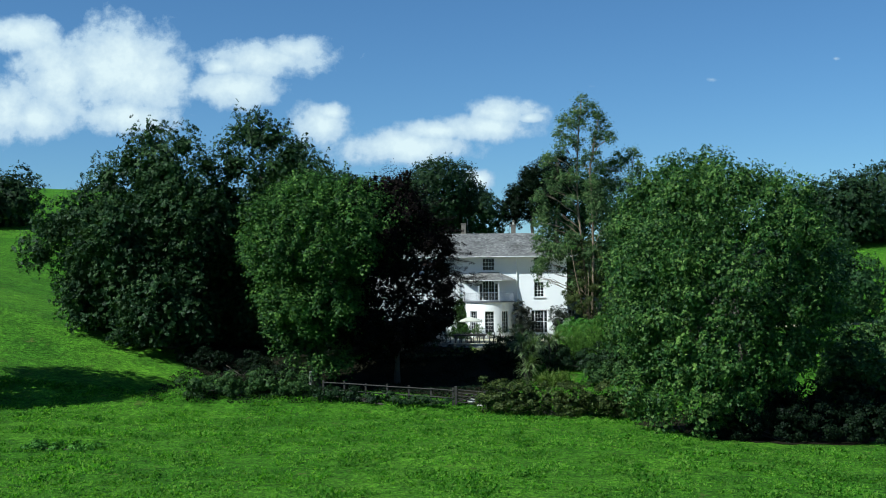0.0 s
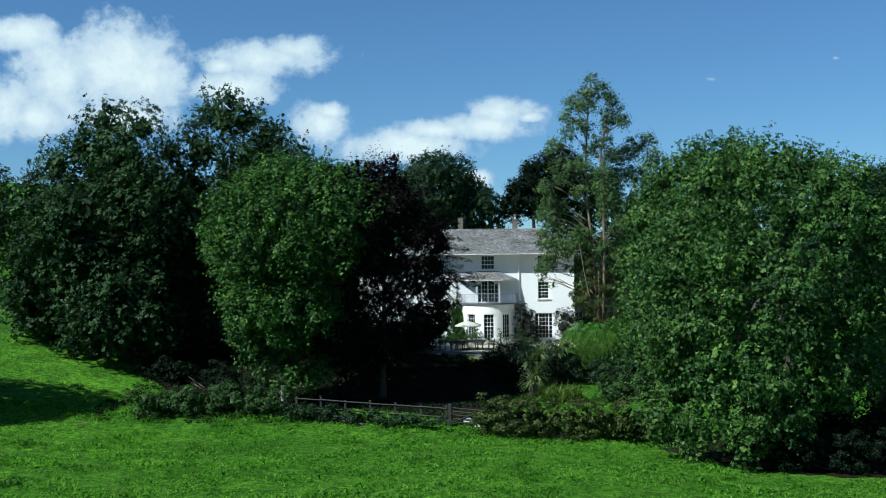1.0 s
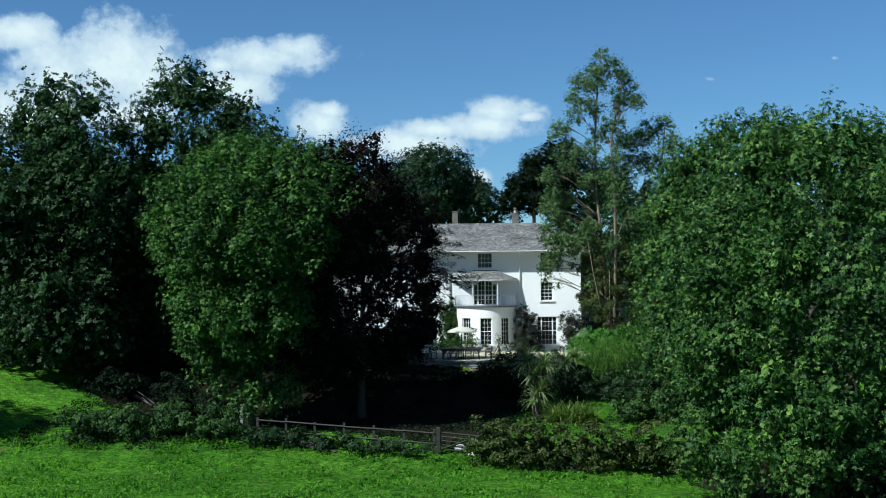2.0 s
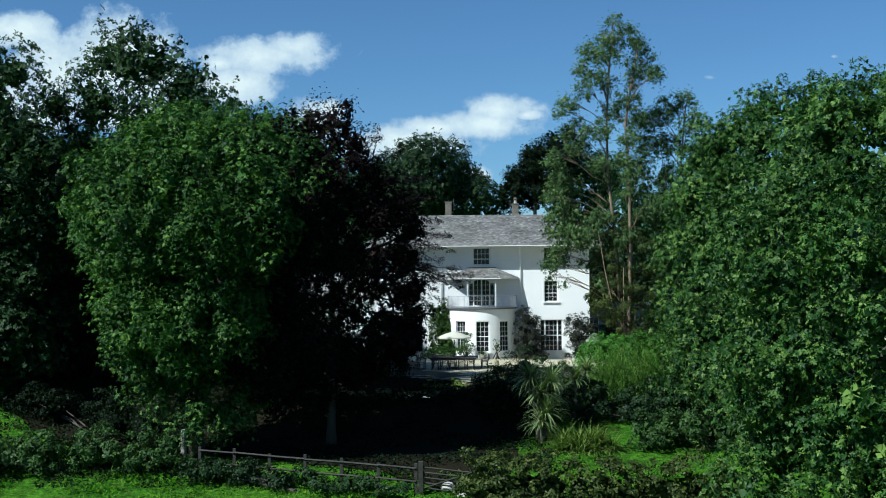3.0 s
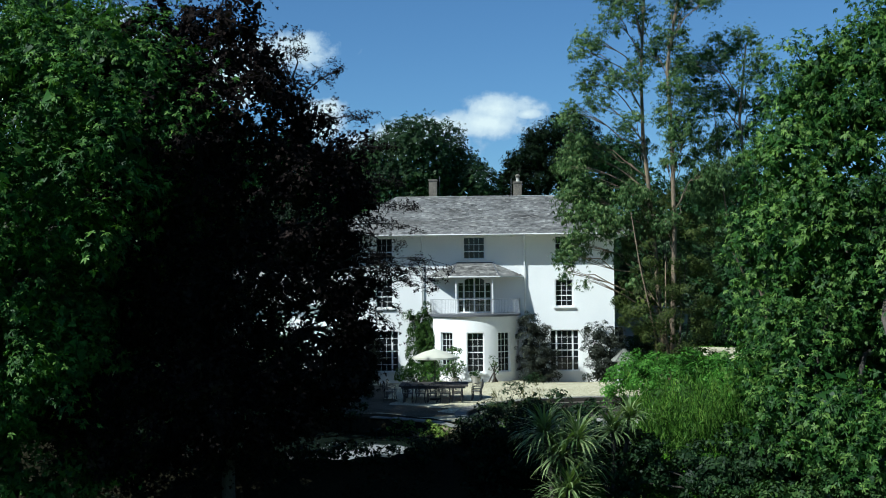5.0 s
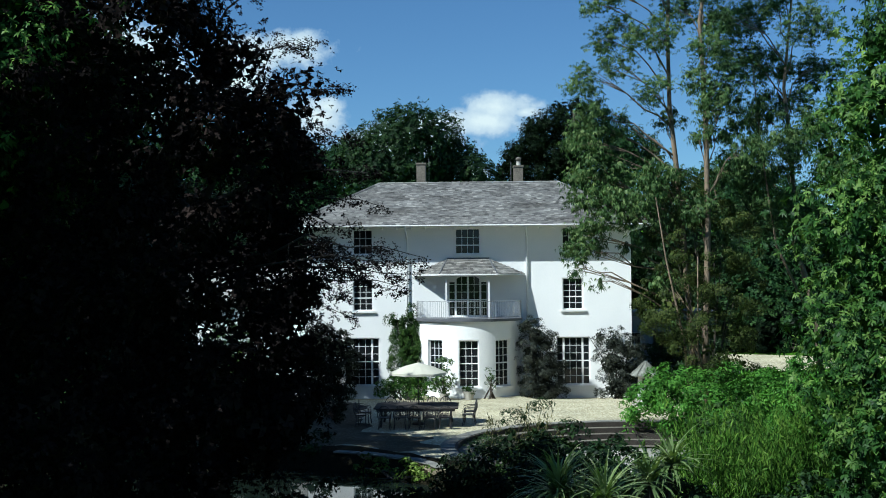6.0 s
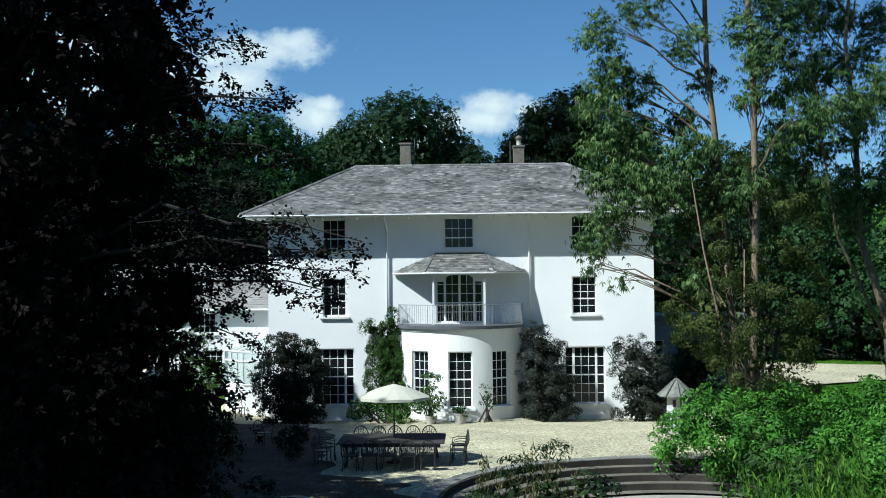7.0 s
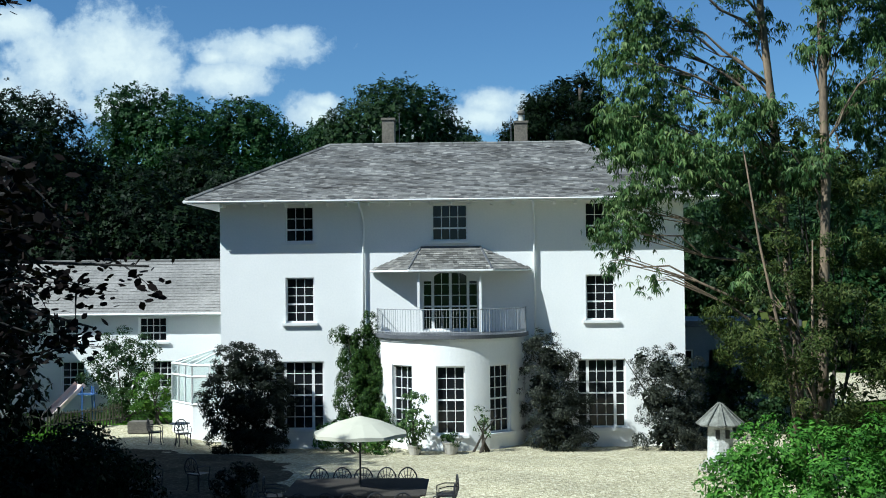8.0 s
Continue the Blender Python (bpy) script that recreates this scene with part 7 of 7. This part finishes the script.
# ---------------------------------------------------------------- roof slates
def slate_rows(x_at, length, gauge, seed, wide=(0.19, 0.33)):
    """Courses of slates (row, x, width) up a slope; x_at(k) gives the ends of the course at the share k of the slope."""
    rng = np.random.default_rng(seed)
    rows = []
    for j in range(int(length / gauge)):
        xa, xb = x_at((j + 0.5) * gauge / length)
        x = xa - rng.uniform(0, 0.2)
        while x < xb:
            w = rng.uniform(*wide)
            a, c = max(x, xa), min(x + w, xb)
            if c - a > 0.05:
                rows.append((j, (a + c) / 2, c - a - 0.006, rng.uniform(0, 1)))
            x += w
    return rows


def slope_frame(p0, up, out):
    """Pose of a slope: origin p0, x along the eaves, y up the slope, z out of it."""
    u, o = Vector(up).normalized(), Vector(out).normalized()
    s = u.cross(o).normalized()
    m = Matrix((s, u, o)).transposed().to_4x4()
    m.translation = p0
    return m


def lay_slates(parent, frame_m, rows, gauge, near=None, name="slate", mat="slate"):
    verts, faces = [], []
    thick, over = 0.012, 0.05
    unit = {}
    for j, x, w, rnd in rows:
        tilt = 0.010 + 0.012 * rnd
        if near and near(j, x):
            key = round(w / 0.04)
            if key not in unit:
                ww = key * 0.04 / 2
                me = bpy.data.meshes.new(name)
                me.from_pydata([(-ww, -over, tilt), (ww, -over, tilt), (ww, gauge, 0), (-ww, gauge, 0), (-ww, -over, tilt + thick), (ww, -over, tilt + thick), (ww, gauge, thick), (-ww, gauge, thick)],
                               [], [(4, 5, 6, 7), (0, 1, 5, 4), (1, 2, 6, 5), (3, 0, 4, 7)])
                me.materials.append(M["slate"])
                unit[key] = me
            o = new(name, unit[key])
            o.parent = parent
            o.matrix_local = frame_m @ Matrix.Translation((x, j * gauge, 0.004 + 0.004 * rnd)) @ Matrix.Diagonal((w / (round(w / 0.04) * 0.04), 1, 1, 1))
        else:
            i = len(verts)
            y = j * gauge
            t = tilt + 0.006 * rnd
            for dx, dy, dz in ((-w / 2, -over, t), (w / 2, -over, t), (w / 2, gauge, 0), (-w / 2, gauge, 0), (-w / 2, -over, t + thick), (w / 2, -over, t + thick), (w / 2, gauge, thick), (-w / 2, gauge, thick)):
                verts.append(frame_m @ Vector((x + dx, y + dy, dz)))
            faces += [tuple(i + k for k in f) for f in ((4, 5, 6, 7), (0, 1, 5, 4), (1, 2, 6, 5), (3, 0, 4, 7))]
    o = mesh_ob("slate_covering", verts, faces, M[mat], parent)
    tagged(o, kind="stuff")


slope_up = Vector((0, RIDGE_Y + 0.87, RIDGE_Z - EAVE - 0.07))
slope_len = slope_up.length
fm = slope_frame((0, -0.87, EAVE + 0.075), slope_up, (0, -slope_up.z, slope_up.y))
lay_slates(house, fm, slate_rows(lambda k: (-EH + (EH - 5.05) * k, EH - (EH - 5.05) * k), slope_len, 0.16, 71, (0.14, 0.25)), 0.16,
           near=lambda j, x: j < 7 and abs(x) < 4.0)
cu_ = Vector((0, CD, CT - CZ))
cm = slope_frame((0, -CD, CZ + 0.004), cu_, (0, -cu_.z, cu_.y))
lay_slates(house, cm, slate_rows(lambda k: (-CF + (CF - 1.07) * k, CF - (CF - 1.07) * k), cu_.length, 0.15, 72, (0.14, 0.24)), 0.15)
for s in (-1, 1):
    a, c, e = Vector((s * CW, -0.06, CZ)), Vector((s * CF, -CD, CZ)), Vector((s * 1.07, -0.02, CT))
    base = (c - a) if s < 0 else (a - c)
    org = a if s < 0 else c
    along = base.normalized()
    up = (e - org) - along * (e - org).dot(along)
    m = Matrix((along, up.normalized(), along.cross(up.normalized()))).transposed().to_4x4()
    m.translation = org + along.cross(up.normalized()) * 0.004
    tip = (e - org).dot(along)
    lay_slates(house, m, slate_rows(lambda k: (tip * k, base.length + (tip - base.length) * k), up.length - 0.06, 0.17, 73 + s, (0.16, 0.28)), 0.17)
wu = Vector((0, 3.35, WRIDGE - WEAVE))
wm = slope_frame((0, WY - 0.35, WEAVE + 0.004), wu, (0, -wu.z, wu.y))
lay_slates(wing, wm, slate_rows(lambda k: (WX0 - 0.28, WX1 - 0.01), wu.length, 0.21, 75), 0.21, mat="slate_pale")
